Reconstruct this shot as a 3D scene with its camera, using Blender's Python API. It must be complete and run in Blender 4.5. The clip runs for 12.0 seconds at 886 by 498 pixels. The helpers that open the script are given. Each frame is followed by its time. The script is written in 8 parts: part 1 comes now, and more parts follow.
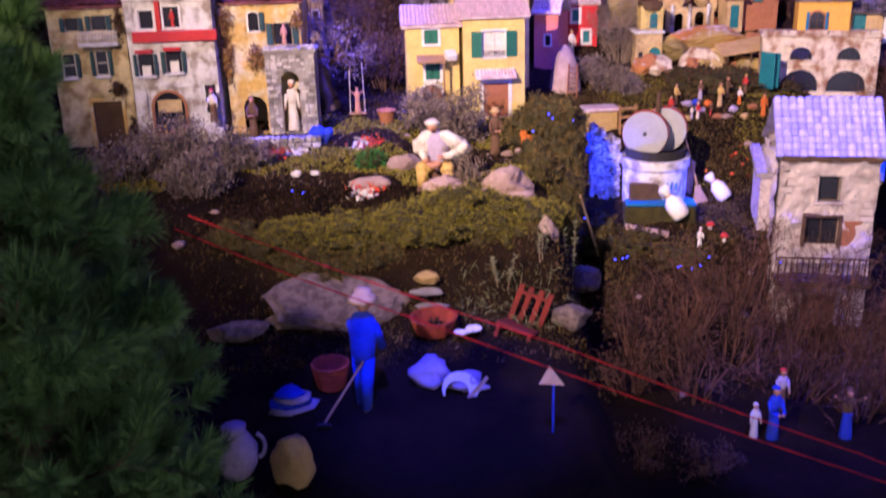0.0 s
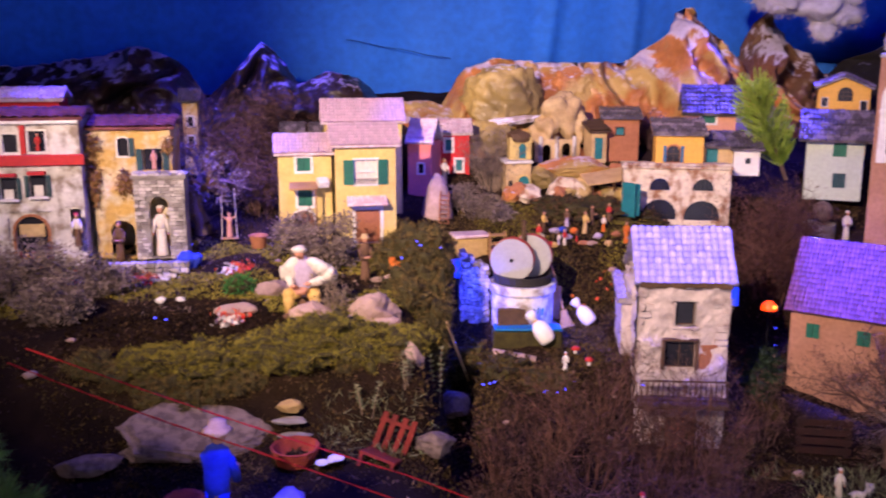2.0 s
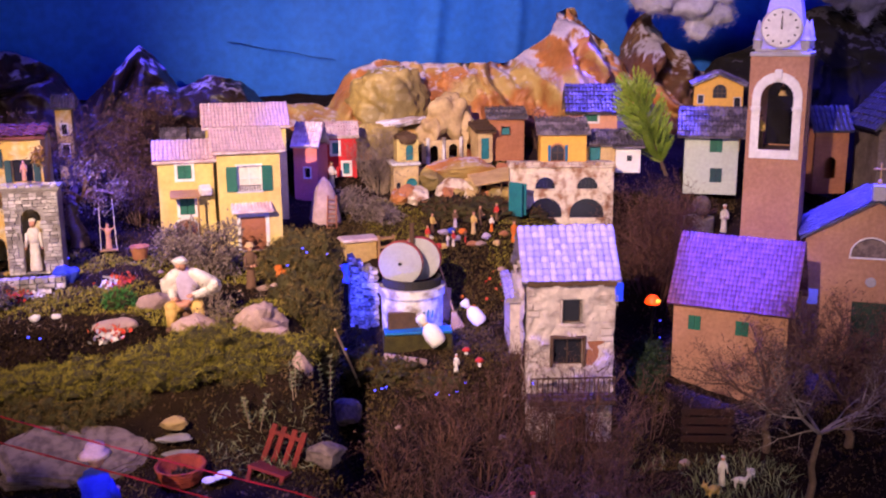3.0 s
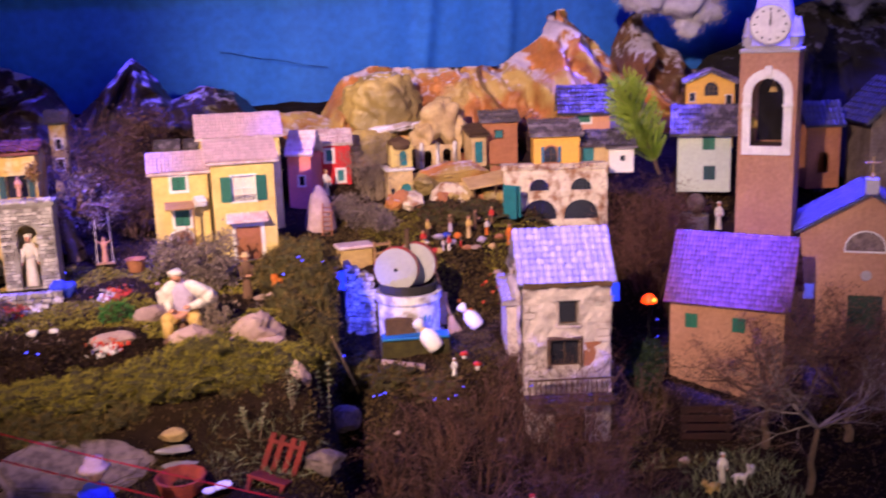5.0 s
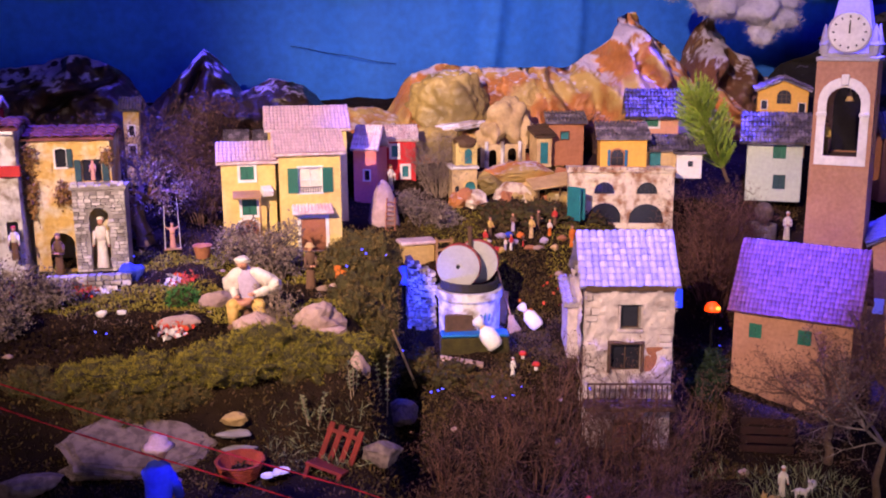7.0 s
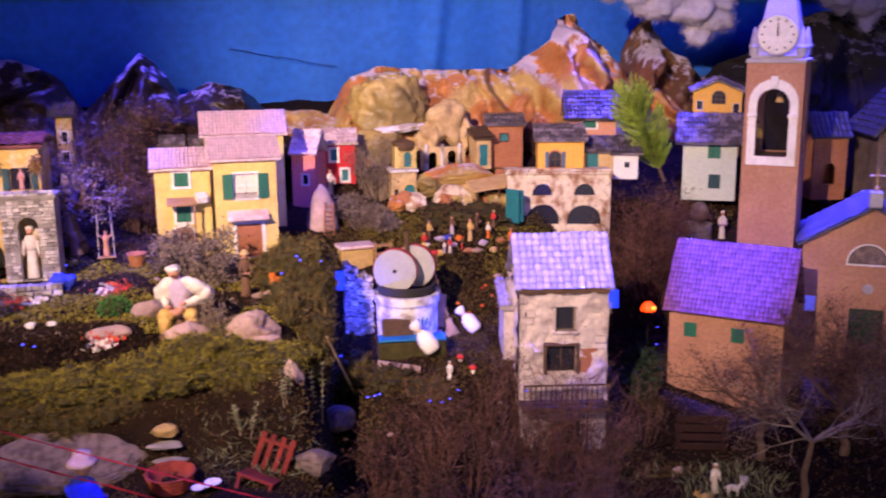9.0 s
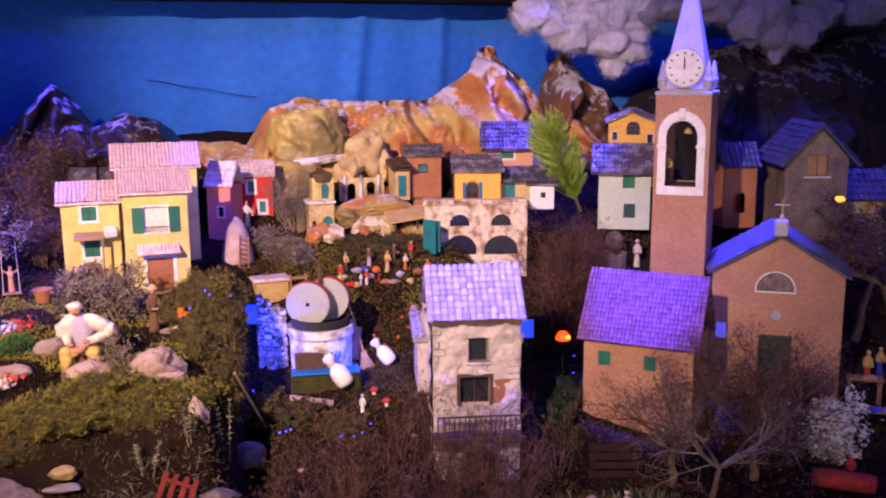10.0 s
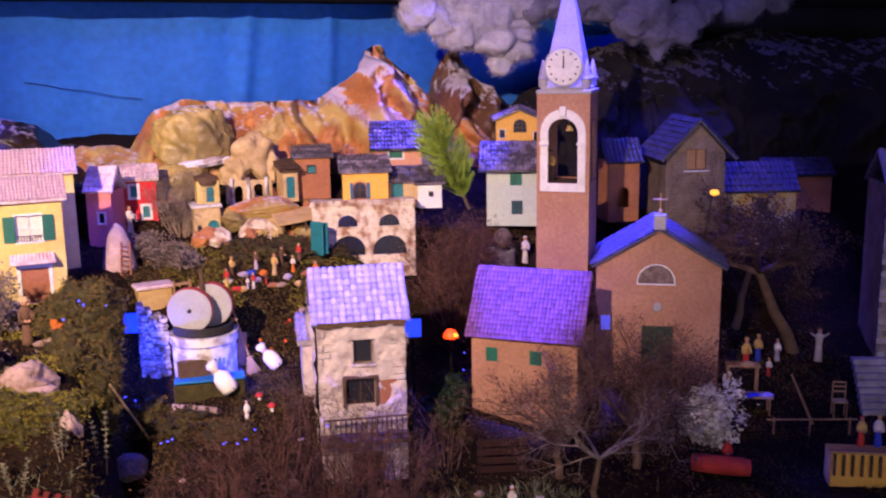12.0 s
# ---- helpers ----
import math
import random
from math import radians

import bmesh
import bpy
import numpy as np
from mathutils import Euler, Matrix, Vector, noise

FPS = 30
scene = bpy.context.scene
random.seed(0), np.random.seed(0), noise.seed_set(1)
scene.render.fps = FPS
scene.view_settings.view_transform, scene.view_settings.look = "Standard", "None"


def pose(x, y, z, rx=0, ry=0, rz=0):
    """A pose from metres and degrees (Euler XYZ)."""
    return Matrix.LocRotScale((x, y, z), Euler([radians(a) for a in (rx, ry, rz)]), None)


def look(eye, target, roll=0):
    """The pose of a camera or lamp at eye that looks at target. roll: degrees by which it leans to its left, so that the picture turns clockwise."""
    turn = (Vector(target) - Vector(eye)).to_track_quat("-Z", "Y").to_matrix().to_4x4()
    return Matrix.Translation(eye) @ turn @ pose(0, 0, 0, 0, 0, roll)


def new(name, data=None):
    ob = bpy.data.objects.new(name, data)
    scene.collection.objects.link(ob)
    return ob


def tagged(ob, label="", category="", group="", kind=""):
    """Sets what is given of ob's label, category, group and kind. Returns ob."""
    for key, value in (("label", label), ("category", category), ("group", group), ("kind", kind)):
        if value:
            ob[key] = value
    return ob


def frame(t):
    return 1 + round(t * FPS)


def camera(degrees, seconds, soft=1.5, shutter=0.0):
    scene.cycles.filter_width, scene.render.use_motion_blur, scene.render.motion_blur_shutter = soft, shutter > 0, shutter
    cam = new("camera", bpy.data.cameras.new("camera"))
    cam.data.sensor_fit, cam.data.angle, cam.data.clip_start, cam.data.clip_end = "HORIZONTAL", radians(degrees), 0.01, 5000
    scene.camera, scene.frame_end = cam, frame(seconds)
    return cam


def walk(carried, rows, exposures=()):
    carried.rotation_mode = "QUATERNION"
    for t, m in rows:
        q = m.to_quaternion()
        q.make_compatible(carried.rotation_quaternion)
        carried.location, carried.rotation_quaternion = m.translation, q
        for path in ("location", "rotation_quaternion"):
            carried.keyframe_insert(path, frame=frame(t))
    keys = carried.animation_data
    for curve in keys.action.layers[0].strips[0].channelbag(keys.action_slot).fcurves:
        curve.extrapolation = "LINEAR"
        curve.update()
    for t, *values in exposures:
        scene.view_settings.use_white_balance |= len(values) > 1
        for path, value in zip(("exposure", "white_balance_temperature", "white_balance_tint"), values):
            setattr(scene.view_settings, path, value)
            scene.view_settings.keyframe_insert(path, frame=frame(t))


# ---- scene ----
cam = camera(49.27, 12.0, soft=2.0, shutter=0.6)
ROWS = [
    (0, 0, 0, 1.2, 70.396, 1.574, -0.561),
    (0.5, 0.0073, -0.0071, 1.2276, 72.858, 1.186, -0.875),
    (1, 0.0145, -0.0117, 1.2082, 74.559, -0.376, -2.444),
    (1.5, 0.0294, -0.0007, 1.2179, 75.562, -0.027, -4.946),
    (2, 0.0595, -0.0107, 1.2166, 77.391, -0.032, -6.595),
    (2.5, 0.0791, -0.0113, 1.2211, 76.456, 0.035, -10.522),
    (3, 0.0866, -0.0015, 1.2306, 77.215, 0.373, -12.878),
    (3.2, 0.1052, -0.0092, 1.2281, 77.476, 0.663, -13.038),
    (4.8, 0.1055, -0.0083, 1.2375, 77.662, 1.362, -14.038),
    (5, 0.0971, -0.0102, 1.2353, 77.401, 1.834, -13.209),
    (5.5, 0.0783, -0.0112, 1.2342, 77.152, 1.358, -10.78),
    (6, 0.0751, -0.017, 1.2328, 77.313, 0.977, -9.389),
    (6.5, 0.0718, -0.0113, 1.2314, 77.358, 0.795, -9.521),
    (6.7, 0.0752, -0.0079, 1.2277, 77.58, 0.369, -9.44),
    (8.3, 0.0852, -0.0101, 1.2209, 77.447, 0.187, -9.577),
    (8.5, 0.0925, -0.0132, 1.2383, 77.332, 0.294, -10.093),
    (9, 0.129, -0.017, 1.2428, 77.394, 0.54, -12.185),
    (9.5, 0.1707, -0.0214, 1.2449, 77.587, 0.052, -14.207),
    (10, 0.1945, -0.0316, 1.2547, 78.964, 0.382, -15.797),
    (10.5, 0.2015, -0.0362, 1.2569, 78.224, 1.622, -17.408),
    (11, 0.2084, -0.0316, 1.2715, 77.958, 2.179, -19.065),
    (11.5, 0.2403, -0.0501, 1.2672, 79.25, 1.339, -19.943),
    (12, 0.2658, -0.0593, 1.2696, 78.616, 0.829, -21.103),
]
walk(cam, [(t, pose(*p)) for t, *p in ROWS], [(0, -0.12, 5800, 10), (1, -0.12, 5500, 8), (2.4, -0.12, 6400, 10), (5.5, -0.14, 6600, 12), (9, -0.12, 6500, 12), (12, -0.06, 6400, 10)])

# ---- light ----
world = bpy.data.worlds.new("world")
scene.world = world
world.use_nodes = True
# Tinted fill, which enters through the opening added in the south wall.
world.node_tree.nodes["Background"].inputs[0].default_value = (0.95, 0.78, 1.0, 1)
world.node_tree.nodes["Background"].inputs[1].default_value = 2.2
scene.view_settings.exposure = 0.0


def lamp(name, kind, m, energy, color, **more):
    data = bpy.data.lights.new(name, kind)
    data.energy, data.color = energy, color
    if kind == "SPOT":
        data.spot_size, data.spot_blend, data.shadow_soft_size = radians(more["cone"]), more["blend"], more["size"]
    elif kind == "AREA":
        data.shape, data.size, data.size_y = "RECTANGLE", more["size"], more["size_y"]
    else:
        data.shadow_soft_size = more["size"]
    ob = new(name, data)
    ob.matrix_basis = m
    return ob


# a warm stage spot above the visitors, and blue stage spots under the ceiling
BLUE = (0.06, 0.05, 1.0)
lamp("warm_spot", "SPOT", look((-1.29, -0.66, 2.59), (0.41, 2.60, 0.99), -13) @ Matrix.Diagonal((1, 0.81, 1, 1)), 1500, (1.0, 0.67, 0.55), cone=47.5, blend=1.0, size=0.03)
for eye, aim, cone, power in (
    ((1.70, 2.50, 2.40), (1.78, 2.48, 0.6), 18, 1700),
    ((1.45, 2.30, 2.40), (1.455, 2.325, 0.6), 12, 2500),
    ((0.90, 2.05, 2.40), (0.90, 2.22, 0.6), 12, 1150),
    ((-0.45, 2.40, 2.40), (-0.45, 2.66, 0.9), 34, 560),
    ((-0.08, 0.80, 2.40), (0.0, 1.46, 0.45), 15, 420),
    ((2.35, 2.70, 2.40), (2.40, 2.82, 0.8), 36, 220),
    ((0.66, 0.80, 2.40), (0.62, 1.50, 0.35), 12, 320),
    ((0.55, 2.20, 2.40), (0.29, 2.86, 0.8), 10, 240),
    ((-0.20, 3.00, 2.40), (-0.20, 3.36, 1.05), 26, 240),
    ((1.45, 3.00, 2.40), (1.45, 3.10, 1.0), 24, 420),
    ((-0.20, 2.20, 2.40), (-0.21, 2.66, 0.75), 9, 420),
):
    lamp("blue_spot", "SPOT", look(eye, aim), power, BLUE, cone=cone, blend=0.5, size=0.05)
# Broad overhead fill, added without a real tube, tints the whole landscape blue.
lamp("blue_fill", "AREA", look((0.9, 2.0, 2.40), (0.9, 2.0, 0)), 30, BLUE, size=3.4, size_y=0.10)
# added low point lights for blue patches by mill, chapel and stone house
for c, power in (((0.374, 2.318, 0.580), 2.6), ((0.640, 2.280, 0.520), 0.9), ((1.930, 1.740, 0.245), 0.12), ((2.080, 2.070, 0.320), 0.10), ((1.860, 2.060, 0.330), 0.06), ((1.168, 2.395, 0.545), 0.05), ((1.190, 2.300, 0.430), 0.03), ((0.955, 2.055, 0.420), 0.05), ((0.900, 2.040, 0.250), 0.05)):
    lamp("blue_patch_light", "POINT", pose(*c), power, (0.03, 0.05, 1.0), size=0.004)


# ---- materials ----
def mat(name, a, b=None, scale=14.0, rough=0.85, bump=0.35, fine=120.0, metal=0.0, vary=0.0, cut=None, spec=0.4, grit=0.6):
    """Two colours mixed by a coarse and a fine noise, with relief. cut: sharper patches of b; vary: change from piece to piece."""
    m = bpy.data.materials.new(name)
    m.use_nodes = True
    nt = m.node_tree
    n, link = nt.nodes, nt.links.new
    bsdf = n["Principled BSDF"]
    bsdf.inputs["Roughness"].default_value = rough
    bsdf.inputs["Metallic"].default_value = metal
    bsdf.inputs["Specular IOR Level"].default_value = spec
    co = n.new("ShaderNodeTexCoord")
    big, small = n.new("ShaderNodeTexNoise"), n.new("ShaderNodeTexNoise")
    for tex, s, d in ((big, scale, 6), (small, fine, 3)):
        tex.inputs["Scale"].default_value, tex.inputs["Detail"].default_value = s, d
        link(co.outputs["Object"], tex.inputs["Vector"])
    ramp = n.new("ShaderNodeValToRGB")
    lo, hi = cut or (0.35, 0.68)
    ramp.color_ramp.elements[0].position, ramp.color_ramp.elements[1].position = lo, hi
    b = b or tuple(c * 0.72 for c in a)
    ramp.color_ramp.elements[0].color, ramp.color_ramp.elements[1].color = (*a, 1), (*b, 1)
    link(big.outputs["Fac"], ramp.inputs["Fac"])
    grain = n.new("ShaderNodeMapRange")
    grain.inputs["From Min"].default_value, grain.inputs["From Max"].default_value = 0.3, 0.7
    grain.inputs["To Min"].default_value, grain.inputs["To Max"].default_value = 1 - 0.28 * grit, 1 + 0.12 * grit
    link(small.outputs["Fac"], grain.inputs["Value"])
    hsv = n.new("ShaderNodeHueSaturation")
    link(ramp.outputs["Color"], hsv.inputs["Color"])
    if vary:
        info, rng = n.new("ShaderNodeObjectInfo"), n.new("ShaderNodeMapRange")
        rng.inputs["To Min"].default_value, rng.inputs["To Max"].default_value = 1 - vary, 1 + vary
        mul = n.new("ShaderNodeMath")
        mul.operation = "MULTIPLY"
        link(info.outputs["Random"], rng.inputs["Value"])
        link(rng.outputs["Result"], mul.inputs[0])
        link(grain.outputs["Result"], mul.inputs[1])
        link(mul.outputs[0], hsv.inputs["Value"])
    else:
        link(grain.outputs["Result"], hsv.inputs["Value"])
    link(hsv.outputs["Color"], bsdf.inputs["Base Color"])
    if bump:
        bm_ = n.new("ShaderNodeBump")
        bm_.inputs["Strength"].default_value, bm_.inputs["Distance"].default_value = bump, 0.004
        link(small.outputs["Fac"], bm_.inputs["Height"])
        link(bm_.outputs["Normal"], bsdf.inputs["Normal"])
    return m


def leafy(name, a, b, rough=0.7):
    """Foliage and twigs: the colour changes from island to island."""
    m = bpy.data.materials.new(name)
    m.use_nodes = True
    nt = m.node_tree
    n, link = nt.nodes, nt.links.new
    bsdf = n["Principled BSDF"]
    bsdf.inputs["Roughness"].default_value = rough
    bsdf.inputs["Specular IOR Level"].default_value = 0.25
    geo, mix = n.new("ShaderNodeNewGeometry"), n.new("ShaderNodeMix")
    co, tex, spread, add = n.new("ShaderNodeTexCoord"), n.new("ShaderNodeTexNoise"), n.new("ShaderNodeMapRange"), n.new("ShaderNodeMath")
    tex.inputs["Scale"].default_value, tex.inputs["Detail"].default_value = 17, 4
    link(co.outputs["Object"], tex.inputs["Vector"])
    spread.inputs["From Min"].default_value, spread.inputs["From Max"].default_value = 0.36, 0.64
    spread.inputs["To Min"].default_value, spread.inputs["To Max"].default_value = -0.24, 0.24
    link(tex.outputs["Fac"], spread.inputs["Value"])
    link(geo.outputs["Random Per Island"], add.inputs[0])
    link(spread.outputs["Result"], add.inputs[1])
    add.use_clamp = True
    mix.data_type = "RGBA"
    mix.inputs["A"].default_value, mix.inputs["B"].default_value = (*a, 1), (*b, 1)
    link(add.outputs[0], mix.inputs["Factor"])
    link(mix.outputs["Result"], bsdf.inputs["Base Color"])
    return m


def glow(name, color, strength):
    m = bpy.data.materials.new(name)
    m.use_nodes = True
    bsdf = m.node_tree.nodes["Principled BSDF"]
    bsdf.inputs["Base Color"].default_value = (*color, 1)
    bsdf.inputs["Emission Color"].default_value = (*color, 1)
    bsdf.inputs["Emission Strength"].default_value = strength
    return m


def rock_paint(name, a, b, c, snow, snow_lo, snow_hi, rough=0.42):
    """Painted crumpled paper: ochre, rust and dark brown, with white dabbed on what faces up."""
    m = mat(name, a, b, scale=7, rough=rough, bump=1.0, fine=60)
    nt = m.node_tree
    n, link = nt.nodes, nt.links.new
    bsdf = n["Principled BSDF"]
    src = bsdf.inputs["Base Color"].links[0].from_socket
    co, tex = n.new("ShaderNodeTexCoord"), n.new("ShaderNodeTexNoise")
    tex.inputs["Scale"].default_value, tex.inputs["Detail"].default_value = 6, 6
    link(co.outputs["Object"], tex.inputs["Vector"])
    ramp = n.new("ShaderNodeValToRGB")
    ramp.color_ramp.elements[0].position, ramp.color_ramp.elements[1].position = 0.47, 0.60
    link(tex.outputs["Fac"], ramp.inputs["Fac"])
    mix = n.new("ShaderNodeMix")
    mix.data_type = "RGBA"
    link(ramp.outputs["Color"], mix.inputs["Factor"])
    link(src, mix.inputs["A"])
    mix.inputs["B"].default_value = (*c, 1)
    geo, sep, add = n.new("ShaderNodeNewGeometry"), n.new("ShaderNodeSeparateXYZ"), n.new("ShaderNodeMath")
    link(geo.outputs["Normal"], sep.inputs[0])
    tex2 = n.new("ShaderNodeTexNoise")
    tex2.inputs["Scale"].default_value, tex2.inputs["Detail"].default_value = 46, 7
    long = n.new("ShaderNodeMapping")
    long.inputs["Scale"].default_value = (1.0, 1.0, 0.32)
    link(co.outputs["Object"], long.inputs["Vector"])
    link(long.outputs["Vector"], tex2.inputs["Vector"])
    link(sep.outputs["Z"], add.inputs[0])
    link(tex2.outputs["Fac"], add.inputs[1])
    high, addh = n.new("ShaderNodeMapRange"), n.new("ShaderNodeMath")
    sep2 = n.new("ShaderNodeSeparateXYZ")
    link(geo.outputs["Position"], sep2.inputs[0])
    link(sep2.outputs["Z"], high.inputs["Value"])
    high.inputs["From Min"].default_value, high.inputs["From Max"].default_value = 1.02, 1.15
    high.inputs["To Min"].default_value, high.inputs["To Max"].default_value = -0.16, 0.24
    link(add.outputs[0], addh.inputs[0])
    link(high.outputs["Result"], addh.inputs[1])
    ramp2 = n.new("ShaderNodeValToRGB")
    ramp2.color_ramp.elements[0].position, ramp2.color_ramp.elements[1].position = snow_lo, snow_hi
    div = n.new("ShaderNodeMath")
    div.operation, div.inputs[1].default_value = "MULTIPLY", 0.5
    link(addh.outputs[0], div.inputs[0])
    link(div.outputs[0], ramp2.inputs["Fac"])
    mix2 = n.new("ShaderNodeMix")
    mix2.data_type = "RGBA"
    link(ramp2.outputs["Color"], mix2.inputs["Factor"])
    link(mix.outputs["Result"], mix2.inputs["A"])
    mix2.inputs["B"].default_value = (*snow, 1)
    link(mix2.outputs["Result"], bsdf.inputs["Base Color"])
    crumple, broad = n.new("ShaderNodeTexNoise"), n.new("ShaderNodeBump")
    crumple.noise_type = "RIDGED_MULTIFRACTAL"
    crumple.inputs["Scale"].default_value, crumple.inputs["Detail"].default_value = 4.5, 5
    link(co.outputs["Object"], crumple.inputs["Vector"])
    broad.inputs["Strength"].default_value, broad.inputs["Distance"].default_value = 0.8, 0.03
    link(crumple.outputs["Fac"], broad.inputs["Height"])
    fine_bump = bsdf.inputs["Normal"].links[0].from_node
    link(broad.outputs["Normal"], fine_bump.inputs["Normal"])
    return m


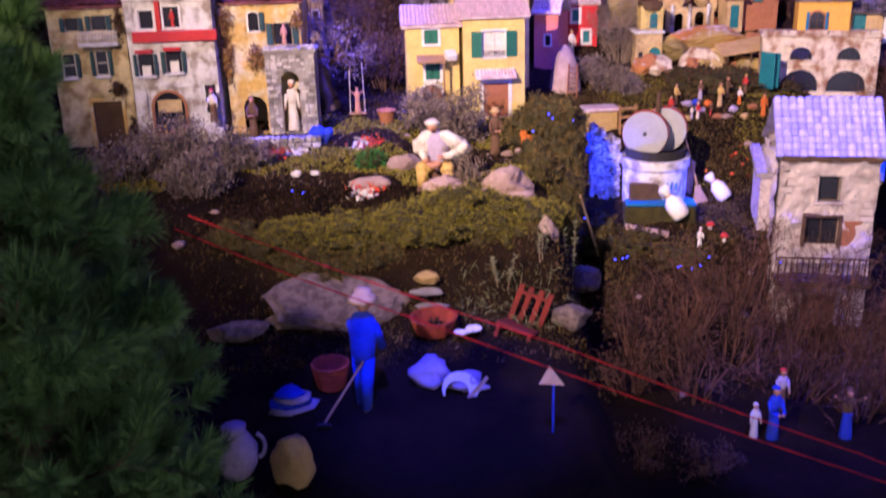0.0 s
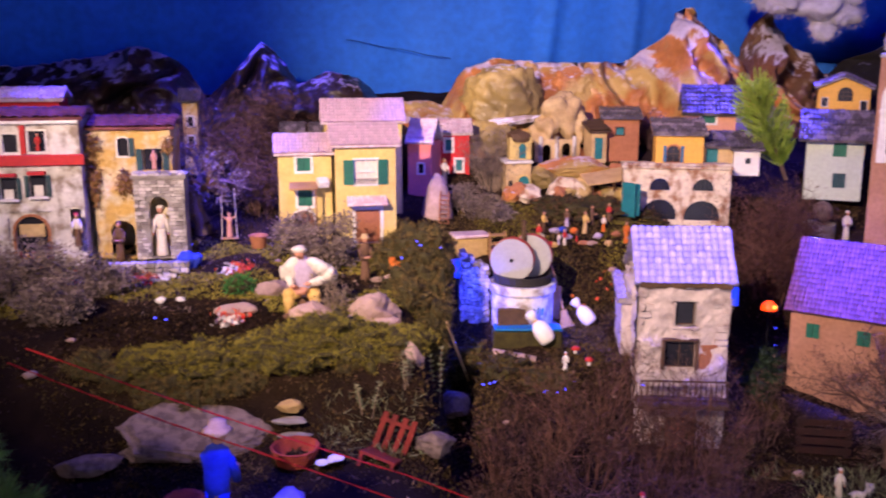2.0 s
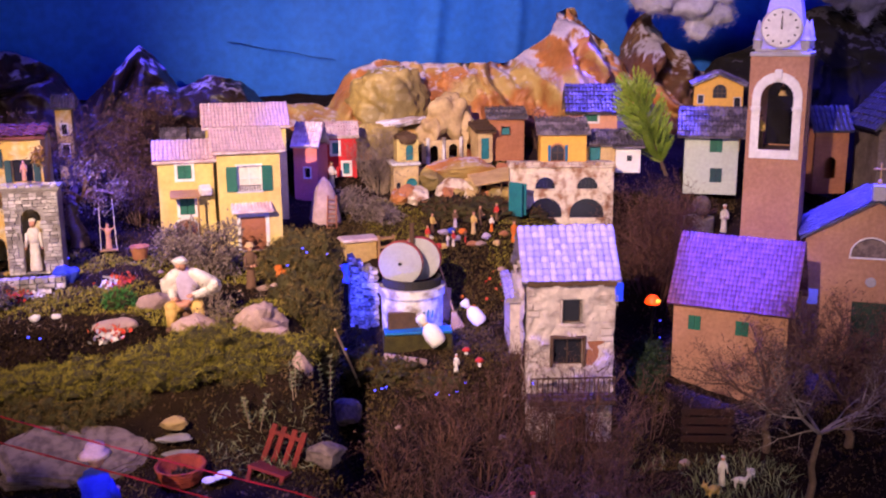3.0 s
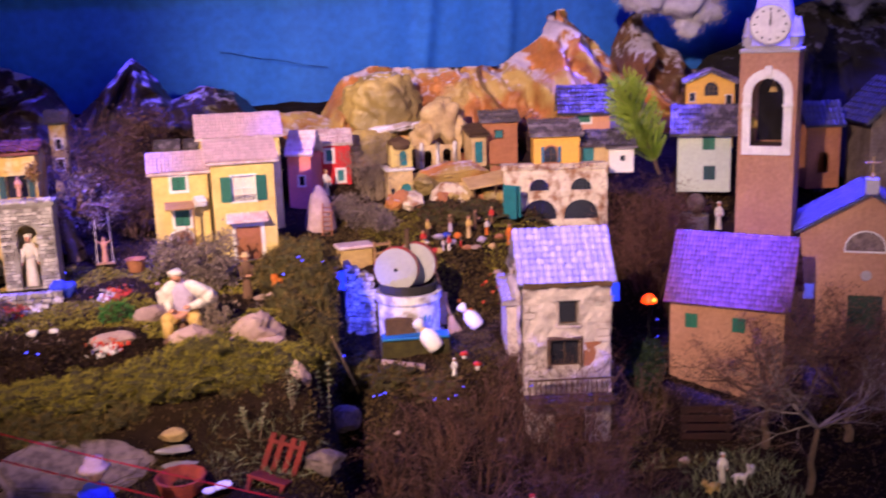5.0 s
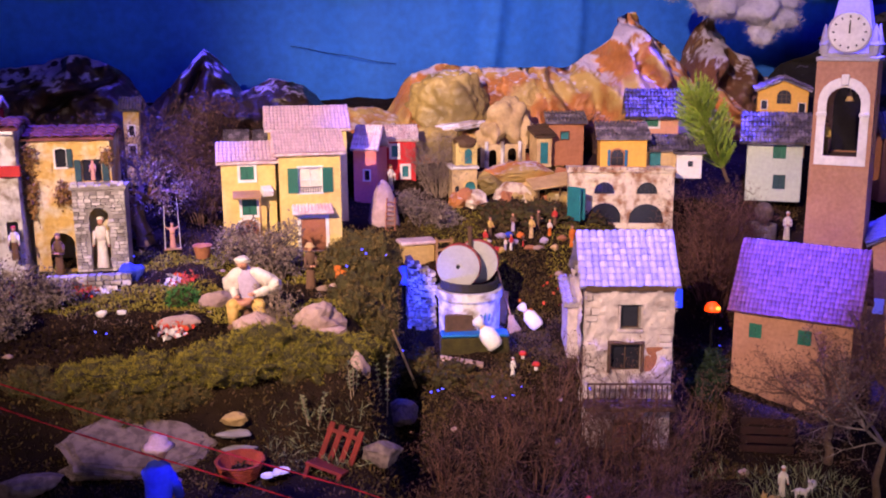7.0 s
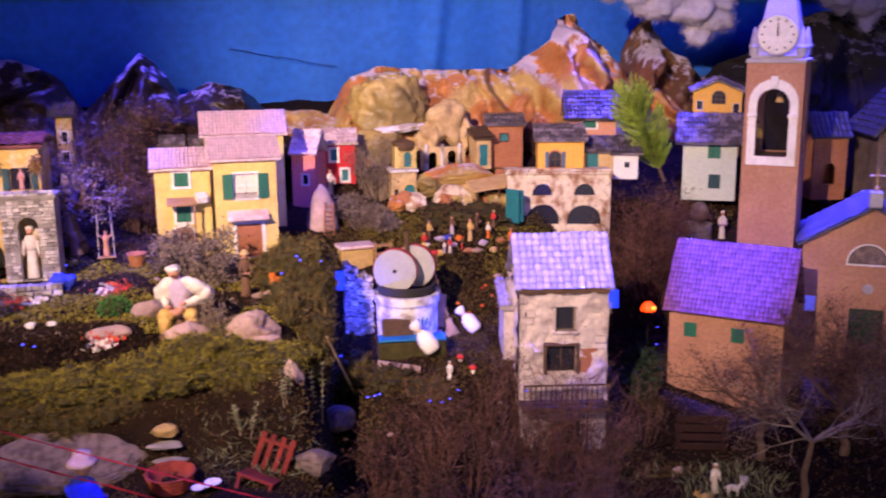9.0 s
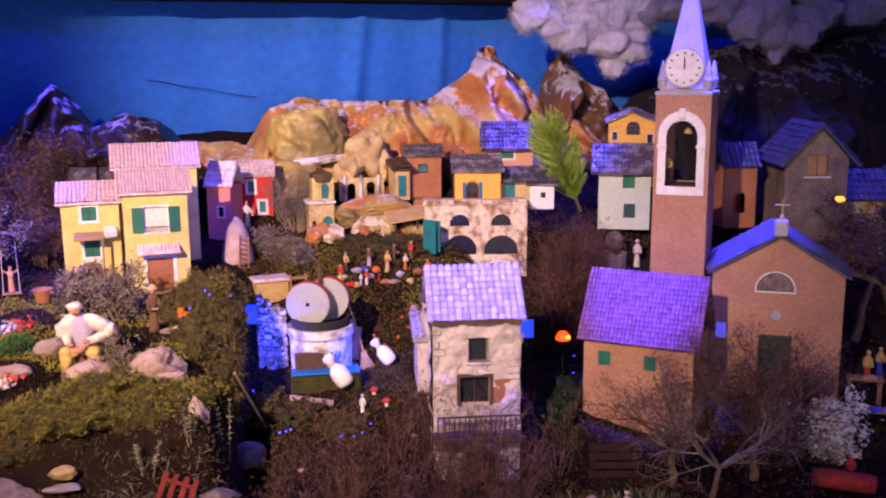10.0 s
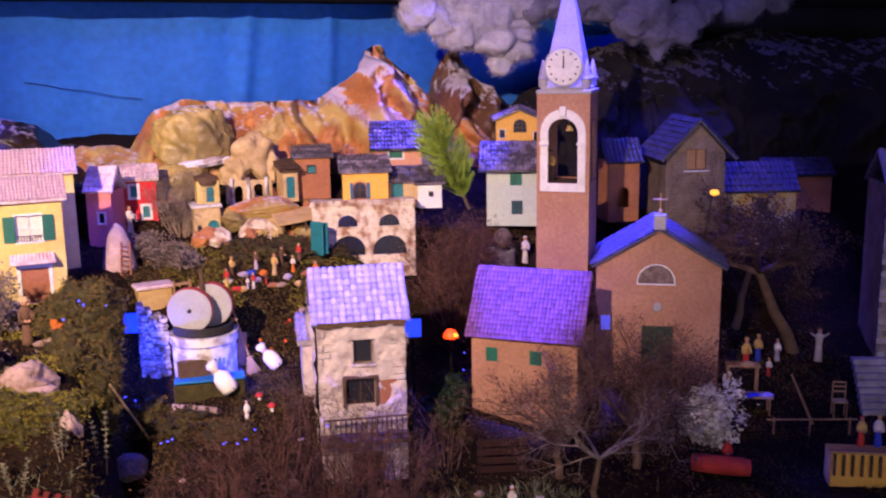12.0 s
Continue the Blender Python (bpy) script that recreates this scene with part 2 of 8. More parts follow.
M = {
    "soil": mat("soil", (0.010, 0.006, 0.004), (0.026, 0.015, 0.008), scale=9, fine=90, bump=1.0, rough=0.95, spec=0.08),
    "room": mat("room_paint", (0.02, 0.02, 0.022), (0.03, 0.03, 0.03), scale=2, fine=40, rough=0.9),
    "bounce_plaster": mat("pale_bounce_plaster", (0.42, 0.40, 0.37), (0.34, 0.32, 0.30), scale=2, fine=40, rough=0.9),
    "cloth_blue": mat("sky_cloth", (0.022, 0.17, 0.72), (0.018, 0.135, 0.60), scale=1.6, fine=30, bump=0.15, rough=0.8),
    "beam": mat("dark_beam", (0.004, 0.004, 0.005), (0.007, 0.006, 0.007), rough=0.9, spec=0.1),
    "yellow": mat("yellow_plaster", (0.70, 0.56, 0.19), (0.56, 0.41, 0.13), scale=16, fine=90, bump=0.25, grit=0.4),
    "ochre": mat("ochre_plaster", (0.58, 0.38, 0.11), (0.60, 0.52, 0.34), scale=20, fine=80, bump=0.9, cut=(0.46, 0.6)),
    "ochre_pale": mat("pale_ochre_plaster", (0.62, 0.52, 0.28), (0.30, 0.21, 0.09), scale=22, fine=80, bump=0.9, cut=(0.47, 0.62)),
    "white_wall": mat("weathered_white_plaster", (0.66, 0.64, 0.60), (0.28, 0.23, 0.18), scale=26, fine=70, bump=0.9, cut=(0.48, 0.63)),
    "stone_wall": mat("pinkish_grey_stucco", (0.54, 0.46, 0.44), (0.28, 0.22, 0.21), scale=24, fine=60, bump=1.0, cut=(0.48, 0.72)),
    "stone": mat("grey_stone", (0.42, 0.39, 0.37), (0.22, 0.19, 0.17), scale=22, fine=90, bump=0.9, vary=0.2),
    "salmon": mat("salmon_plaster", (0.44, 0.235, 0.146), (0.35, 0.175, 0.105), scale=9, fine=90, bump=0.35, grit=0.7),
    "pale_green": mat("pale_green_plaster", (0.55, 0.62, 0.52), (0.48, 0.55, 0.46), scale=8, fine=90, bump=0.25, grit=0.4),
    "red": mat("red_plaster", (0.62, 0.025, 0.03), (0.5, 0.02, 0.025), scale=8, fine=90, bump=0.25, grit=0.4),
    "pink": mat("pink_plaster", (0.70, 0.22, 0.22), (0.6, 0.18, 0.18), scale=8, fine=90, bump=0.25, grit=0.4),
    "orange_wall": mat("orange_plaster", (0.76, 0.44, 0.08), (0.68, 0.38, 0.07), scale=8, fine=90, bump=0.25, grit=0.4),
    "terracotta": mat("terracotta_plaster", (0.42, 0.17, 0.08), (0.32, 0.13, 0.06), scale=14, fine=90, bump=0.5),
    "peach": mat("peach_plaster", (0.70, 0.36, 0.22), (0.6, 0.3, 0.18), scale=8, fine=90, bump=0.3, grit=0.4),
    "cream": mat("cream_plaster", (0.64, 0.48, 0.24), (0.42, 0.28, 0.12), scale=15, fine=80, bump=0.6),
    "dirty_white": mat("flaking_whitewash", (0.70, 0.60, 0.46), (0.30, 0.15, 0.08), scale=26, fine=80, bump=0.8, cut=(0.47, 0.62)),
    "white": mat("white_paint", (0.78, 0.76, 0.72), (0.66, 0.63, 0.58), scale=20, fine=90, bump=0.2, grit=0.4),
    "door_green": mat("blackish_green_paint", (0.018, 0.045, 0.026), (0.012, 0.03, 0.02), scale=30, fine=160, rough=0.6),
    "green": mat("green_shutter_paint", (0.02, 0.16, 0.10), (0.015, 0.11, 0.075), scale=30, fine=160, bump=0.25, rough=0.55),
    "teal": mat("teal_paint", (0.02, 0.20, 0.22), (0.015, 0.14, 0.17), scale=30, fine=160, bump=0.25, rough=0.55),
    "dark_shutter": mat("dark_teal_paint", (0.022, 0.075, 0.085), (0.016, 0.050, 0.060), scale=30, fine=160, rough=0.6),
    "pane": mat("dark_window", (0.012, 0.012, 0.018), (0.02, 0.02, 0.03), scale=10, bump=0, rough=0.25, spec=0.5),
    "brown_door": mat("brown_wood_door", (0.36, 0.14, 0.075), (0.28, 0.11, 0.06), scale=18, fine=150, bump=0.3),
    "dark_wood": mat("dark_wood", (0.10, 0.055, 0.03), (0.06, 0.035, 0.02), scale=26, fine=140, bump=0.5),
    "light_wood": mat("light_wood", (0.42, 0.25, 0.11), (0.3, 0.17, 0.08), scale=26, fine=140, bump=0.4),
    "roof_pink": mat("faded_roof_tiles", (0.66, 0.46, 0.49), (0.84, 0.70, 0.72), scale=34, fine=90, bump=0.7, rough=0.4, vary=0.12, cut=(0.42, 0.6)),
    "roof_red": mat("dark_red_roof_tiles", (0.21, 0.075, 0.085), (0.10, 0.035, 0.045), scale=25, fine=70, bump=0.9, rough=0.2, vary=0.3, spec=0.7),
    "roof_nave": mat("varnished_brown_red_tiles", (0.26, 0.12, 0.19), (0.15, 0.060, 0.080), scale=50, fine=70, bump=0.8, rough=0.2, vary=0.25, cut=(0.40, 0.60), spec=0.8),
    "ivy_brown": leafy("brown_dry_ivy", (0.11, 0.055, 0.020), (0.34, 0.19, 0.06)),
    "roof_grey": mat("grey_roof_tiles", (0.44, 0.39, 0.41), (0.28, 0.24, 0.26), scale=30, fine=80, bump=0.8, rough=0.17, vary=0.24, spec=0.8),
    "roof_slate": mat("slate_roof", (0.10, 0.085, 0.10), (0.25, 0.21, 0.25), scale=30, fine=70, bump=1.0, rough=0.24, vary=0.2, cut=(0.48, 0.6), spec=0.6),
    "tower_grey": mat("grey_tower_cement", (0.42, 0.40, 0.41), (0.34, 0.32, 0.33), scale=12, fine=120, bump=0.25, grit=0.4),
    "iron": mat("black_iron", (0.02, 0.02, 0.022), (0.03, 0.028, 0.026), rough=0.5, metal=0.6),
    "millstone": mat("grey_millstone", (0.36, 0.36, 0.34), (0.31, 0.31, 0.29), scale=20, fine=150, bump=0.3, grit=0.25),
    "mill_red": mat("red_mill_rim", (0.45, 0.05, 0.04), (0.32, 0.04, 0.03), rough=0.5),
    "mill_black": mat("black_mill_pan", (0.015, 0.014, 0.014), (0.03, 0.025, 0.022)),
    "bag": mat("white_sack_cloth", (0.80, 0.77, 0.72), (0.7, 0.66, 0.6), scale=30, fine=250, bump=0.4),
    "blue_mat": mat("blue_mat", (0.01, 0.16, 0.34), (0.01, 0.12, 0.28), rough=0.6),
    "skin": mat("painted_terracotta_skin", (0.60, 0.30, 0.19), (0.5, 0.24, 0.15), scale=30),
    "robe_white": mat("off_white_robe", (0.74, 0.68, 0.58), (0.6, 0.54, 0.46), scale=30),
    "robe_lilac": mat("lilac_robe", (0.48, 0.40, 0.55), (0.4, 0.33, 0.47), scale=30),
    "robe_ochre": mat("ochre_robe", (0.62, 0.42, 0.12), (0.5, 0.33, 0.1), scale=30),
    "robe_blue": mat("blue_robe", (0.03, 0.06, 0.55), (0.02, 0.04, 0.42), scale=20),
    "robe_red": mat("red_robe", (0.55, 0.04, 0.03), (0.42, 0.03, 0.03), scale=30),
    "robe_brown": mat("brown_robe", (0.16, 0.085, 0.05), (0.11, 0.06, 0.035), scale=30),
    "straw": mat("straw", (0.60, 0.42, 0.20), (0.48, 0.32, 0.14), scale=40, fine=300, bump=0.6),
    "basket": mat("red_basket", (0.42, 0.070, 0.030), (0.22, 0.035, 0.018), scale=40, fine=300, bump=0.6),
    "barn_stone": mat("dark_barn_stone", (0.27, 0.21, 0.18), (0.16, 0.12, 0.10), scale=22, fine=80, bump=0.9, vary=0.2),
    "chair_red": mat("dark_red_paint", (0.22, 0.024, 0.014), (0.12, 0.014, 0.010), scale=30, fine=160, bump=0.4),
    # Near-black copy of the rock paper: the missing light is in its colour.
    "unlit_paper": rock_paint("unlit_rock_paper", (0.012, 0.008, 0.007), (0.007, 0.005, 0.005), (0.010, 0.008, 0.007), (0.12, 0.11, 0.16), 0.76, 0.80, 0.85),
    # Slate darkened and blued, as if only blue light reached these roofs.
    "roof_blue_shade": mat("blue_shade_slate", (0.055, 0.055, 0.085), (0.09, 0.085, 0.12), scale=26, fine=90, bump=0.7, rough=0.3, vary=0.15),
    # Brown rock paper darkened for weak light, its snow tinted by blue light.
    "dim_paper": rock_paint("dim_brown_rock_paper", (0.038, 0.018, 0.011), (0.014, 0.008, 0.007), (0.024, 0.016, 0.010), (0.40, 0.36, 0.52), 0.66, 0.74),
    "rubble": leafy("rubble_stones", (0.17, 0.15, 0.135), (0.56, 0.52, 0.48), 0.9),
    # Boards darkened in colour to stand in for the shade they lie in.
    "crate_shaded_red": mat("shaded_red_boards", (0.030, 0.007, 0.006), (0.018, 0.005, 0.004), scale=30, fine=160, bump=0.4),
    "slab": mat("layered_grey_slab", (0.225, 0.165, 0.155), (0.10, 0.072, 0.068), scale=60, fine=30, bump=1.0, cut=(0.40, 0.62)),
    "pebble": mat("pale_rock", (0.46, 0.33, 0.28), (0.27, 0.18, 0.15), scale=16, fine=80, bump=0.8, vary=0.2),
    "rock_ochre": mat("ochre_rock", (0.52, 0.36, 0.14), (0.4, 0.27, 0.1), scale=16, fine=80, bump=0.6),
    "cotton": mat("cotton_wool", (0.55, 0.53, 0.54), (0.46, 0.44, 0.46), scale=12, fine=60, bump=0.9, rough=1.0),
    # Cotton greyed to stand in for the light this cloud lacks.
    "cotton_unlit": mat("unlit_cotton_wool", (0.26, 0.24, 0.29), (0.17, 0.16, 0.20), scale=12, fine=60, bump=0.9, rough=1.0),
    "twig_brown": leafy("brown_twigs", (0.050, 0.024, 0.018), (0.145, 0.082, 0.060)),
    "twig_heather": leafy("heather_twigs", (0.034, 0.013, 0.010), (0.155, 0.074, 0.054)),
    "moss_brown": leafy("brown_olive_moss", (0.060, 0.042, 0.012), (0.19, 0.135, 0.042)),
    # Leaf colour lowered so the bush stays dim in its shaded gap.
    "hedge": leafy("shaded_green_leaves", (0.006, 0.012, 0.006), (0.022, 0.045, 0.018)),
    "twig_pale": leafy("pale_twigs", (0.17, 0.125, 0.085), (0.30, 0.23, 0.165)),
    "twig_grey": leafy("grey_heather", (0.11, 0.08, 0.065), (0.28, 0.22, 0.19)),
    "bark": mat("bark", (0.16, 0.10, 0.065), (0.10, 0.065, 0.04), scale=40, fine=160, bump=0.8),
    "pine": leafy("pine_needles", (0.055, 0.135, 0.035), (0.13, 0.22, 0.060), 0.5),
    "moss_core": mat("moss_cushion", (0.060, 0.050, 0.010), (0.022, 0.018, 0.005), scale=30, fine=170, bump=1.0),
    "cypress": leafy("bright_green_foliage", (0.22, 0.36, 0.035), (0.40, 0.50, 0.08)),
    "moss": leafy("moss", (0.135, 0.122, 0.015), (0.29, 0.245, 0.034)),
    "moss_dark": leafy("dark_moss", (0.030, 0.020, 0.007), (0.110, 0.072, 0.020)),
    "grass_dry": leafy("dry_litter", (0.034, 0.018, 0.010), (0.095, 0.055, 0.026)),
    "herb": leafy("grey_green_leaves", (0.14, 0.16, 0.08), (0.24, 0.25, 0.14)),
    "grass_green": leafy("green_grass", (0.03, 0.13, 0.03), (0.06, 0.2, 0.04)),
    "flower_red": leafy("red_petals", (0.5, 0.03, 0.03), (0.6, 0.12, 0.05)),
    "flower_gold": leafy("golden_petals", (0.7, 0.38, 0.03), (0.75, 0.55, 0.08)),
    "flower_white": leafy("white_petals", (0.75, 0.72, 0.68), (0.6, 0.56, 0.5)),
    "orange": mat("orange_fruit", (0.65, 0.17, 0.02), (0.55, 0.12, 0.02)),
    "rope": mat("red_cord", (0.55, 0.015, 0.018), (0.42, 0.012, 0.014), scale=80),
    "lantern": glow("orange_lantern_glass", (1.0, 0.045, 0.002), 3.2),
    "star": glow("yellow_bulb", (1.0, 0.45, 0.05), 1.6),
    "patch_glow": glow("blue_patch_glow", (0.012, 0.05, 1.0), 1.2),
    "patch_blue": glow("lilac_blue_patch", (0.13, 0.12, 0.75), 0.7),
    "led": glow("blue_bulb", (0.05, 0.06, 1.0), 4.0),
    "rock_main": rock_paint("painted_rock_paper", (0.56, 0.225, 0.064), (0.17, 0.060, 0.024), (0.46, 0.32, 0.11), (0.66, 0.58, 0.70), 0.60, 0.74),
    "snow": mat("lilac_white_snow_paint", (0.78, 0.74, 0.82), (0.42, 0.34, 0.30), scale=26, fine=60, bump=0.9, rough=0.35, cut=(0.5, 0.62)),
    "rock_gold": rock_paint("golden_rock_paper", (0.50, 0.37, 0.12), (0.33, 0.24, 0.075), (0.24, 0.18, 0.07), (0.80, 0.76, 0.82), 0.72, 0.78),
    "rock_dark": rock_paint("dark_rock_paper", (0.20, 0.085, 0.042), (0.08, 0.036, 0.022), (0.12, 0.065, 0.033), (0.52, 0.47, 0.62), 0.62, 0.74),
}


# ---- mesh tools ----
def thing(name, m, label, category, group="", kind=""):
    ob = new(name)
    ob.empty_display_size = 0.02
    ob.matrix_basis = m
    return tagged(ob, label, category, group, kind)


def finish(name, me, mats):
    for m in mats if isinstance(mats, (list, tuple)) else [mats]:
        me.materials.append(m)
    return new(name, me)


def part(name, bm, mats, parent=None, label="", smooth=False, kind=""):
    bmesh.ops.recalc_face_normals(bm, faces=bm.faces)
    me = bpy.data.meshes.new(name)
    bm.to_mesh(me)
    bm.free()
    if smooth:
        me.shade_smooth()
    ob = finish(name, me, mats)
    ob.parent = parent
    return tagged(ob, label, kind=kind)


def raw(name, verts, faces, mats, parent=None, label="", kind="", smooth=False):
    me = bpy.data.meshes.new(name)
    me.from_pydata(verts.tolist() if hasattr(verts, "tolist") else verts, [], faces.tolist() if hasattr(faces, "tolist") else faces)
    if smooth:
        me.shade_smooth()
    ob = finish(name, me, mats)
    ob.parent = parent
    return tagged(ob, label, kind=kind)


def box(bm, c, s, m=None, bevel=0.0, mi=0):
    got = bmesh.ops.create_cube(bm, size=1.0, matrix=Matrix.Translation(c) @ (m or Matrix()) @ Matrix.Diagonal((*s, 1)))
    fs = list({f for v in got["verts"] for f in v.link_faces})
    for f in fs:
        f.material_index = mi
    if bevel:
        es = list({e for v in got["verts"] for e in v.link_edges})
        done = bmesh.ops.bevel(bm, geom=es, offset=bevel, segments=1, affect="EDGES")
        for f in done["faces"]:
            f.material_index = mi
    return bm


def tube(bm, p0, p1, r0, r1=None, n=8, mi=0):
    p0, p1 = Vector(p0), Vector(p1)
    d = p1 - p0
    m = Matrix.Translation((p0 + p1) / 2) @ d.to_track_quat("Z", "Y").to_matrix().to_4x4()
    got = bmesh.ops.create_cone(bm, cap_ends=True, segments=n, radius1=r0, radius2=r0 if r1 is None else r1, depth=d.length, matrix=m)
    for f in {f for v in got["verts"] for f in v.link_faces}:
        f.material_index = mi
    return bm


def lathe(bm, profile, n=12, c=(0, 0, 0), mi=0, flat=1.0):
    rings = []
    for r, z in profile:
        rings.append([bm.verts.new((c[0] + r * math.cos(2 * math.pi * k / n), c[1] + flat * r * math.sin(2 * math.pi * k / n), c[2] + z)) for k in range(n)])
    for a, b in zip(rings, rings[1:]):
        for k in range(n):
            bm.faces.new((a[k], a[(k + 1) % n], b[(k + 1) % n], b[k])).material_index = mi
    for ring in (rings[0][::-1], rings[-1]):
        bm.faces.new(ring).material_index = mi
    return bm


def ball(bm, c, r, sub=2, rough=0.0, seed=0.0, mi=0, freq=3.0, turn=None):
    r = (r, r, r) if isinstance(r, (int, float)) else r
    got = bmesh.ops.create_icosphere(bm, subdivisions=sub, radius=1.0)
    for v in got["verts"]:
        k = 1 + rough * noise.noise(v.co * freq * 0.5 + Vector((seed, seed * 1.7, 3.1)))
        p = Vector((v.co.x * r[0] * k, v.co.y * r[1] * k, v.co.z * r[2] * k))
        v.co = (turn @ p if turn else p) + Vector(c)
    for f in {f for v in got["verts"] for f in v.link_faces}:
        f.material_index = mi
    return bm


def rect(x, z, w, h):
    return [(x - w / 2, z), (x + w / 2, z), (x + w / 2, z + h), (x - w / 2, z + h)]


def arch(x, z, w, h, rise=None, n=10):
    """An opening with a round head, seen from the front."""
    rise = w / 2 if rise is None else rise
    top = [(x + w / 2 * math.cos(a), z + h - rise + rise * math.sin(a)) for a in np.linspace(0, math.pi, n + 1)]
    return [(x - w / 2, z), (x + w / 2, z)] + top


def sheet(bm, outline, holes, y0, thick, mi=0):
    """A wall in the xz plane with openings through it."""
    vs = []
    for loop in [outline, *holes]:
        ring = [bm.verts.new((x, y0, z)) for x, z in loop]
        vs.append([bm.edges.new((a, b)) for a, b in zip(ring, ring[1:] + ring[:1])])
    es = [e for r in vs for e in r]
    got = bmesh.ops.triangle_fill(bm, use_beauty=True, use_dissolve=False, edges=es, normal=(0, -1, 0))
    fs = [g for g in got["geom"] if isinstance(g, bmesh.types.BMFace)]
    ext = bmesh.ops.extrude_face_region(bm, geom=fs)
    for g in ext["geom"]:
        if isinstance(g, bmesh.types.BMVert):
            g.co.y += thick
    for f in bm.faces:
        f.material_index = mi
    return bm


def half_tile(w, length, rise, n=4):
    """One roof tile: a half round, thick at its open end; x across, y up the slope."""
    verts, faces = [], []
    for j, (y, k, up) in enumerate(((0, 1.0, rise * 0.35), (length * 1.12, 0.86, 0.0))):
        for low in (0, 1):
            for i in range(n + 1):
                a = math.pi * i / n
                rr = w / 2 * k * (1.0 - 0.16 * low)
                verts.append((-rr * math.cos(a), y, up + rise * k * math.sin(a) * (1 - 0.2 * low)))
    m = n + 1
    for i in range(n):
        faces.append((i, i + 1, 2 * m + i + 1, 2 * m + i))
        faces.append((m + i, i, i + 1, m + i + 1)[::-1])
    me = bpy.data.meshes.new("tile")
    me.from_pydata(verts, [], faces)
    return me


def slope(p0, p1, q0):
    """A frame on a roof: x along the eave from p0 to p1, y up the slope to q0, z out of it; with the two lengths."""
    p0, p1, q0 = Vector(p0), Vector(p1), Vector(q0)
    x = (p1 - p0).normalized()
    y = (q0 - p0) - (q0 - p0).dot(x) * x
    run = y.length
    y.normalize()
    z = x.cross(y)
    m = Matrix((x, y, z)).transposed().to_4x4()
    m.translation = p0
    return m, (p1 - p0).length, run


def roof_slab(parent, p0, p1, q0, material, cols, rows, thick=0.007, tiles=False, label="", rise=None, name="roof"):
    """A slope of roof: a board with rows of half-round tiles on it, each an object where tiles is set."""
    m, wide, run = slope(p0, p1, q0)
    bm = bmesh.new()
    box(bm, (wide / 2, run / 2, -thick / 2), (wide, run, thick), bevel=0.0008)
    cw, rl = wide / cols, run / rows
    rise = rise or min(cw * 0.45, 0.006)
    if not tiles:
        n = 3
        for r in range(rows):
            for c in range(cols):
                jx, jz = random.uniform(-0.14, 0.14) * cw, random.uniform(0, 0.45) * rise
                ring = []
                for y, k, up in ((r * rl, 1.0, rise * 0.5), (min((r + 1.08) * rl, run), 0.88, 0.0)):
                    ring.append([bm.verts.new((cw * (c + 0.5) + jx - cw / 2 * k * math.cos(math.pi * i / n), y, up + jz + rise * k * math.sin(math.pi * i / n))) for i in range(n + 1)])
                for i in range(n):
                    bm.faces.new((ring[0][i], ring[0][i + 1], ring[1][i + 1], ring[1][i]))
                low = [bm.verts.new((v.co.x, v.co.y, 0)) for v in (ring[0][0], ring[0][-1])]
                bm.faces.new((low[0], low[1], *ring[0][::-1]))
    bmesh.ops.transform(bm, matrix=m, verts=bm.verts)
    roof = part(name, bm, material, parent, label)
    if tiles:
        me = half_tile(cw * 1.04, rl, rise)
        me.materials.append(material)
        for r in range(rows):
            for c in range(cols):
                t = new("tile", me)
                t.parent = roof
                t.matrix_basis = m @ pose(cw * (c + 0.5) + random.uniform(-0.05, 0.05) * cw, rl * r + random.uniform(-0.06, 0.06) * rl, 0.0006, random.uniform(-1.5, 1.5), random.uniform(-4, 4), random.uniform(-3, 3))
    return roof


def opening(o):
    return arch(o["x"], o["z"], o["w"], o["h"], o.get("rise")) if o.get("arch") else rect(o["x"], o["z"], o["w"], o["h"])


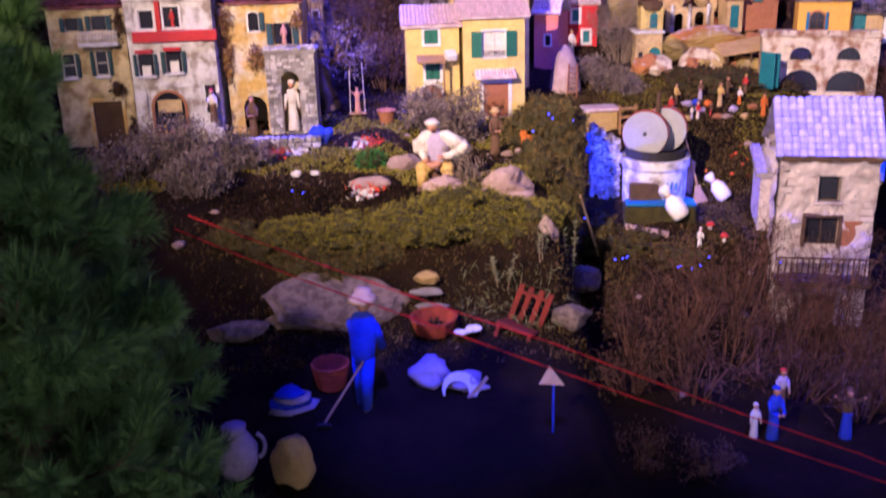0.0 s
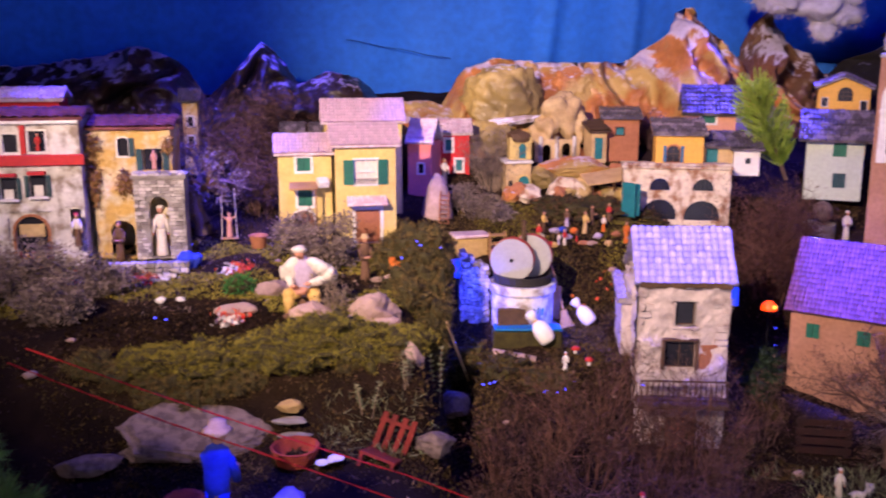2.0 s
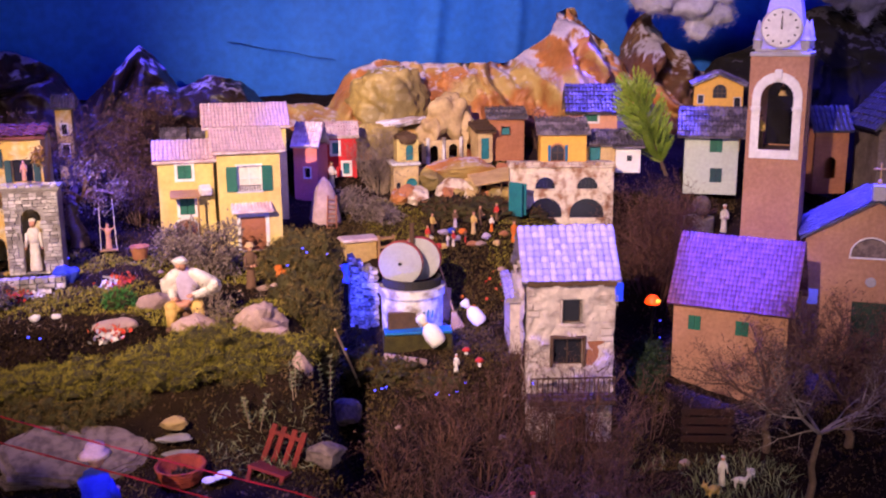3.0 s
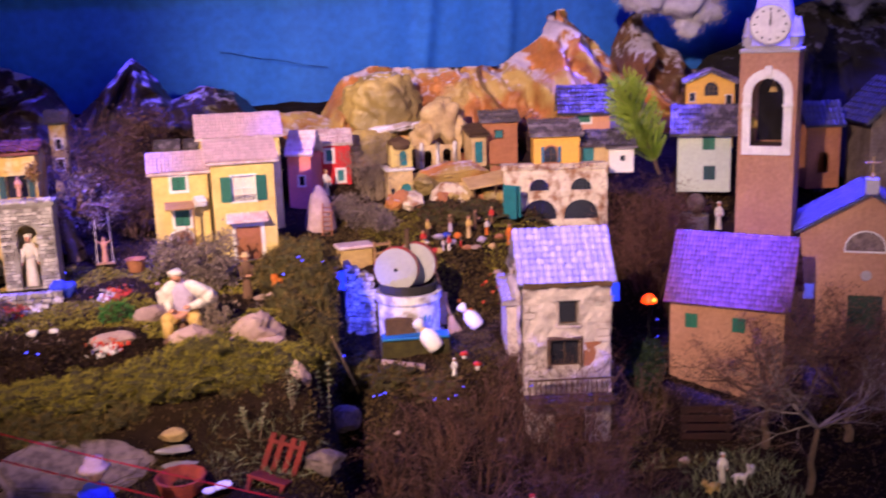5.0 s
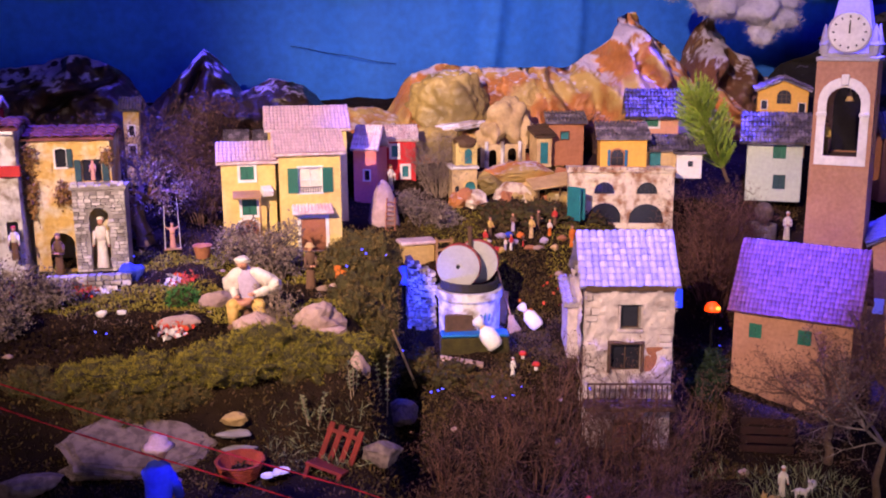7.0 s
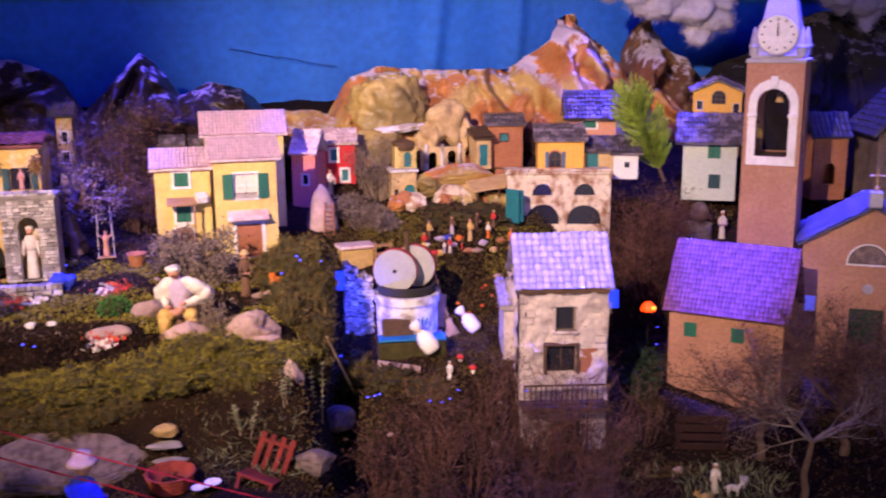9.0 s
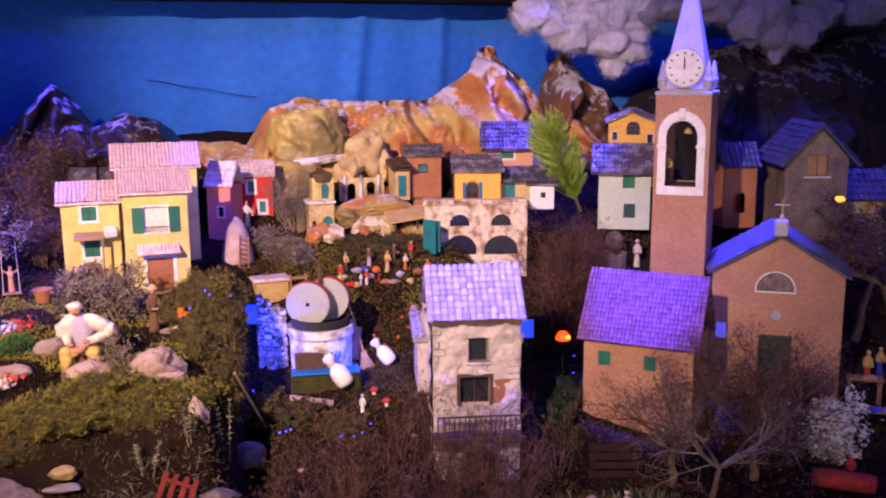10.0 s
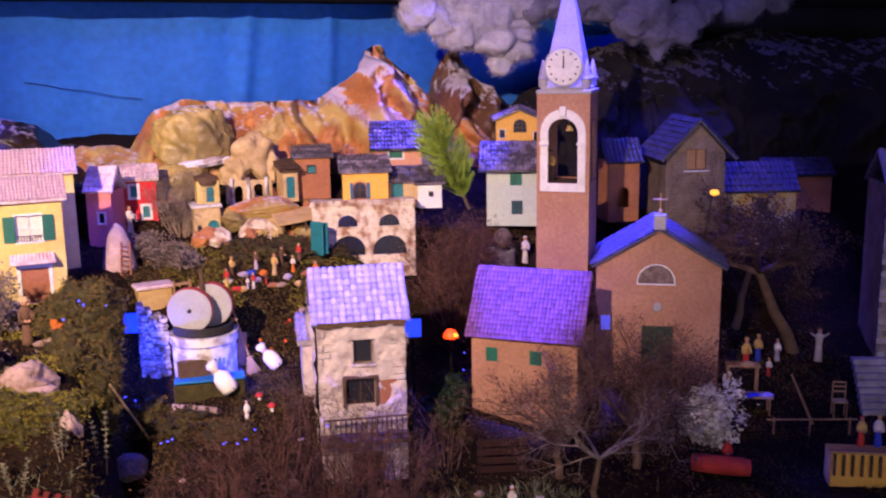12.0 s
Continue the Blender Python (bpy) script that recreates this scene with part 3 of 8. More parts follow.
def fit_opening(parent, o, y=0.0, thick=0.008):
    """What fills an opening: a window with surround, pane, shutters and sill, or a door."""
    x, z, w, h, k = o["x"], o["z"], o["w"], o["h"], o.get("kind", "window")
    b = o.get("rim", 0.006)
    if k == "hole":
        return
    name = "door" if k == "door" else "window"
    bm = bmesh.new()
    if k == "door":
        inner = dict(o, w=w - 0.001, h=h - 0.0005)
        sheet(bm, opening(inner), [], y + 0.003, 0.004)
        planks = max(2, int(w / 0.016))
        for i in range(1, planks):
            box(bm, (x - w / 2 + w * i / planks, y + 0.0028, z + h * 0.45), (0.0012, 0.0012, h * 0.86))
        base = part(name, bm, o.get("mat", M["brown_door"]), parent, o.get("label", ""))
        bm = bmesh.new()
        ball(bm, (x + w * 0.32, y + 0.001, z + h * 0.45), 0.0022, 1)
        part("door_handle", bm, M["iron"], base)
    else:
        inner = dict(o, w=w - 0.0005, h=h - 0.0005)
        sheet(bm, opening(inner), [], y + thick * 0.75, 0.001)
        base = part(name, bm, o.get("pane", M["pane"]), parent, o.get("label", ""))
    if o.get("surround"):
        bm = bmesh.new()
        out = dict(o, x=x, z=z - (b * 0.9 if k != "door" else 0), w=w + 2 * b, h=h + b * (1.9 if k != "door" else 1.0))
        if o.get("rise"):
            out["rise"] = o["rise"] + b
        hole = dict(o, z=z + (0.0004 if k != "door" else -0.0004))
        if k == "door":
            hole = dict(o, z=z + 0.0004)
        sheet(bm, opening(out), [opening(hole)], y - 0.003, 0.004)
        part("surround", bm, o["surround"], base)
    if o.get("muntin"):
        bm = bmesh.new()
        t = o.get("bar", 0.0022)
        for i in range(o["muntin"][0] + 1):
            box(bm, (x - w / 2 + t / 2 + (w - t) * i / o["muntin"][0], y + 0.003, z + h / 2), (t, 0.002, h))
        for i in range(o["muntin"][1] + 1):
            box(bm, (x, y + 0.0035, z + t / 2 + (h - t) * i / o["muntin"][1]), (w, 0.002, t))
        part("sash", bm, o.get("sash", M["white"]), base)
    if o.get("shut"):
        how, sm = o["shut"]
        sw = w * o.get("leaf", 0.5)
        for side in (-1, 1):
            if how == "one" and side < 0:
                continue
            if how == "closed":
                cx, yy, turn = x + side * w / 4, y + 0.0015, 0
                sw = w / 2 - 0.0006
            else:
                cx, yy, turn = x + side * (w / 2 + sw / 2 + 0.002), y - 0.005, side * o.get("ajar", 6)
            rot = pose(0, 0, 0, 0, 0, turn)
            bm = bmesh.new()
            box(bm, (cx, yy, z + h / 2), (sw, 0.003, h), rot, 0.0006)
            leaf = part("shutter", bm, sm, parent)
            n = max(4, int(h / 0.006))
            slat = None
            for i in range(n):
                lift = h * 0.84 * i / n
                if slat is None:
                    bm = bmesh.new()
                    box(bm, (cx, yy - 0.0018, z + h * (0.08 + 0.84 * 0.5 / n)), (sw * 0.78, 0.0014, h * 0.4 / n), rot)
                    slat = part("slat", bm, sm, leaf)
                else:
                    other = new("slat", slat.data)
                    other.parent = leaf
                    other.location = (0, 0, lift)
    if o.get("sill"):
        bm = bmesh.new()
        box(bm, (x, y - 0.004, z - 0.003), (w * 1.25, 0.012, 0.005), bevel=0.0008)
        part("sill", bm, o["sill"], base)
    return base


def shell(ob, w, h, depth, wall_m, ops, gable=0.0, thick=0.008, side_ops=(), lean=0.0):
    """Four walls; the front one, at y = 0, has the openings. gable: the height of a gable over the front."""
    outline = [(-w / 2, 0), (w / 2, 0), (w / 2 - lean, h)] + ([(0, h + gable)] if gable else []) + [(-w / 2 + lean, h)]
    bm = bmesh.new()
    sheet(bm, outline, [opening(o) for o in ops], 0, thick)
    wall = part("front_wall", bm, wall_m, ob)
    for x in (-w / 2 + thick / 2, w / 2 - thick / 2):
        bm = bmesh.new()
        box(bm, (x, depth / 2 + 0.0005, h / 2), (thick, depth - 2 * thick - 0.001, h))
        part("side_wall", bm, wall_m, ob)
    bm = bmesh.new()
    sheet(bm, outline, [], depth - thick, thick)
    part("back_wall", bm, wall_m, ob)
    for o in ops:
        fit_opening(ob, o, 0.0, thick)
    return wall


def house(name, label, c, w, h, depth, yaw, wall_m, ops, roof, roof_m, rise=0.05, over=0.012, cols=16, rows=6, gable=0.0, tiles=False, category="house", group="houses of the village", roof_label=""):
    """A model house: c is the middle of its front foot. roof: side (ridge across), front (gable to the front), lean (one slope)."""
    ob = thing(name, pose(*c, 0, 0, yaw), label, category, group)
    shell(ob, w, h, depth, wall_m, ops, rise if roof == "front" else 0.0)
    x0, x1 = -w / 2 - over, w / 2 + over
    kw = dict(material=roof_m, cols=cols, rows=rows, tiles=tiles, label=roof_label)
    up = 0.008
    if roof == "side":
        k = over * rise / (depth / 2)
        roof_slab(ob, (x0, -over, h - k + up), (x1, -over, h - k + up), (x0, depth / 2, h + rise + up), **kw)
        kw["tiles"] = False
        roof_slab(ob, (x1, depth + over, h - k + up), (x0, depth + over, h - k + up), (x1, depth / 2, h + rise + up), **kw)
    elif roof == "lean":
        k = over * rise / depth
        roof_slab(ob, (x0, -over, h - k + up), (x1, -over, h - k + up), (x0, depth + over, h + rise + k + up), **kw)
        bm = bmesh.new()
        for x in (-w / 2 + 0.004, w / 2 - 0.004):
            vs = [bm.verts.new((x + dx, y, z)) for dx in (-0.004, 0.004) for y, z in ((0, h), (depth, h), (depth, h + rise))]
            bm.faces.new(vs[:3])
            bm.faces.new(vs[3:])
            for a, b in ((0, 1), (1, 2), (2, 0)):
                bm.faces.new((vs[a], vs[b], vs[b + 3], vs[a + 3]))
        part("gable", bm, wall_m, ob)
    elif roof == "front":
        k = over * rise / (w / 2)
        roof_slab(ob, (x0, depth + over, h - k + up), (x0, -over, h - k + up), (0, depth + over, h + rise + up), **kw)
        roof_slab(ob, (x1, -over, h - k + up), (x1, depth + over, h - k + up), (0, -over, h + rise + up), **kw)
    else:
        bm = bmesh.new()
        box(bm, (0, depth / 2, h + 0.004), (w + over, depth + over, 0.008), bevel=0.001)
        part("roof", bm, roof_m, ob)
    return ob


def rough_face(parent, w, h, holes, material, amp, seed, m=None, step=0.005):
    """Lumpy hand-laid plaster over a wall, left out at the openings."""
    nx, nz = int(w / step), int(h / step)
    verts, faces = [], []
    for j in range(nz + 1):
        for i in range(nx + 1):
            x, z = -w / 2 + w * i / nx, h * j / nz
            p = Vector((x * 20 + seed, z * 20, seed))
            lump = noise.fractal(p, 0.9, 2.0, 4) + 0.9 * abs(noise.noise(p * 0.55))
            verts.append((x, -0.0012 - amp * max(0.0, 0.35 + lump), z))
    for j in range(nz):
        for i in range(nx):
            x, z = -w / 2 + w * (i + 0.5) / nx, h * (j + 0.5) / nz
            if not any(abs(x - hx) < hw / 2 + 0.006 and hz - 0.006 < z < hz + hh + 0.006 for hx, hz, hw, hh in holes):
                k = j * (nx + 1) + i
                faces.append((k, k + 1, k + nx + 2, k + nx + 1))
    ob = raw("plaster", verts, faces, material, parent, smooth=True)
    if m:
        ob.matrix_basis = m
    return ob


def stones(name, parent, spots, material, label="", kind="stuff"):
    """Irregular stones, joined: spots are (x, y, z, sx, sy, sz)."""
    bm = bmesh.new()
    for x, y, z, sx, sy, sz in spots:
        got = bmesh.ops.create_cube(bm, size=1.0)
        for v in got["verts"]:
            v.co = Vector((x + v.co.x * sx * random.uniform(0.8, 1.0), y + v.co.y * sy * random.uniform(0.8, 1.1), z + v.co.z * sz * random.uniform(0.8, 1.0)))
    return part(name, bm, material, parent, label, kind=kind)


def masonry(x0, x1, z0, z1, y, course, length, deep, skip=lambda x, z: False):
    """Where the stones of a rough wall lie."""
    out, z = [], z0
    while z < z1 - course * 0.4:
        hgt = course * random.uniform(0.8, 1.25)
        x = x0 + random.uniform(-0.5, 0) * length
        while x < x1:
            ln = length * random.uniform(0.5, 1.4)
            a, b = max(x, x0), min(x + ln, x1)
            if b - a > 0.3 * course and not skip((a + b) / 2, z + hgt / 2):
                out.append(((a + b) / 2, y, z + hgt / 2, (b - a) * 0.94, deep * random.uniform(0.7, 1.3), hgt * 0.9))
            x += ln
        z += hgt
    return out


# ---- twigs, leaves and scatter ----
def limbs(rng, start, way, length, radius, depth, spread=0.6, kids=(3, 4), bend=0.25, lift=0.15, shrink=0.68, segs=3):
    """Branches as tapered pieces: rows of p0, p1, r0, r1. Returns them and the tips."""
    out, tips = [], []
    todo = [(np.array(start, float), np.array(way, float) / np.linalg.norm(way), length, radius, depth)]
    while todo:
        p, d, ln, r, k = todo.pop()
        for s in range(segs):
            q = p + d * ln / segs
            r1 = r * (1 - 0.30 / segs * 1.2)
            out.append((*p, *q, r, r1))
            p, r = q, r1
            d = d + rng.normal(0, bend / segs, 3) + np.array([0, 0, lift / segs])
            d /= np.linalg.norm(d)
            if k > 0 and s < segs - 1 and rng.random() < 0.55:
                e = d + rng.normal(0, spread, 3)
                todo.append((p, e / np.linalg.norm(e), ln * shrink * rng.uniform(0.6, 1.0), r * 0.6, k - 1))
        if k > 0:
            for _ in range(rng.integers(kids[0] - 1, kids[1])):
                e = d + rng.normal(0, spread, 3)
                todo.append((p, e / np.linalg.norm(e), ln * shrink * rng.uniform(0.7, 1.1), r * 0.7, k - 1))
        else:
            tips.append((*p, *d))
    return out, tips


def sticks(rows, n=3):
    """Tapered n-sided pieces as arrays of verts and faces."""
    a = np.array(rows, float)
    p0, p1, r0, r1 = a[:, :3], a[:, 3:6], a[:, 6], a[:, 7]
    d = p1 - p0
    d = d / (np.linalg.norm(d, axis=1, keepdims=True) + 1e-9)
    ref = np.where(np.abs(d[:, 2:3]) > 0.9, np.array([[1.0, 0, 0]]), np.array([[0, 0, 1.0]]))
    u = np.cross(d, ref)
    u /= np.linalg.norm(u, axis=1, keepdims=True) + 1e-9
    v = np.cross(d, u)
    vs = []
    for p, r in ((p0, r0), (p1, r1)):
        for k in range(n):
            t = 2 * math.pi * k / n
            vs.append(p + r[:, None] * (math.cos(t) * u + math.sin(t) * v))
    verts = np.stack(vs, 1).reshape(-1, 3)
    base = np.arange(len(a))[:, None] * 2 * n
    quads = np.concatenate([base + np.array([[k, (k + 1) % n, n + (k + 1) % n, n + k]]) for k in range(n)])
    return verts, quads


def blades(rng, at, way, length, width, wild=0.5):
    """Small pointed leaves that start at the given points: one island of two triangles each."""
    at, way = np.asarray(at, float), np.asarray(way, float)
    n = len(at)
    d = way + rng.normal(0, wild, (n, 3))
    d /= np.linalg.norm(d, axis=1, keepdims=True) + 1e-9
    s = np.cross(d, rng.normal(0, 1, (n, 3)))
    s /= np.linalg.norm(s, axis=1, keepdims=True) + 1e-9
    ln = (length * rng.uniform(0.6, 1.3, n))[:, None]
    wd = (width * rng.uniform(0.7, 1.3, n))[:, None]
    mid = at + d * ln * 0.5
    verts = np.stack([at, mid + s * wd / 2, at + d * ln, mid - s * wd / 2], 1).reshape(-1, 3)
    faces = np.arange(n)[:, None] * 4 + np.array([[0, 1, 2, 3]])
    return verts, faces


def joined(*pieces):
    vs, fs, k = [], [], 0
    for v, f in pieces:
        vs.append(v)
        fs.extend((np.asarray(f) + k).tolist())
        k += len(v)
    return np.concatenate(vs), fs


def shrub(name, label, c, size, rng_seed, twig_m, leaf_m=None, stems=14, depth=3, leaf=(0.006, 0.003), leaves=4, radius=0.0022, category="shrub", group="", lift=0.2, spread=0.55, up=1.0, kids=(3, 4)):
    """A twiggy bush: thin stems from one foot, with small leaves at the ends. size: its half width, half depth and height."""
    rng = np.random.default_rng(rng_seed)
    ob = thing(name, pose(*c), label, category, group)
    rows, tips = [], []
    for _ in range(stems):
        a, r = rng.uniform(0, 2 * math.pi), rng.uniform(0.15, 1.0)
        way = np.array([math.cos(a) * size[0] * r * 1.3, math.sin(a) * size[1] * r * 1.3, size[2] * up])
        foot = np.array([math.cos(a) * size[0] * r * 0.35, math.sin(a) * size[1] * r * 0.35, -0.01])
        got = limbs(rng, foot, way, size[2] * 0.46 * rng.uniform(0.6, 1.35), radius, depth, spread=spread, lift=lift, shrink=0.62, kids=kids)
        rows += got[0]
        tips += got[1]
    raw("brush", *sticks(rows), twig_m, ob, kind="stuff")
    if leaf_m:
        t = np.repeat(np.array(tips), leaves, 0)
        t[:, :3] += rng.normal(0, leaf[0] * 0.9, (len(t), 3))
        raw("foliage", *blades(rng, t[:, :3], t[:, 3:], *leaf, 0.9), leaf_m, ob, kind="stuff")
    return ob


def tree(name, label, c, height, crown, rng_seed, leaf_m=None, depth=4, radius=0.012, lean=(0, 0), leaves=5, leaf=(0.008, 0.004), twig_m=None, spread=0.55, lift=0.1, bark=None, group="trees", kids=(3, 4), trunk=0.4):
    """A tree: a tapered trunk with limbs, and a crown of small leaves at the twigs' ends."""
    rng = np.random.default_rng(rng_seed)
    ob = thing(name, pose(*c), label, "tree", group)
    top = np.array([lean[0], lean[1], height * trunk])
    r = [(*(top * k * 0.25 + [0.006 * math.sin(k * 2.1), 0, -0.01 if k == 0 else 0]), *(top * (k + 1) * 0.25 + [0.006 * math.sin((k + 1) * 2.1), 0, 0]), radius * (1.25 - 0.14 * k), radius * (1.25 - 0.14 * (k + 1))) for k in range(4)]
    raw("trunk", *sticks(r, 8), bark or M["bark"], ob, smooth=True)
    rows, tips = [], []
    for k in range(5):
        a = 2 * math.pi * (k + rng.uniform(-0.3, 0.3)) / 5
        way = (math.cos(a) * crown, math.sin(a) * crown, height * (1 - trunk) * rng.uniform(0.5, 1.1))
        got = limbs(rng, r[-1][3:6], way, height * (1 - trunk) * 0.42, radius * 0.6, depth, spread=spread, lift=lift, kids=kids)
        rows += got[0]
        tips += got[1]
    raw("limb", *sticks(rows), twig_m or M["twig_brown"], ob, kind="stuff")
    if leaf_m:
        t = np.repeat(np.array(tips), leaves, 0)
        t[:, :3] += rng.normal(0, leaf[0], (len(t), 3))
        raw("crown", *blades(rng, t[:, :3], t[:, 3:], *leaf, 0.9), leaf_m, ob, kind="stuff")
    return ob


# ---- the ground ----
LEFT = ((0.5, 0.30), (1.2, 0.36), (1.68, 0.42), (1.78, 0.45), (1.86, 0.54), (1.95, 0.60), (2.35, 0.625), (2.6, 0.655), (3.0, 0.73), (3.5, 0.95), (4.0, 1.0))
MIDDLE = ((0.5, 0.20), (1.4, 0.28), (1.8, 0.33), (2.0, 0.385), (2.15, 0.435), (2.35, 0.47), (2.55, 0.55), (2.72, 0.66), (3.0, 0.72), (3.5, 0.95), (4.0, 1.0))
RIGHT = ((0.5, 0.18), (1.6, 0.20), (2.0, 0.20), (2.2, 0.25), (2.4, 0.30), (2.55, 0.36), (2.75, 0.62), (3.0, 0.74), (3.5, 0.95), (4.0, 1.0))


def soft(a, b, x):
    t = min(1.0, max(0.0, (x - a) / (b - a)))
    return t * t * (3 - 2 * t)


def along(table, y):
    return float(np.interp(y, [p[0] for p in table], [p[1] for p in table]))


def lay(x, y):
    """The height of the ground: a terrace, a gully, a meadow with the mill, and the lower village."""
    k = soft(0.22, 0.32, x - 0.10 * soft(2.3, 2.5, y))
    z = along(LEFT, y) * (1 - k) + along(MIDDLE, y) * k
    k = soft(0.98, 1.16, x + 0.40 * (1 - soft(2.10, 2.24, y)) * soft(1.45, 1.68, y))
    z = z * (1 - k) + along(RIGHT, y) * k
    gully = math.exp(-(((x - 0.335 - 0.08 * (y - 2.0)) / 0.05) ** 2)) * soft(1.72, 1.85, y) * (1 - soft(2.25, 2.45, y))
    return z - 0.10 * gully


def gz(x, y):
    p = Vector((x, y, 0))
    return lay(x, y) + 0.010 * noise.fractal(p * 9, 1.0, 2.0, 3) + 0.004 * noise.noise(p * 60)


def build_ground():
    xs, ys = np.arange(-2.4, 4.41, 0.02), np.arange(0.75, 3.95, 0.02)
    verts = [(x, y, gz(x, y)) for y in ys for x in xs]
    nx, ny = len(xs), len(ys)
    i = np.arange(nx * ny).reshape(ny, nx)
    faces = np.stack([i[:-1, :-1], i[:-1, 1:], i[1:, 1:], i[1:, :-1]], -1).reshape(-1, 4).tolist()
    edge = list(i[0]) + list(i[1:, -1]) + list(i[-1, :-1][::-1]) + list(i[1:-1, 0][::-1])
    k = len(verts)
    verts += [(verts[e][0], verts[e][1], -0.35) for e in edge]
    faces += [(edge[j], k + j, k + (j + 1) % len(edge), edge[(j + 1) % len(edge)]) for j in range(len(edge))]
    ob = raw("ground", verts, faces, M["soil"], kind="structure", smooth=True)
    return tagged(ob, "dark soil and leaf litter of the terraced model landscape", "ground")


build_ground()

room = (-3.2, 5.2, -2.6, 4.3, -0.35, 2.7)


# The hall sides are added; the pale ones bounce light onto the scene.
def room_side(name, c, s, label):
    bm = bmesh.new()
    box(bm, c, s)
    return tagged(part(name, bm, M["room" if "dark" in label else "bounce_plaster"], kind="structure"), label, name.split("_")[0])


room_side("floor", (1, 0.85, -0.40), (8.8, 7.3, 0.1), "added pale floor that bounces light into the hall")
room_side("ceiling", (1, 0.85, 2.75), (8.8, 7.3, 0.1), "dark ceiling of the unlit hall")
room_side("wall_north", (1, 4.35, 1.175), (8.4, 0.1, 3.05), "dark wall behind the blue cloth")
# This wall and its opening are added to admit the world's fill light.
bm = bmesh.new()
sheet(bm, [(-3.2, -0.35), (5.2, -0.35), (5.2, 2.7), (-3.2, 2.7)], [rect(1.0, -0.34, 4.6, 2.3)], -2.7, 0.1)
tagged(part("wall_south", bm, M["bounce_plaster"], kind="structure"), "added wall with a wide opening that lets fill light in", "wall")
room_side("wall_west", (-3.25, 0.85, 1.175), (0.1, 7.1, 3.05), "added pale wall that bounces light into the hall")
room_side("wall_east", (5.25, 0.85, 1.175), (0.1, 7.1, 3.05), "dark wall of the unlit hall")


def build_backdrop():
    xs, zs = np.linspace(-2.2, 2.75, 250), np.linspace(0.75, 1.62, 40)
    verts = []
    for z in zs:
        for x in xs:
            fold = 0.010 * math.sin(9 * x + 1.2 * math.sin(3 * x)) + 0.006 * math.sin(23 * x + 2 * z)
            fold += 0.034 * math.exp(-(((x - 1.27 - 0.06 * (z - 1.2)) / 0.030) ** 2)) + 0.036 * math.exp(-(((x - 0.93 - 0.12 * (z - 1.2)) / 0.034) ** 2))
            sag = 0.012 * noise.noise(Vector((x * 4, z * 5, 0.3)))
            verts.append((x, 3.86 - fold - sag, z))
    i = np.arange(len(verts)).reshape(len(zs), len(xs))
    faces = np.stack([i[:-1, :-1], i[:-1, 1:], i[1:, 1:], i[1:, :-1]], -1).reshape(-1, 4)
    ob = raw("backdrop", verts, faces, M["cloth_blue"], kind="structure", smooth=True)
    mod = ob.modifiers.new("thickness", "SOLIDIFY")
    mod.thickness = 0.003
    tagged(ob, "painted sky-blue cloth hung with soft folds", "backdrop")
    bm = bmesh.new()
    pts = [(0.128 + 0.405 * k / 14, 3.838, 1.190 - 0.073 * k / 14 + 0.002 * math.sin(k)) for k in range(15)]
    for a, b in zip(pts, pts[1:]):
        tube(bm, a, b, 0.0014, n=5)
    tagged(part("seam", bm, M["beam"], kind="structure"), "thin dark cord across the blue cloth", "cord")
    bm = bmesh.new()
    box(bm, (1.2, 3.70, 1.556), (6.6, 0.10, 0.17), pose(0, 0, 0, 0, 0.2, 0), 0.006)
    tagged(part("trim_beam", bm, M["beam"], kind="structure"), "dark beam above the blue cloth", "beam")


build_backdrop()


# ---- mountains of painted paper ----
def mountain(name, label, ridge, yf, yb, zb, material, amp, seed, res=0.0105, steep=0.6):
    """A sheet of stiff crumpled paper: broad folds, sharp creases and small dents."""
    x0, x1 = ridge[0][0], ridge[-1][0]
    nx, nv = int((x1 - x0) / res), int(0.50 / res)
    rx, rz = [p[0] for p in ridge], [p[1] for p in ridge]
    verts = []
    rng = random.Random(seed)
    for j in range(nv + 9):
        v = min(1.0, j / nv)
        back = max(0, j - nv)
        for i in range(nx + 1):
            x = x0 + (x1 - x0) * i / nx
            top = float(np.interp(x, rx, rz))
            z = zb + (top - zb) * v ** steep - 0.035 * back
            y = yf + (yb - yf) * v ** 1.4 + 0.02 * back
            p = Vector((x * 5 + seed, y * 5, z * 5))
            fold = noise.noise(Vector((x * 5.0 + 1.2 * noise.noise(p * 0.6), z * 1.8, seed)))
            crease = 1 - abs(noise.noise(Vector((x * 9 + 3 * z, z * 7 - 2 * x, seed + 4)))) * 2
            dent = 1 - abs(noise.noise(Vector((x * 24, z * 20 + 5 * x, seed + 9)))) * 2
            w = min(1.0, 3.2 * v + 0.2) * (1.0 if back < 4 else 0.3)
            y += w * amp * (0.9 * math.exp(-((fold / 0.12) ** 2)) - 0.9 * math.tanh(6 * fold) - 0.95 * crease - 0.42 * dent - 0.35 * noise.fractal(p * 2.2, 0.8, 2.0, 4))
            z += w * amp * (0.30 * noise.fractal(p * 1.6, 0.9, 2.0, 4) * (1 - 0.3 * v) + 0.10 * dent * v)
            verts.append((x + rng.uniform(-0.2, 0.2) * res, y, z + rng.uniform(-0.1, 0.1) * res))
    ids = np.arange(len(verts)).reshape(nv + 9, nx + 1)
    faces = np.stack([ids[:-1, :-1], ids[:-1, 1:], ids[1:, 1:], ids[1:, :-1]], -1).reshape(-1, 4)
    ob = raw(name, verts, faces, material, smooth=True)
    return tagged(ob, label, "mountain", "paper mountains")


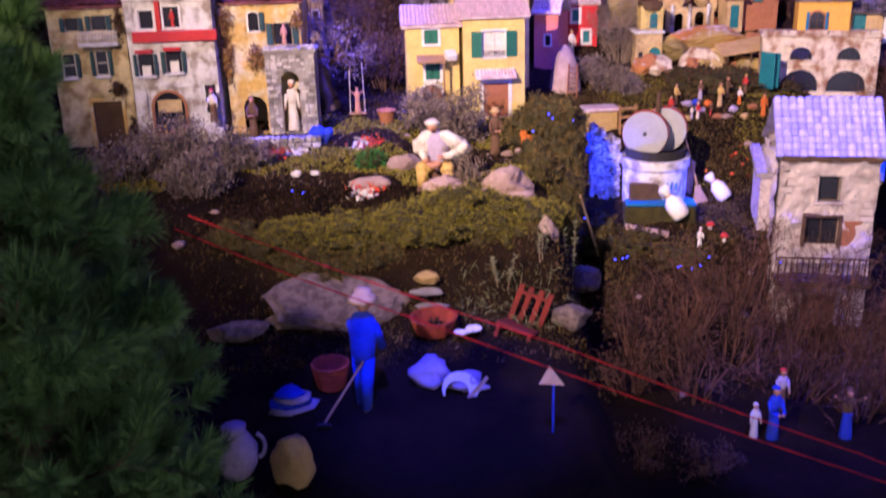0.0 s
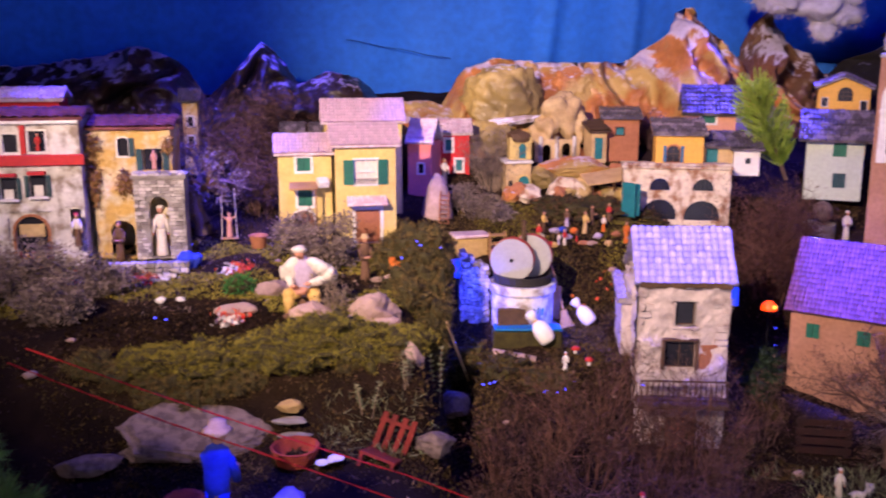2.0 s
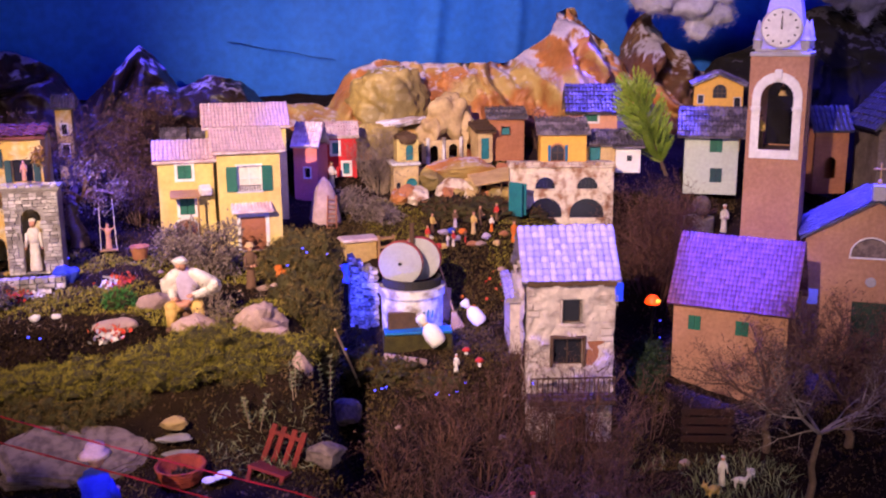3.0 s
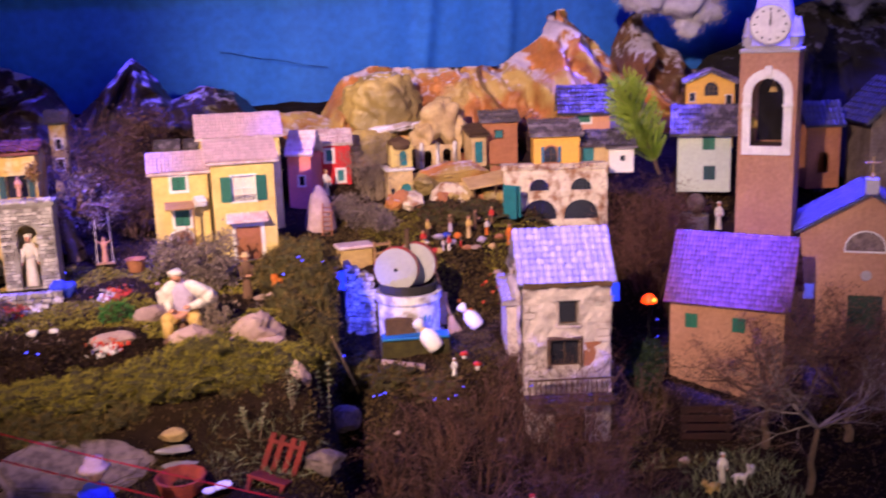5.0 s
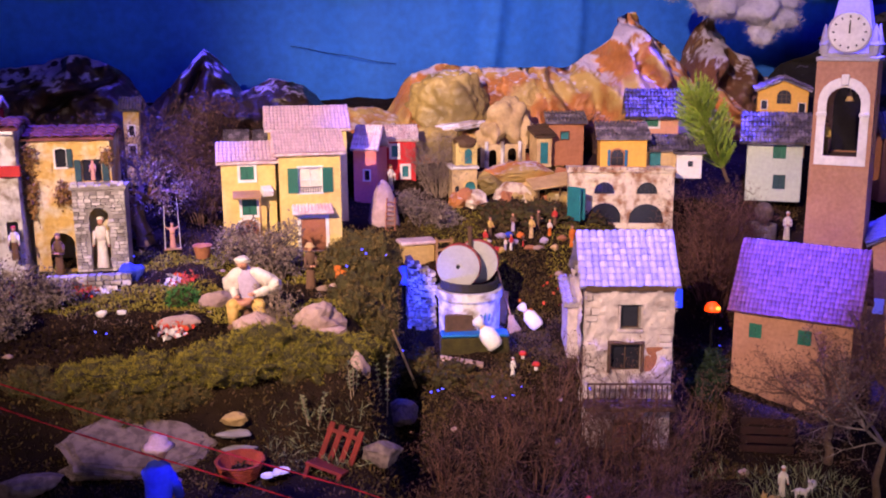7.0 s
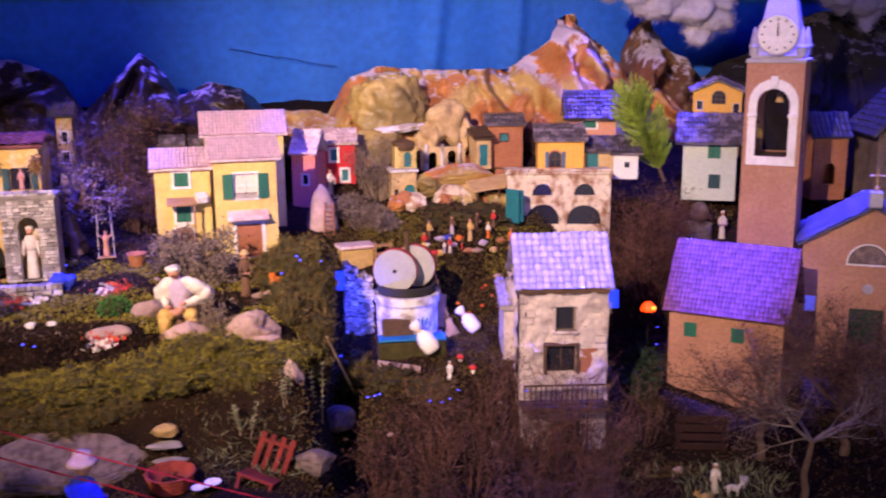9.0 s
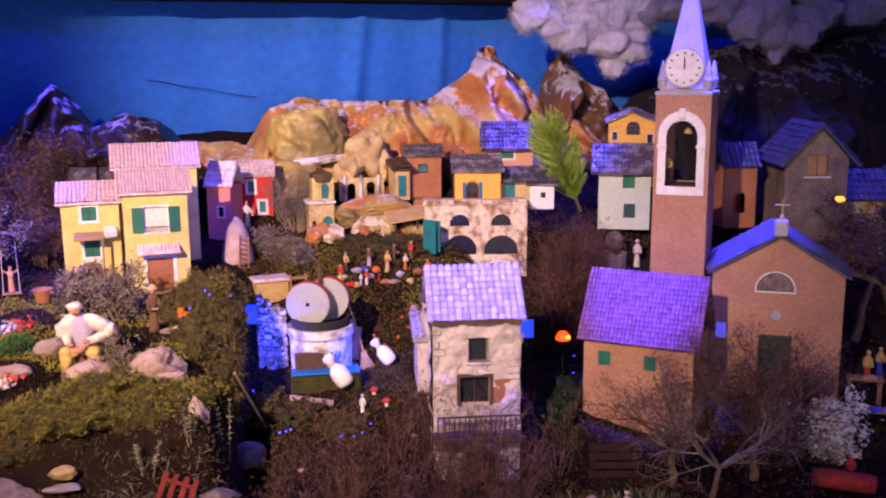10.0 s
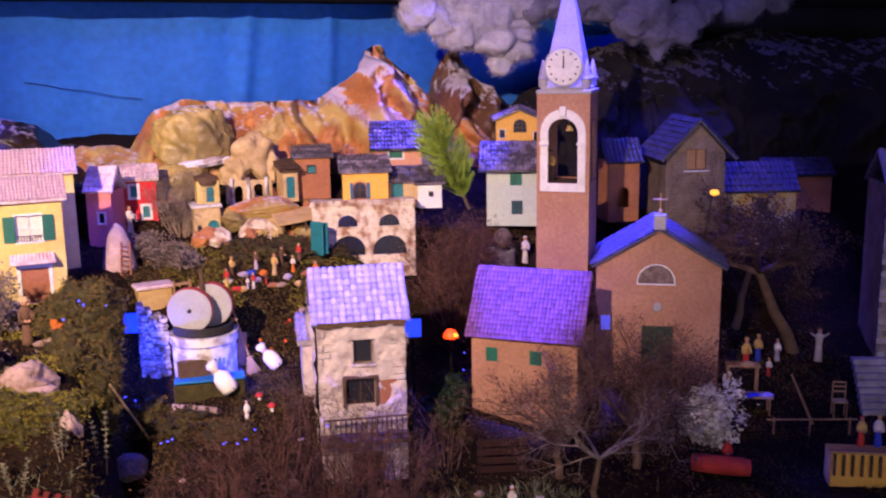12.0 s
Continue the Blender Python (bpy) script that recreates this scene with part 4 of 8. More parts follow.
mountain("mountain", "crumpled-paper cliff painted ochre and rust with a snowy peak", ((0.36, 0.90), (0.46, 0.97), (0.55, 1.09), (0.66, 1.125), (0.80, 1.115), (1.0, 1.11), (1.13, 1.108), (1.22, 1.175), (1.30, 1.255), (1.355, 1.30), (1.395, 1.30), (1.45, 1.235), (1.53, 1.15), (1.61, 1.07), (1.75, 1.0)), 3.27, 3.50, 0.80, M["rock_main"], 0.055, 3)
mountain("mountain", "low ochre-brown paper hill between the mountains", ((0.10, 0.86), (0.20, 0.945), (0.30, 0.985), (0.40, 0.978), (0.50, 0.95), (0.60, 0.88)), 3.20, 3.42, 0.78, M["rock_main"], 0.03, 41)
mountain("mountain", "dark paper peak dabbed with white snow", ((1.46, 0.95), (1.60, 1.06), (1.66, 1.21), (1.705, 1.285), (1.745, 1.285), (1.80, 1.21), (1.89, 1.12), (1.99, 1.06), (2.15, 1.0)), 3.42, 3.64, 0.85, M["rock_dark"], 0.05, 11)
mountain("mountain", "brown paper mountains, darkened for weak light, with violet-tinted streaks of snow", ((-2.3, 1.05), (-1.7, 1.12), (-1.25, 1.08), (-0.92, 1.11), (-0.70, 1.14), (-0.58, 1.165), (-0.47, 1.13), (-0.37, 0.99), (-0.28, 1.06), (-0.17, 1.185), (-0.09, 1.10), (-0.05, 1.05), (0.05, 1.085), (0.15, 1.065), (0.24, 0.98), (0.40, 0.95), (0.5, 0.9)), 3.22, 3.50, 0.78, M["dim_paper"], 0.06, 23)
mountain("mountain", "paper hills coloured near-black for the unlit corner", ((1.85, 0.98), (2.0, 1.12), (2.2, 1.27), (2.45, 1.31), (2.7, 1.28), (3.1, 1.36), (3.6, 1.30), (4.2, 1.35)), 3.12, 3.5, 0.75, M["unlit_paper"], 0.06, 31)




def boulder(label, c, r, material, seed, turn=(0, 0, 0)):
    """A big crumpled lump of painted paper."""
    bm = bmesh.new()
    got = bmesh.ops.create_icosphere(bm, subdivisions=5, radius=1.0)
    for v in got["verts"]:
        q = v.co * 1.6 + Vector((seed, seed * 1.3, 0))
        k = 1 + 0.22 * noise.noise(q) - 0.10 * (1 - 2 * abs(noise.noise(q * 2.2))) - 0.035 * (1 - 2 * abs(noise.noise(q * 6))) + 0.03 * noise.noise(q * 11)
        v.co = Vector((v.co.x * r[0], v.co.y * r[1], v.co.z * r[2])) * k
    ob = part("boulder", bm, material, smooth=True)
    ob.matrix_basis = pose(*c, *turn)
    return tagged(ob, label, "rock", "paper mountains")


boulder("rounded olive-golden boulder of crumpled painted paper", (0.665, 3.34, 0.985), (0.15, 0.10, 0.145), M["rock_gold"], 2.0)
boulder("rust-red boulder of crumpled paper on the cliff", (0.935, 3.40, 1.02), (0.10, 0.07, 0.085), M["rock_main"], 7.0)
boulder("ledge of lilac-white painted snow on the boulder", (0.675, 3.245, 0.925), (0.115, 0.028, 0.016), M["snow"], 21.0, (0, -6, 0))
boulder("low olive-brown boulder at the cliff foot", (0.60, 3.24, 0.86), (0.11, 0.06, 0.075), M["rock_gold"], 12.0)


# ---- unseen spotlight over the visitors, added with a plate to shade the left sky ----
def build_spotlight(at, aim):
    def ray(az, el, r):
        az, el = radians(az), radians(el)
        return Vector((math.sin(az) * math.cos(el), math.cos(az) * math.cos(el), math.sin(el))) * r
    ob = thing("unseen_spotlight", Matrix.Translation(at), "unseen black spotlight under the ceiling, added with a plate that shades the left sky", "spotlight")
    way = (Vector(aim) - Vector(at)).normalized()
    bm = bmesh.new()
    tube(bm, -way * 0.30, -way * 0.06, 0.085, 0.095, 20)
    part("housing", bm, M["beam"], ob)
    bm = bmesh.new()
    tube(bm, -way * 0.18, -way * 0.18 + Vector((0, 0, 0.16)), 0.012, n=8)
    part("bracket", bm, M["beam"], ob)
    # Added plate, out of view: keeps the warm light off the left sky.
    bm = bmesh.new()
    corners = [ray(az, el, 0.40) for az, el in ((-25, -22.5), (16.5, -22.5), (16.5, -3), (-25, -3))]
    front = [bm.verts.new(p) for p in corners]
    rear = [bm.verts.new(p * 1.006) for p in corners]
    bm.faces.new(front)
    bm.faces.new(rear[::-1])
    for k in range(4):
        bm.faces.new((front[k], front[(k + 1) % 4], rear[(k + 1) % 4], rear[k]))
    part("barn_door", bm, M["beam"], ob)


build_spotlight((-1.29, -0.66, 2.59), (0.41, 2.60, 0.99))

# ---- the village: left row ----
def W(x, z, w, h, **k):
    return dict(x=x, z=z, w=w, h=h, **k)


green_closed = dict(shut=("closed", M["green"]), surround=M["white"], rim=0.007)

h1 = house("tenement_house", "pale ochre plaster house with dark shutters and a tiled roof", (-0.868, 2.45, 0.62), 0.185, 0.365, 0.14, 6, M["ochre_pale"], [
    W(-0.035, 0.310, 0.030, 0.032, shut=("open", M["dark_shutter"]), leaf=0.35),
    W(0.030, 0.310, 0.034, 0.036, shut=("open", M["dark_shutter"]), leaf=0.35),
    W(-0.055, 0.196, 0.032, 0.060, arch=1, rise=0.008, shut=("open", M["dark_shutter"]), leaf=0.3, muntin=(1, 2), sill=M["white"]),
    W(0.025, 0.198, 0.030, 0.062, arch=1, rise=0.008, shut=("open", M["dark_shutter"]), leaf=0.3, muntin=(1, 2), sill=M["white"]),
    W(0.024, 0.004, 0.072, 0.128, kind="door", mat=M["dark_wood"], label="dark wooden garage door", surround=M["ochre"], rim=0.008)],
    "side", M["roof_red"], rise=0.020, cols=9, rows=4, tiles=True)
rough_face(h1, 0.185, 0.362, [(-0.035, 0.306, 0.056, 0.042), (0.030, 0.306, 0.062, 0.044), (-0.055, 0.19, 0.056, 0.072), (0.025, 0.192, 0.054, 0.074), (0.024, 0.0, 0.092, 0.142), (0.027, 0.27, 0.098, 0.012)], M["ochre_pale"], 0.0042, 13.0)
bm = bmesh.new()
box(bm, (0.027, -0.012, 0.276), (0.096, 0.026, 0.005))
balcony = part("balcony", bm, M["white_wall"], h1)
bm = bmesh.new()
for k in range(13):
    tube(bm, (-0.019 + 0.0077 * k, -0.024, 0.278), (-0.019 + 0.0077 * k, -0.024, 0.308), 0.0011, n=5)
for z in (0.281, 0.296, 0.308):
    box(bm, (0.027, -0.024, z), (0.096, 0.0022, 0.0025))
part("railing", bm, M["white_wall"], balcony, "weathered white balcony railing")

h2 = house("town_house", "weathered white house with a red band and an arched shop", (-0.660, 2.44, 0.645), 0.212, 0.365, 0.15, 3, M["white_wall"], [
    W(-0.055, 0.285, 0.036, 0.046, surround=M["white"], rim=0.005, muntin=(1, 1)),
    W(0.007, 0.288, 0.038, 0.050, surround=M["white"], rim=0.005),
    W(-0.068, 0.172, 0.038, 0.053, shut=("open", M["dark_shutter"]), leaf=0.22, sill=M["white"]),
    W(0.001, 0.177, 0.038, 0.053, shut=("open", M["dark_shutter"]), leaf=0.25, sill=M["white"]),
    W(-0.023, 0.004, 0.076, 0.124, arch=1, surround=M["terracotta"], rim=0.007),
    W(0.083, 0.072, 0.026, 0.072, kind="hole")], "side", M["roof_red"], rise=0.014, cols=10, rows=4, tiles=True)
rough_face(h2, 0.212, 0.362, [(-0.055, 0.28, 0.048, 0.060), (0.007, 0.282, 0.050, 0.062), (-0.068, 0.166, 0.060, 0.064), (0.001, 0.17, 0.062, 0.066), (-0.023, 0.0, 0.092, 0.134), (0.083, 0.07, 0.028, 0.076)], M["white_wall"], 0.0042, 17.0)
for name, c, s, m in (("band", (0.012, -0.006, 0.268), (0.206, 0.014, 0.026), "robe_red"), ("canopy", (-0.068, -0.006, 0.232), (0.042, 0.014, 0.008), "robe_red"), ("canopy", (0.001, -0.006, 0.236), (0.042, 0.014, 0.008), "robe_red"), ("cornice", (0, -0.005, 0.360), (0.214, 0.012, 0.008), "white"), ("pillar", (-0.024, -0.004, 0.318), (0.012, 0.010, 0.070), "robe_red"), ("blind", (-0.069, 0.004, 0.183), (0.022, 0.003, 0.026), "white"), ("blind", (0.001, 0.004, 0.190), (0.022, 0.003, 0.030), "white"), ("tympanum", (-0.023, 0.004, 0.092), (0.060, 0.003, 0.032), "cream")):
    bm = bmesh.new()
    box(bm, c, s, bevel=0.001)
    part(name, bm, M[m], h2)

h3 = house("corner_house", "ochre house with climbing plants and a rough stone porch", (-0.443, 2.50, 0.64), 0.196, 0.340, 0.14, 0, M["ochre"], [
    W(-0.020, 0.272, 0.026, 0.046, arch=1, rise=0.006, surround=M["white"], rim=0.004, shut=("one", M["dark_shutter"]), leaf=0.5),
    W(0.052, 0.236, 0.046, 0.054, shut=("open", M["dark_shutter"]), leaf=0.34),
    W(-0.034, 0.012, 0.060, 0.094, arch=1, kind="hole")], "side", M["roof_red"], rise=0.018, cols=9, rows=4, tiles=True)
rough_face(h3, 0.196, 0.337, [(-0.012, 0.266, 0.050, 0.058), (0.052, 0.232, 0.082, 0.062), (-0.034, 0.0, 0.062, 0.108), (0.070, 0.0, 0.06, 0.18)], M["ochre"], 0.0042, 21.0)
bm = bmesh.new()
sheet(bm, rect(0.073, 0.018, 0.124, 0.205), [arch(0.070, 0.022, 0.046, 0.155)], -0.062, 0.012)
box(bm, (0.0175, -0.024, 0.12), (0.012, 0.052, 0.205))
box(bm, (0.129, -0.024, 0.12), (0.012, 0.052, 0.205))
box(bm, (0.073, -0.030, 0.2275), (0.134, 0.074, 0.008))
porch = part("porch", bm, M["stone"], h3, "porch of small grey stones")
stones("masonry", porch, masonry(0.011, 0.135, 0.018, 0.222, -0.064, 0.0085, 0.016, 0.006, lambda x, z: abs(x - 0.070) < 0.028 and z < 0.175), M["rubble"])
stones("parapet", porch, masonry(0.009, 0.137, 0.230, 0.244, -0.066, 0.007, 0.018, 0.007), M["rubble"])
rng = np.random.default_rng(5)
for cx, cz, sx, sz, n in ((-0.096, 0.30, 0.018, 0.030, 520), (-0.094, 0.21, 0.013, 0.055, 620), (-0.016, 0.205, 0.018, 0.026, 480), (0.092, 0.300, 0.012, 0.020, 240)):
    at = np.stack([rng.normal(cx, sx * 0.6, n), np.full(n, -0.004) - rng.uniform(0, 0.014, n), rng.normal(cz, sz * 0.55, n)], 1)
    raw("creeper", *blades(rng, at, np.tile([0, -0.5, -0.6], (n, 1)), 0.009, 0.005, 0.7), M["ivy_brown"], h3, "dry brown climbing plant")
for cx, cz, sx, sz, n in ((0.080, 0.330, 0.010, 0.030, 260), (0.060, 0.165, 0.014, 0.014, 260), (0.085, 0.060, 0.008, 0.030, 200)):
    at = np.stack([rng.normal(cx, sx * 0.6, n), np.full(n, -0.004) - rng.uniform(0, 0.012, n), rng.normal(cz, sz * 0.55, n)], 1)
    raw("creeper", *blades(rng, at, np.tile([0, -0.5, -0.6], (n, 1)), 0.009, 0.005, 0.7), M["grass_dry"], h1, "dark dry climbing plant")
for k, (x, m) in enumerate(((-0.052, "flower_red"), (-0.036, "flower_gold"), (-0.020, "flower_red"), (-0.004, "flower_gold"), (0.010, "flower_red"))):
    at = np.stack([rng.normal(x, 0.005, 40), rng.uniform(-0.012, -0.002, 40), rng.normal(0.022, 0.006, 40)], 1)
    raw("flowers", *blades(rng, at, np.tile([0, -0.4, 0.7], (40, 1)), 0.009, 0.008, 0.8), M[m], h2, "bunch of flowers in the shop arch")

stones("terrace_wall", None, [(x - 0.40, y + 2.405, z + 0.60, a, b, c) for x, y, z, a, b, c in masonry(-0.10, 0.10, 0.0, 0.055, 0, 0.012, 0.02, 0.024)], M["rubble"])
tagged(bpy.data.objects["terrace_wall"], "low dry-stone wall before the porch", "wall", kind="structure")

house("red_house", "red house with a violet tiled roof behind the row", (-0.825, 2.78, 0.72), 0.28, 0.314, 0.12, 4, M["red"], [], "side", M["roof_pink"], rise=0.024, cols=26, rows=5)
house("campanile", "small ochre bell tower with a tiled cap", (-0.377, 3.10, 0.78), 0.046, 0.232, 0.05, 0, M["ochre"], [
    W(0.0, 0.150, 0.016, 0.030, surround=M["white"], rim=0.004), W(0.0, 0.085, 0.018, 0.034, surround=M["white"], rim=0.004)], "side", M["roof_slate"], rise=0.024, cols=8, rows=3, tiles=True, category="tower")

# ---- the yellow houses ----
ya = house("yellow_house", "narrow yellow house with green shutters and brown arched door", (-0.012, 2.57, 0.645), 0.140, 0.258, 0.15, 3, M["yellow"], [
    W(-0.003, 0.212, 0.036, 0.036, **green_closed), W(-0.001, 0.118, 0.038, 0.052, **green_closed),
    W(-0.006, 0.006, 0.056, 0.100, kind="door", arch=1, mat=M["brown_door"], surround=M["white"], rim=0.007)], "side", M["roof_pink"], rise=0.037, cols=16, rows=6, tiles=True)
bm = bmesh.new()
box(bm, (-0.006, -0.024, 0.176), (0.074, 0.050, 0.005), pose(0, 0, 0, 14, 0, 0), 0.001)
tube(bm, (0.026, -0.044, 0.0), (0.026, -0.044, 0.172), 0.003, n=6)
part("canopy", bm, M["light_wood"], ya, "small wooden canopy on a post")
bm = bmesh.new()
box(bm, (0.046, -0.020, 0.184), (0.030, 0.030, 0.020), pose(0, 0, 0, 20, 0, 12), 0.003)
part("linen", bm, M["bag"], ya, "white cloth hung out to dry")

yb = house("yellow_house", "tall yellow house with open green shutters and brown door", (0.149, 2.56, 0.655), 0.162, 0.270, 0.17, 3, M["yellow"], [
    W(0.000, 0.166, 0.060, 0.066, muntin=(2, 2), pane=M["robe_white"], surround=M["white"], rim=0.005, shut=("open", M["green"]), leaf=0.46),
    W(0.004, 0.006, 0.066, 0.090, kind="door", mat=M["brown_door"], surround=M["white"], rim=0.009)], "side", M["roof_pink"], rise=0.042, over=0.014, cols=22, rows=7, tiles=True)
bm = bmesh.new()
box(bm, (0.002, -0.016, 0.1215), (0.108, 0.040, 0.006), pose(0, 0, 0, 22, 0, 0), 0.001)
canopy = part("canopy", bm, M["roof_pink"], yb, "sloping tiled canopy over the door")
for k in range(12):
    bm = bmesh.new()
    tube(bm, (-0.047 + 0.0089 * k, -0.034, 0.119), (-0.047 + 0.0089 * k, 0.002, 0.1335), 0.0034, n=6)
    part("tile", bm, M["roof_pink"], canopy)
bm = bmesh.new()
for k in range(9):
    tube(bm, (-0.026 + 0.0065 * k, -0.006, 0.166), (-0.026 + 0.0065 * k, -0.006, 0.180), 0.0009, n=5)
box(bm, (0, -0.006, 0.181), (0.058, 0.0018, 0.0018))
part("railing", bm, M["iron"], yb)
house("tall_house", "tall house with a steep faded pink roof behind the yellow one", (0.153, 2.80, 0.66), 0.222, 0.306, 0.14, 2, M["yellow"], [], "side", M["roof_pink"], rise=0.052, cols=24, rows=8, tiles=True)
house("small_house", "tiny yellow house with a violet roof", (-0.058, 2.98, 0.74), 0.066, 0.178, 0.07, 0, M["yellow"], [W(0.004, 0.148, 0.020, 0.022, surround=M["white"], rim=0.004)], "side", M["roof_slate"], rise=0.022, over=0.006, cols=10, rows=4)
house("small_house", "tiny yellow house with a violet slate roof", (0.028, 2.96, 0.74), 0.060, 0.178, 0.07, 0, M["yellow"], [W(-0.012, 0.146, 0.014, 0.020, surround=M["white"], rim=0.003), W(0.014, 0.146, 0.014, 0.020, surround=M["white"], rim=0.003)], "side", M["roof_slate"], rise=0.022, over=0.006, cols=10, rows=4)
house("pink_house", "pink house with a pink tiled roof in blue shade", (0.328, 2.95, 0.72), 0.075, 0.168, 0.10, -25, M["pink"], [W(0.006, 0.072, 0.018, 0.03, surround=M["white"], rim=0.004)], "side", M["roof_pink"], rise=0.06, over=0.008, cols=10, rows=5)
house("red_house", "small bright red house with white-framed green windows", (0.454, 3.10, 0.725), 0.104, 0.172, 0.10, -4, M["red"], [
    W(-0.016, 0.118, 0.020, 0.036, pane=M["teal"], surround=M["white"], rim=0.008), W(0.018, 0.052, 0.020, 0.036, pane=M["teal"], surround=M["white"], rim=0.008),
    W(-0.026, 0.030, 0.014, 0.030, surround=M["white"], rim=0.005)], "side", M["roof_pink"], rise=0.036, over=0.010, cols=14, rows=4)

# ---- the middle village ----
yt = house("stepped_house", "narrow yellow house in two steps with teal arched doors", (0.640, 2.95, 0.70), 0.080, 0.118, 0.10, 0, M["cream"], [
    W(0.018, 0.006, 0.036, 0.072, arch=1, kind="door", mat=M["teal"], surround=M["yellow"], rim=0.004), W(-0.024, 0.045, 0.014, 0.020, arch=1)], "flat", M["white"])
bm = bmesh.new()
sheet(bm, rect(0.010, 0.127, 0.068, 0.070), [arch(0.016, 0.131, 0.024, 0.048)], 0.02, 0.008)
box(bm, (-0.020, 0.055, 0.162), (0.008, 0.054, 0.070))
box(bm, (0.040, 0.055, 0.162), (0.008, 0.054, 0.070))
part("wall", bm, M["yellow"], yt)
fit_opening(yt, W(0.016, 0.131, 0.024, 0.048, arch=1, kind="door", mat=M["teal"]), 0.02)
bm = bmesh.new()
ball(bm, (0.010, 0.05, 0.196), (0.042, 0.040, 0.024), 2, 0.3, 2)
part("roof", bm, M["grass_dry"], yt, "rounded thatch roof")

house("brown_house", "terracotta-brown house with a small green window", (1.012, 3.10, 0.80), 0.116, 0.140, 0.10, -12, M["terracotta"], [
    W(-0.004, 0.088, 0.026, 0.024, pane=M["teal"], surround=M["dark_wood"], rim=0.003)], "lean", M["roof_slate"], rise=0.02, cols=12, rows=4)
house("brown_annex", "lean-to with a green door and a wooden roof", (0.930, 3.07, 0.80), 0.05, 0.10, 0.08, 4, M["cream"], [
    W(0.0, 0.012, 0.028, 0.070, kind="door", mat=M["teal"])], "lean", M["dark_wood"], rise=0.02, cols=6, rows=3, tiles=True)
yh = house("orange_house", "orange-yellow house with a blue arched window", (1.115, 2.83, 0.795), 0.142, 0.118, 0.11, -14, M["orange_wall"], [
    W(-0.018, 0.036, 0.040, 0.050, arch=1, surround=M["terracotta"], rim=0.005, shut=("open", M["blue_mat"]), leaf=0.2, muntin=(2, 2), sash=M["dark_wood"])], "lean", M["roof_slate"], rise=0.03, cols=14, rows=4)
house("porch_house", "low white cottage with teal door under a violet slate porch", (1.255, 2.84, 0.79), 0.118, 0.085, 0.10, -16, M["cream"], [
    W(-0.030, 0.004, 0.036, 0.078, kind="door", mat=M["teal"]), W(0.040, 0.030, 0.014, 0.020)], "side", M["roof_slate"], rise=0.035, cols=14, rows=4)
house("white_hut", "small whitewashed hut with one dark window", (1.318, 2.80, 0.79), 0.076, 0.078, 0.07, -18, M["white"], [W(0.004, 0.036, 0.016, 0.018)], "lean", M["roof_slate"], rise=0.02, cols=8, rows=3, tiles=True)
house("peach_house", "peach house with green shutter and broad slate roof", (1.300, 3.05, 0.80), 0.155, 0.168, 0.15, -16, M["peach"], [
    W(-0.010, 0.128, 0.044, 0.034, **green_closed)], "side", M["roof_slate"], rise=0.07, over=0.02, cols=16, rows=7)
av = house("arcade", "flaking whitewashed arcade with barred lunettes and dark arches", (1.086, 2.76, 0.595), 0.315, 0.225, 0.10, -14, M["dirty_white"], [
    W(-0.050, 0.160, 0.060, 0.036, arch=1, rise=0.030, muntin=(5, 1), sash=M["iron"], bar=0.0016, surround=M["dirty_white"], rim=0.006), W(0.078, 0.160, 0.062, 0.036, arch=1, rise=0.030, muntin=(5, 1), sash=M["iron"], bar=0.0016, surround=M["dirty_white"], rim=0.006),
    W(-0.048, 0.070, 0.100, 0.062, arch=1, rise=0.046), W(0.078, 0.070, 0.104, 0.060, arch=1, rise=0.046)], "flat", M["dirty_white"])
stones("rubble", av, masonry(-0.155, 0.155, 0.004, 0.225, -0.001, 0.014, 0.024, 0.008, lambda x, z: random.random() < 0.60 or (abs(x + 0.05) < 0.062 and z < 0.20) or (abs(x - 0.078) < 0.064 and z < 0.20)), M["dirty_white"])
stones("coping", av, masonry(-0.160, 0.160, 0.226, 0.240, 0.0, 0.010, 0.030, 0.016), M["dirty_white"])
rough_face(av, 0.315, 0.222, [(-0.050, 0.152, 0.078, 0.050), (0.078, 0.152, 0.080, 0.050), (-0.048, 0.066, 0.106, 0.070), (0.078, 0.066, 0.110, 0.068)], M["dirty_white"], 0.003, 5.0)
bm = bmesh.new()
box(bm, (0.945, 2.735, 0.735), (0.005, 0.05, 0.095), pose(0, 0, 0, 0, 0, 35), 0.001)
box(bm, (0.930, 2.728, 0.735), (0.006, 0.052, 0.100), pose(0, 0, 0, 0, 0, 30), 0.001)
tagged(part("open_door", bm, M["teal"]), "teal door standing open beside the arcade", "door")

house("green_house", "pale green house with green shutters and slate roof", (1.628, 2.85, 0.70), 0.168, 0.205, 0.13, -26, M["pale_green"], [
    W(0.014, 0.138, 0.040, 0.048, shut=("closed", M["green"])), W(0.018, 0.040, 0.038, 0.046, shut=("closed", M["dark_shutter"]))], "side", M["roof_slate"], rise=0.065, over=0.025, cols=18, rows=6)
house("chapel", "small orange-yellow chapel with a rose window", (1.735, 3.02, 0.82), 0.160, 0.220, 0.14, -26, M["orange_wall"], [
    W(0.004, 0.178, 0.046, 0.046, arch=1, rise=0.0229, muntin=(3, 3), sash=M["dark_wood"]), W(-0.058, 0.160, 0.018, 0.028, surround=M["white"], rim=0.002), W(0.062, 0.150, 0.020, 0.030, surround=M["white"], rim=0.002)], "front", M["roof_slate"], rise=0.035, cols=10, rows=5, category="chapel")

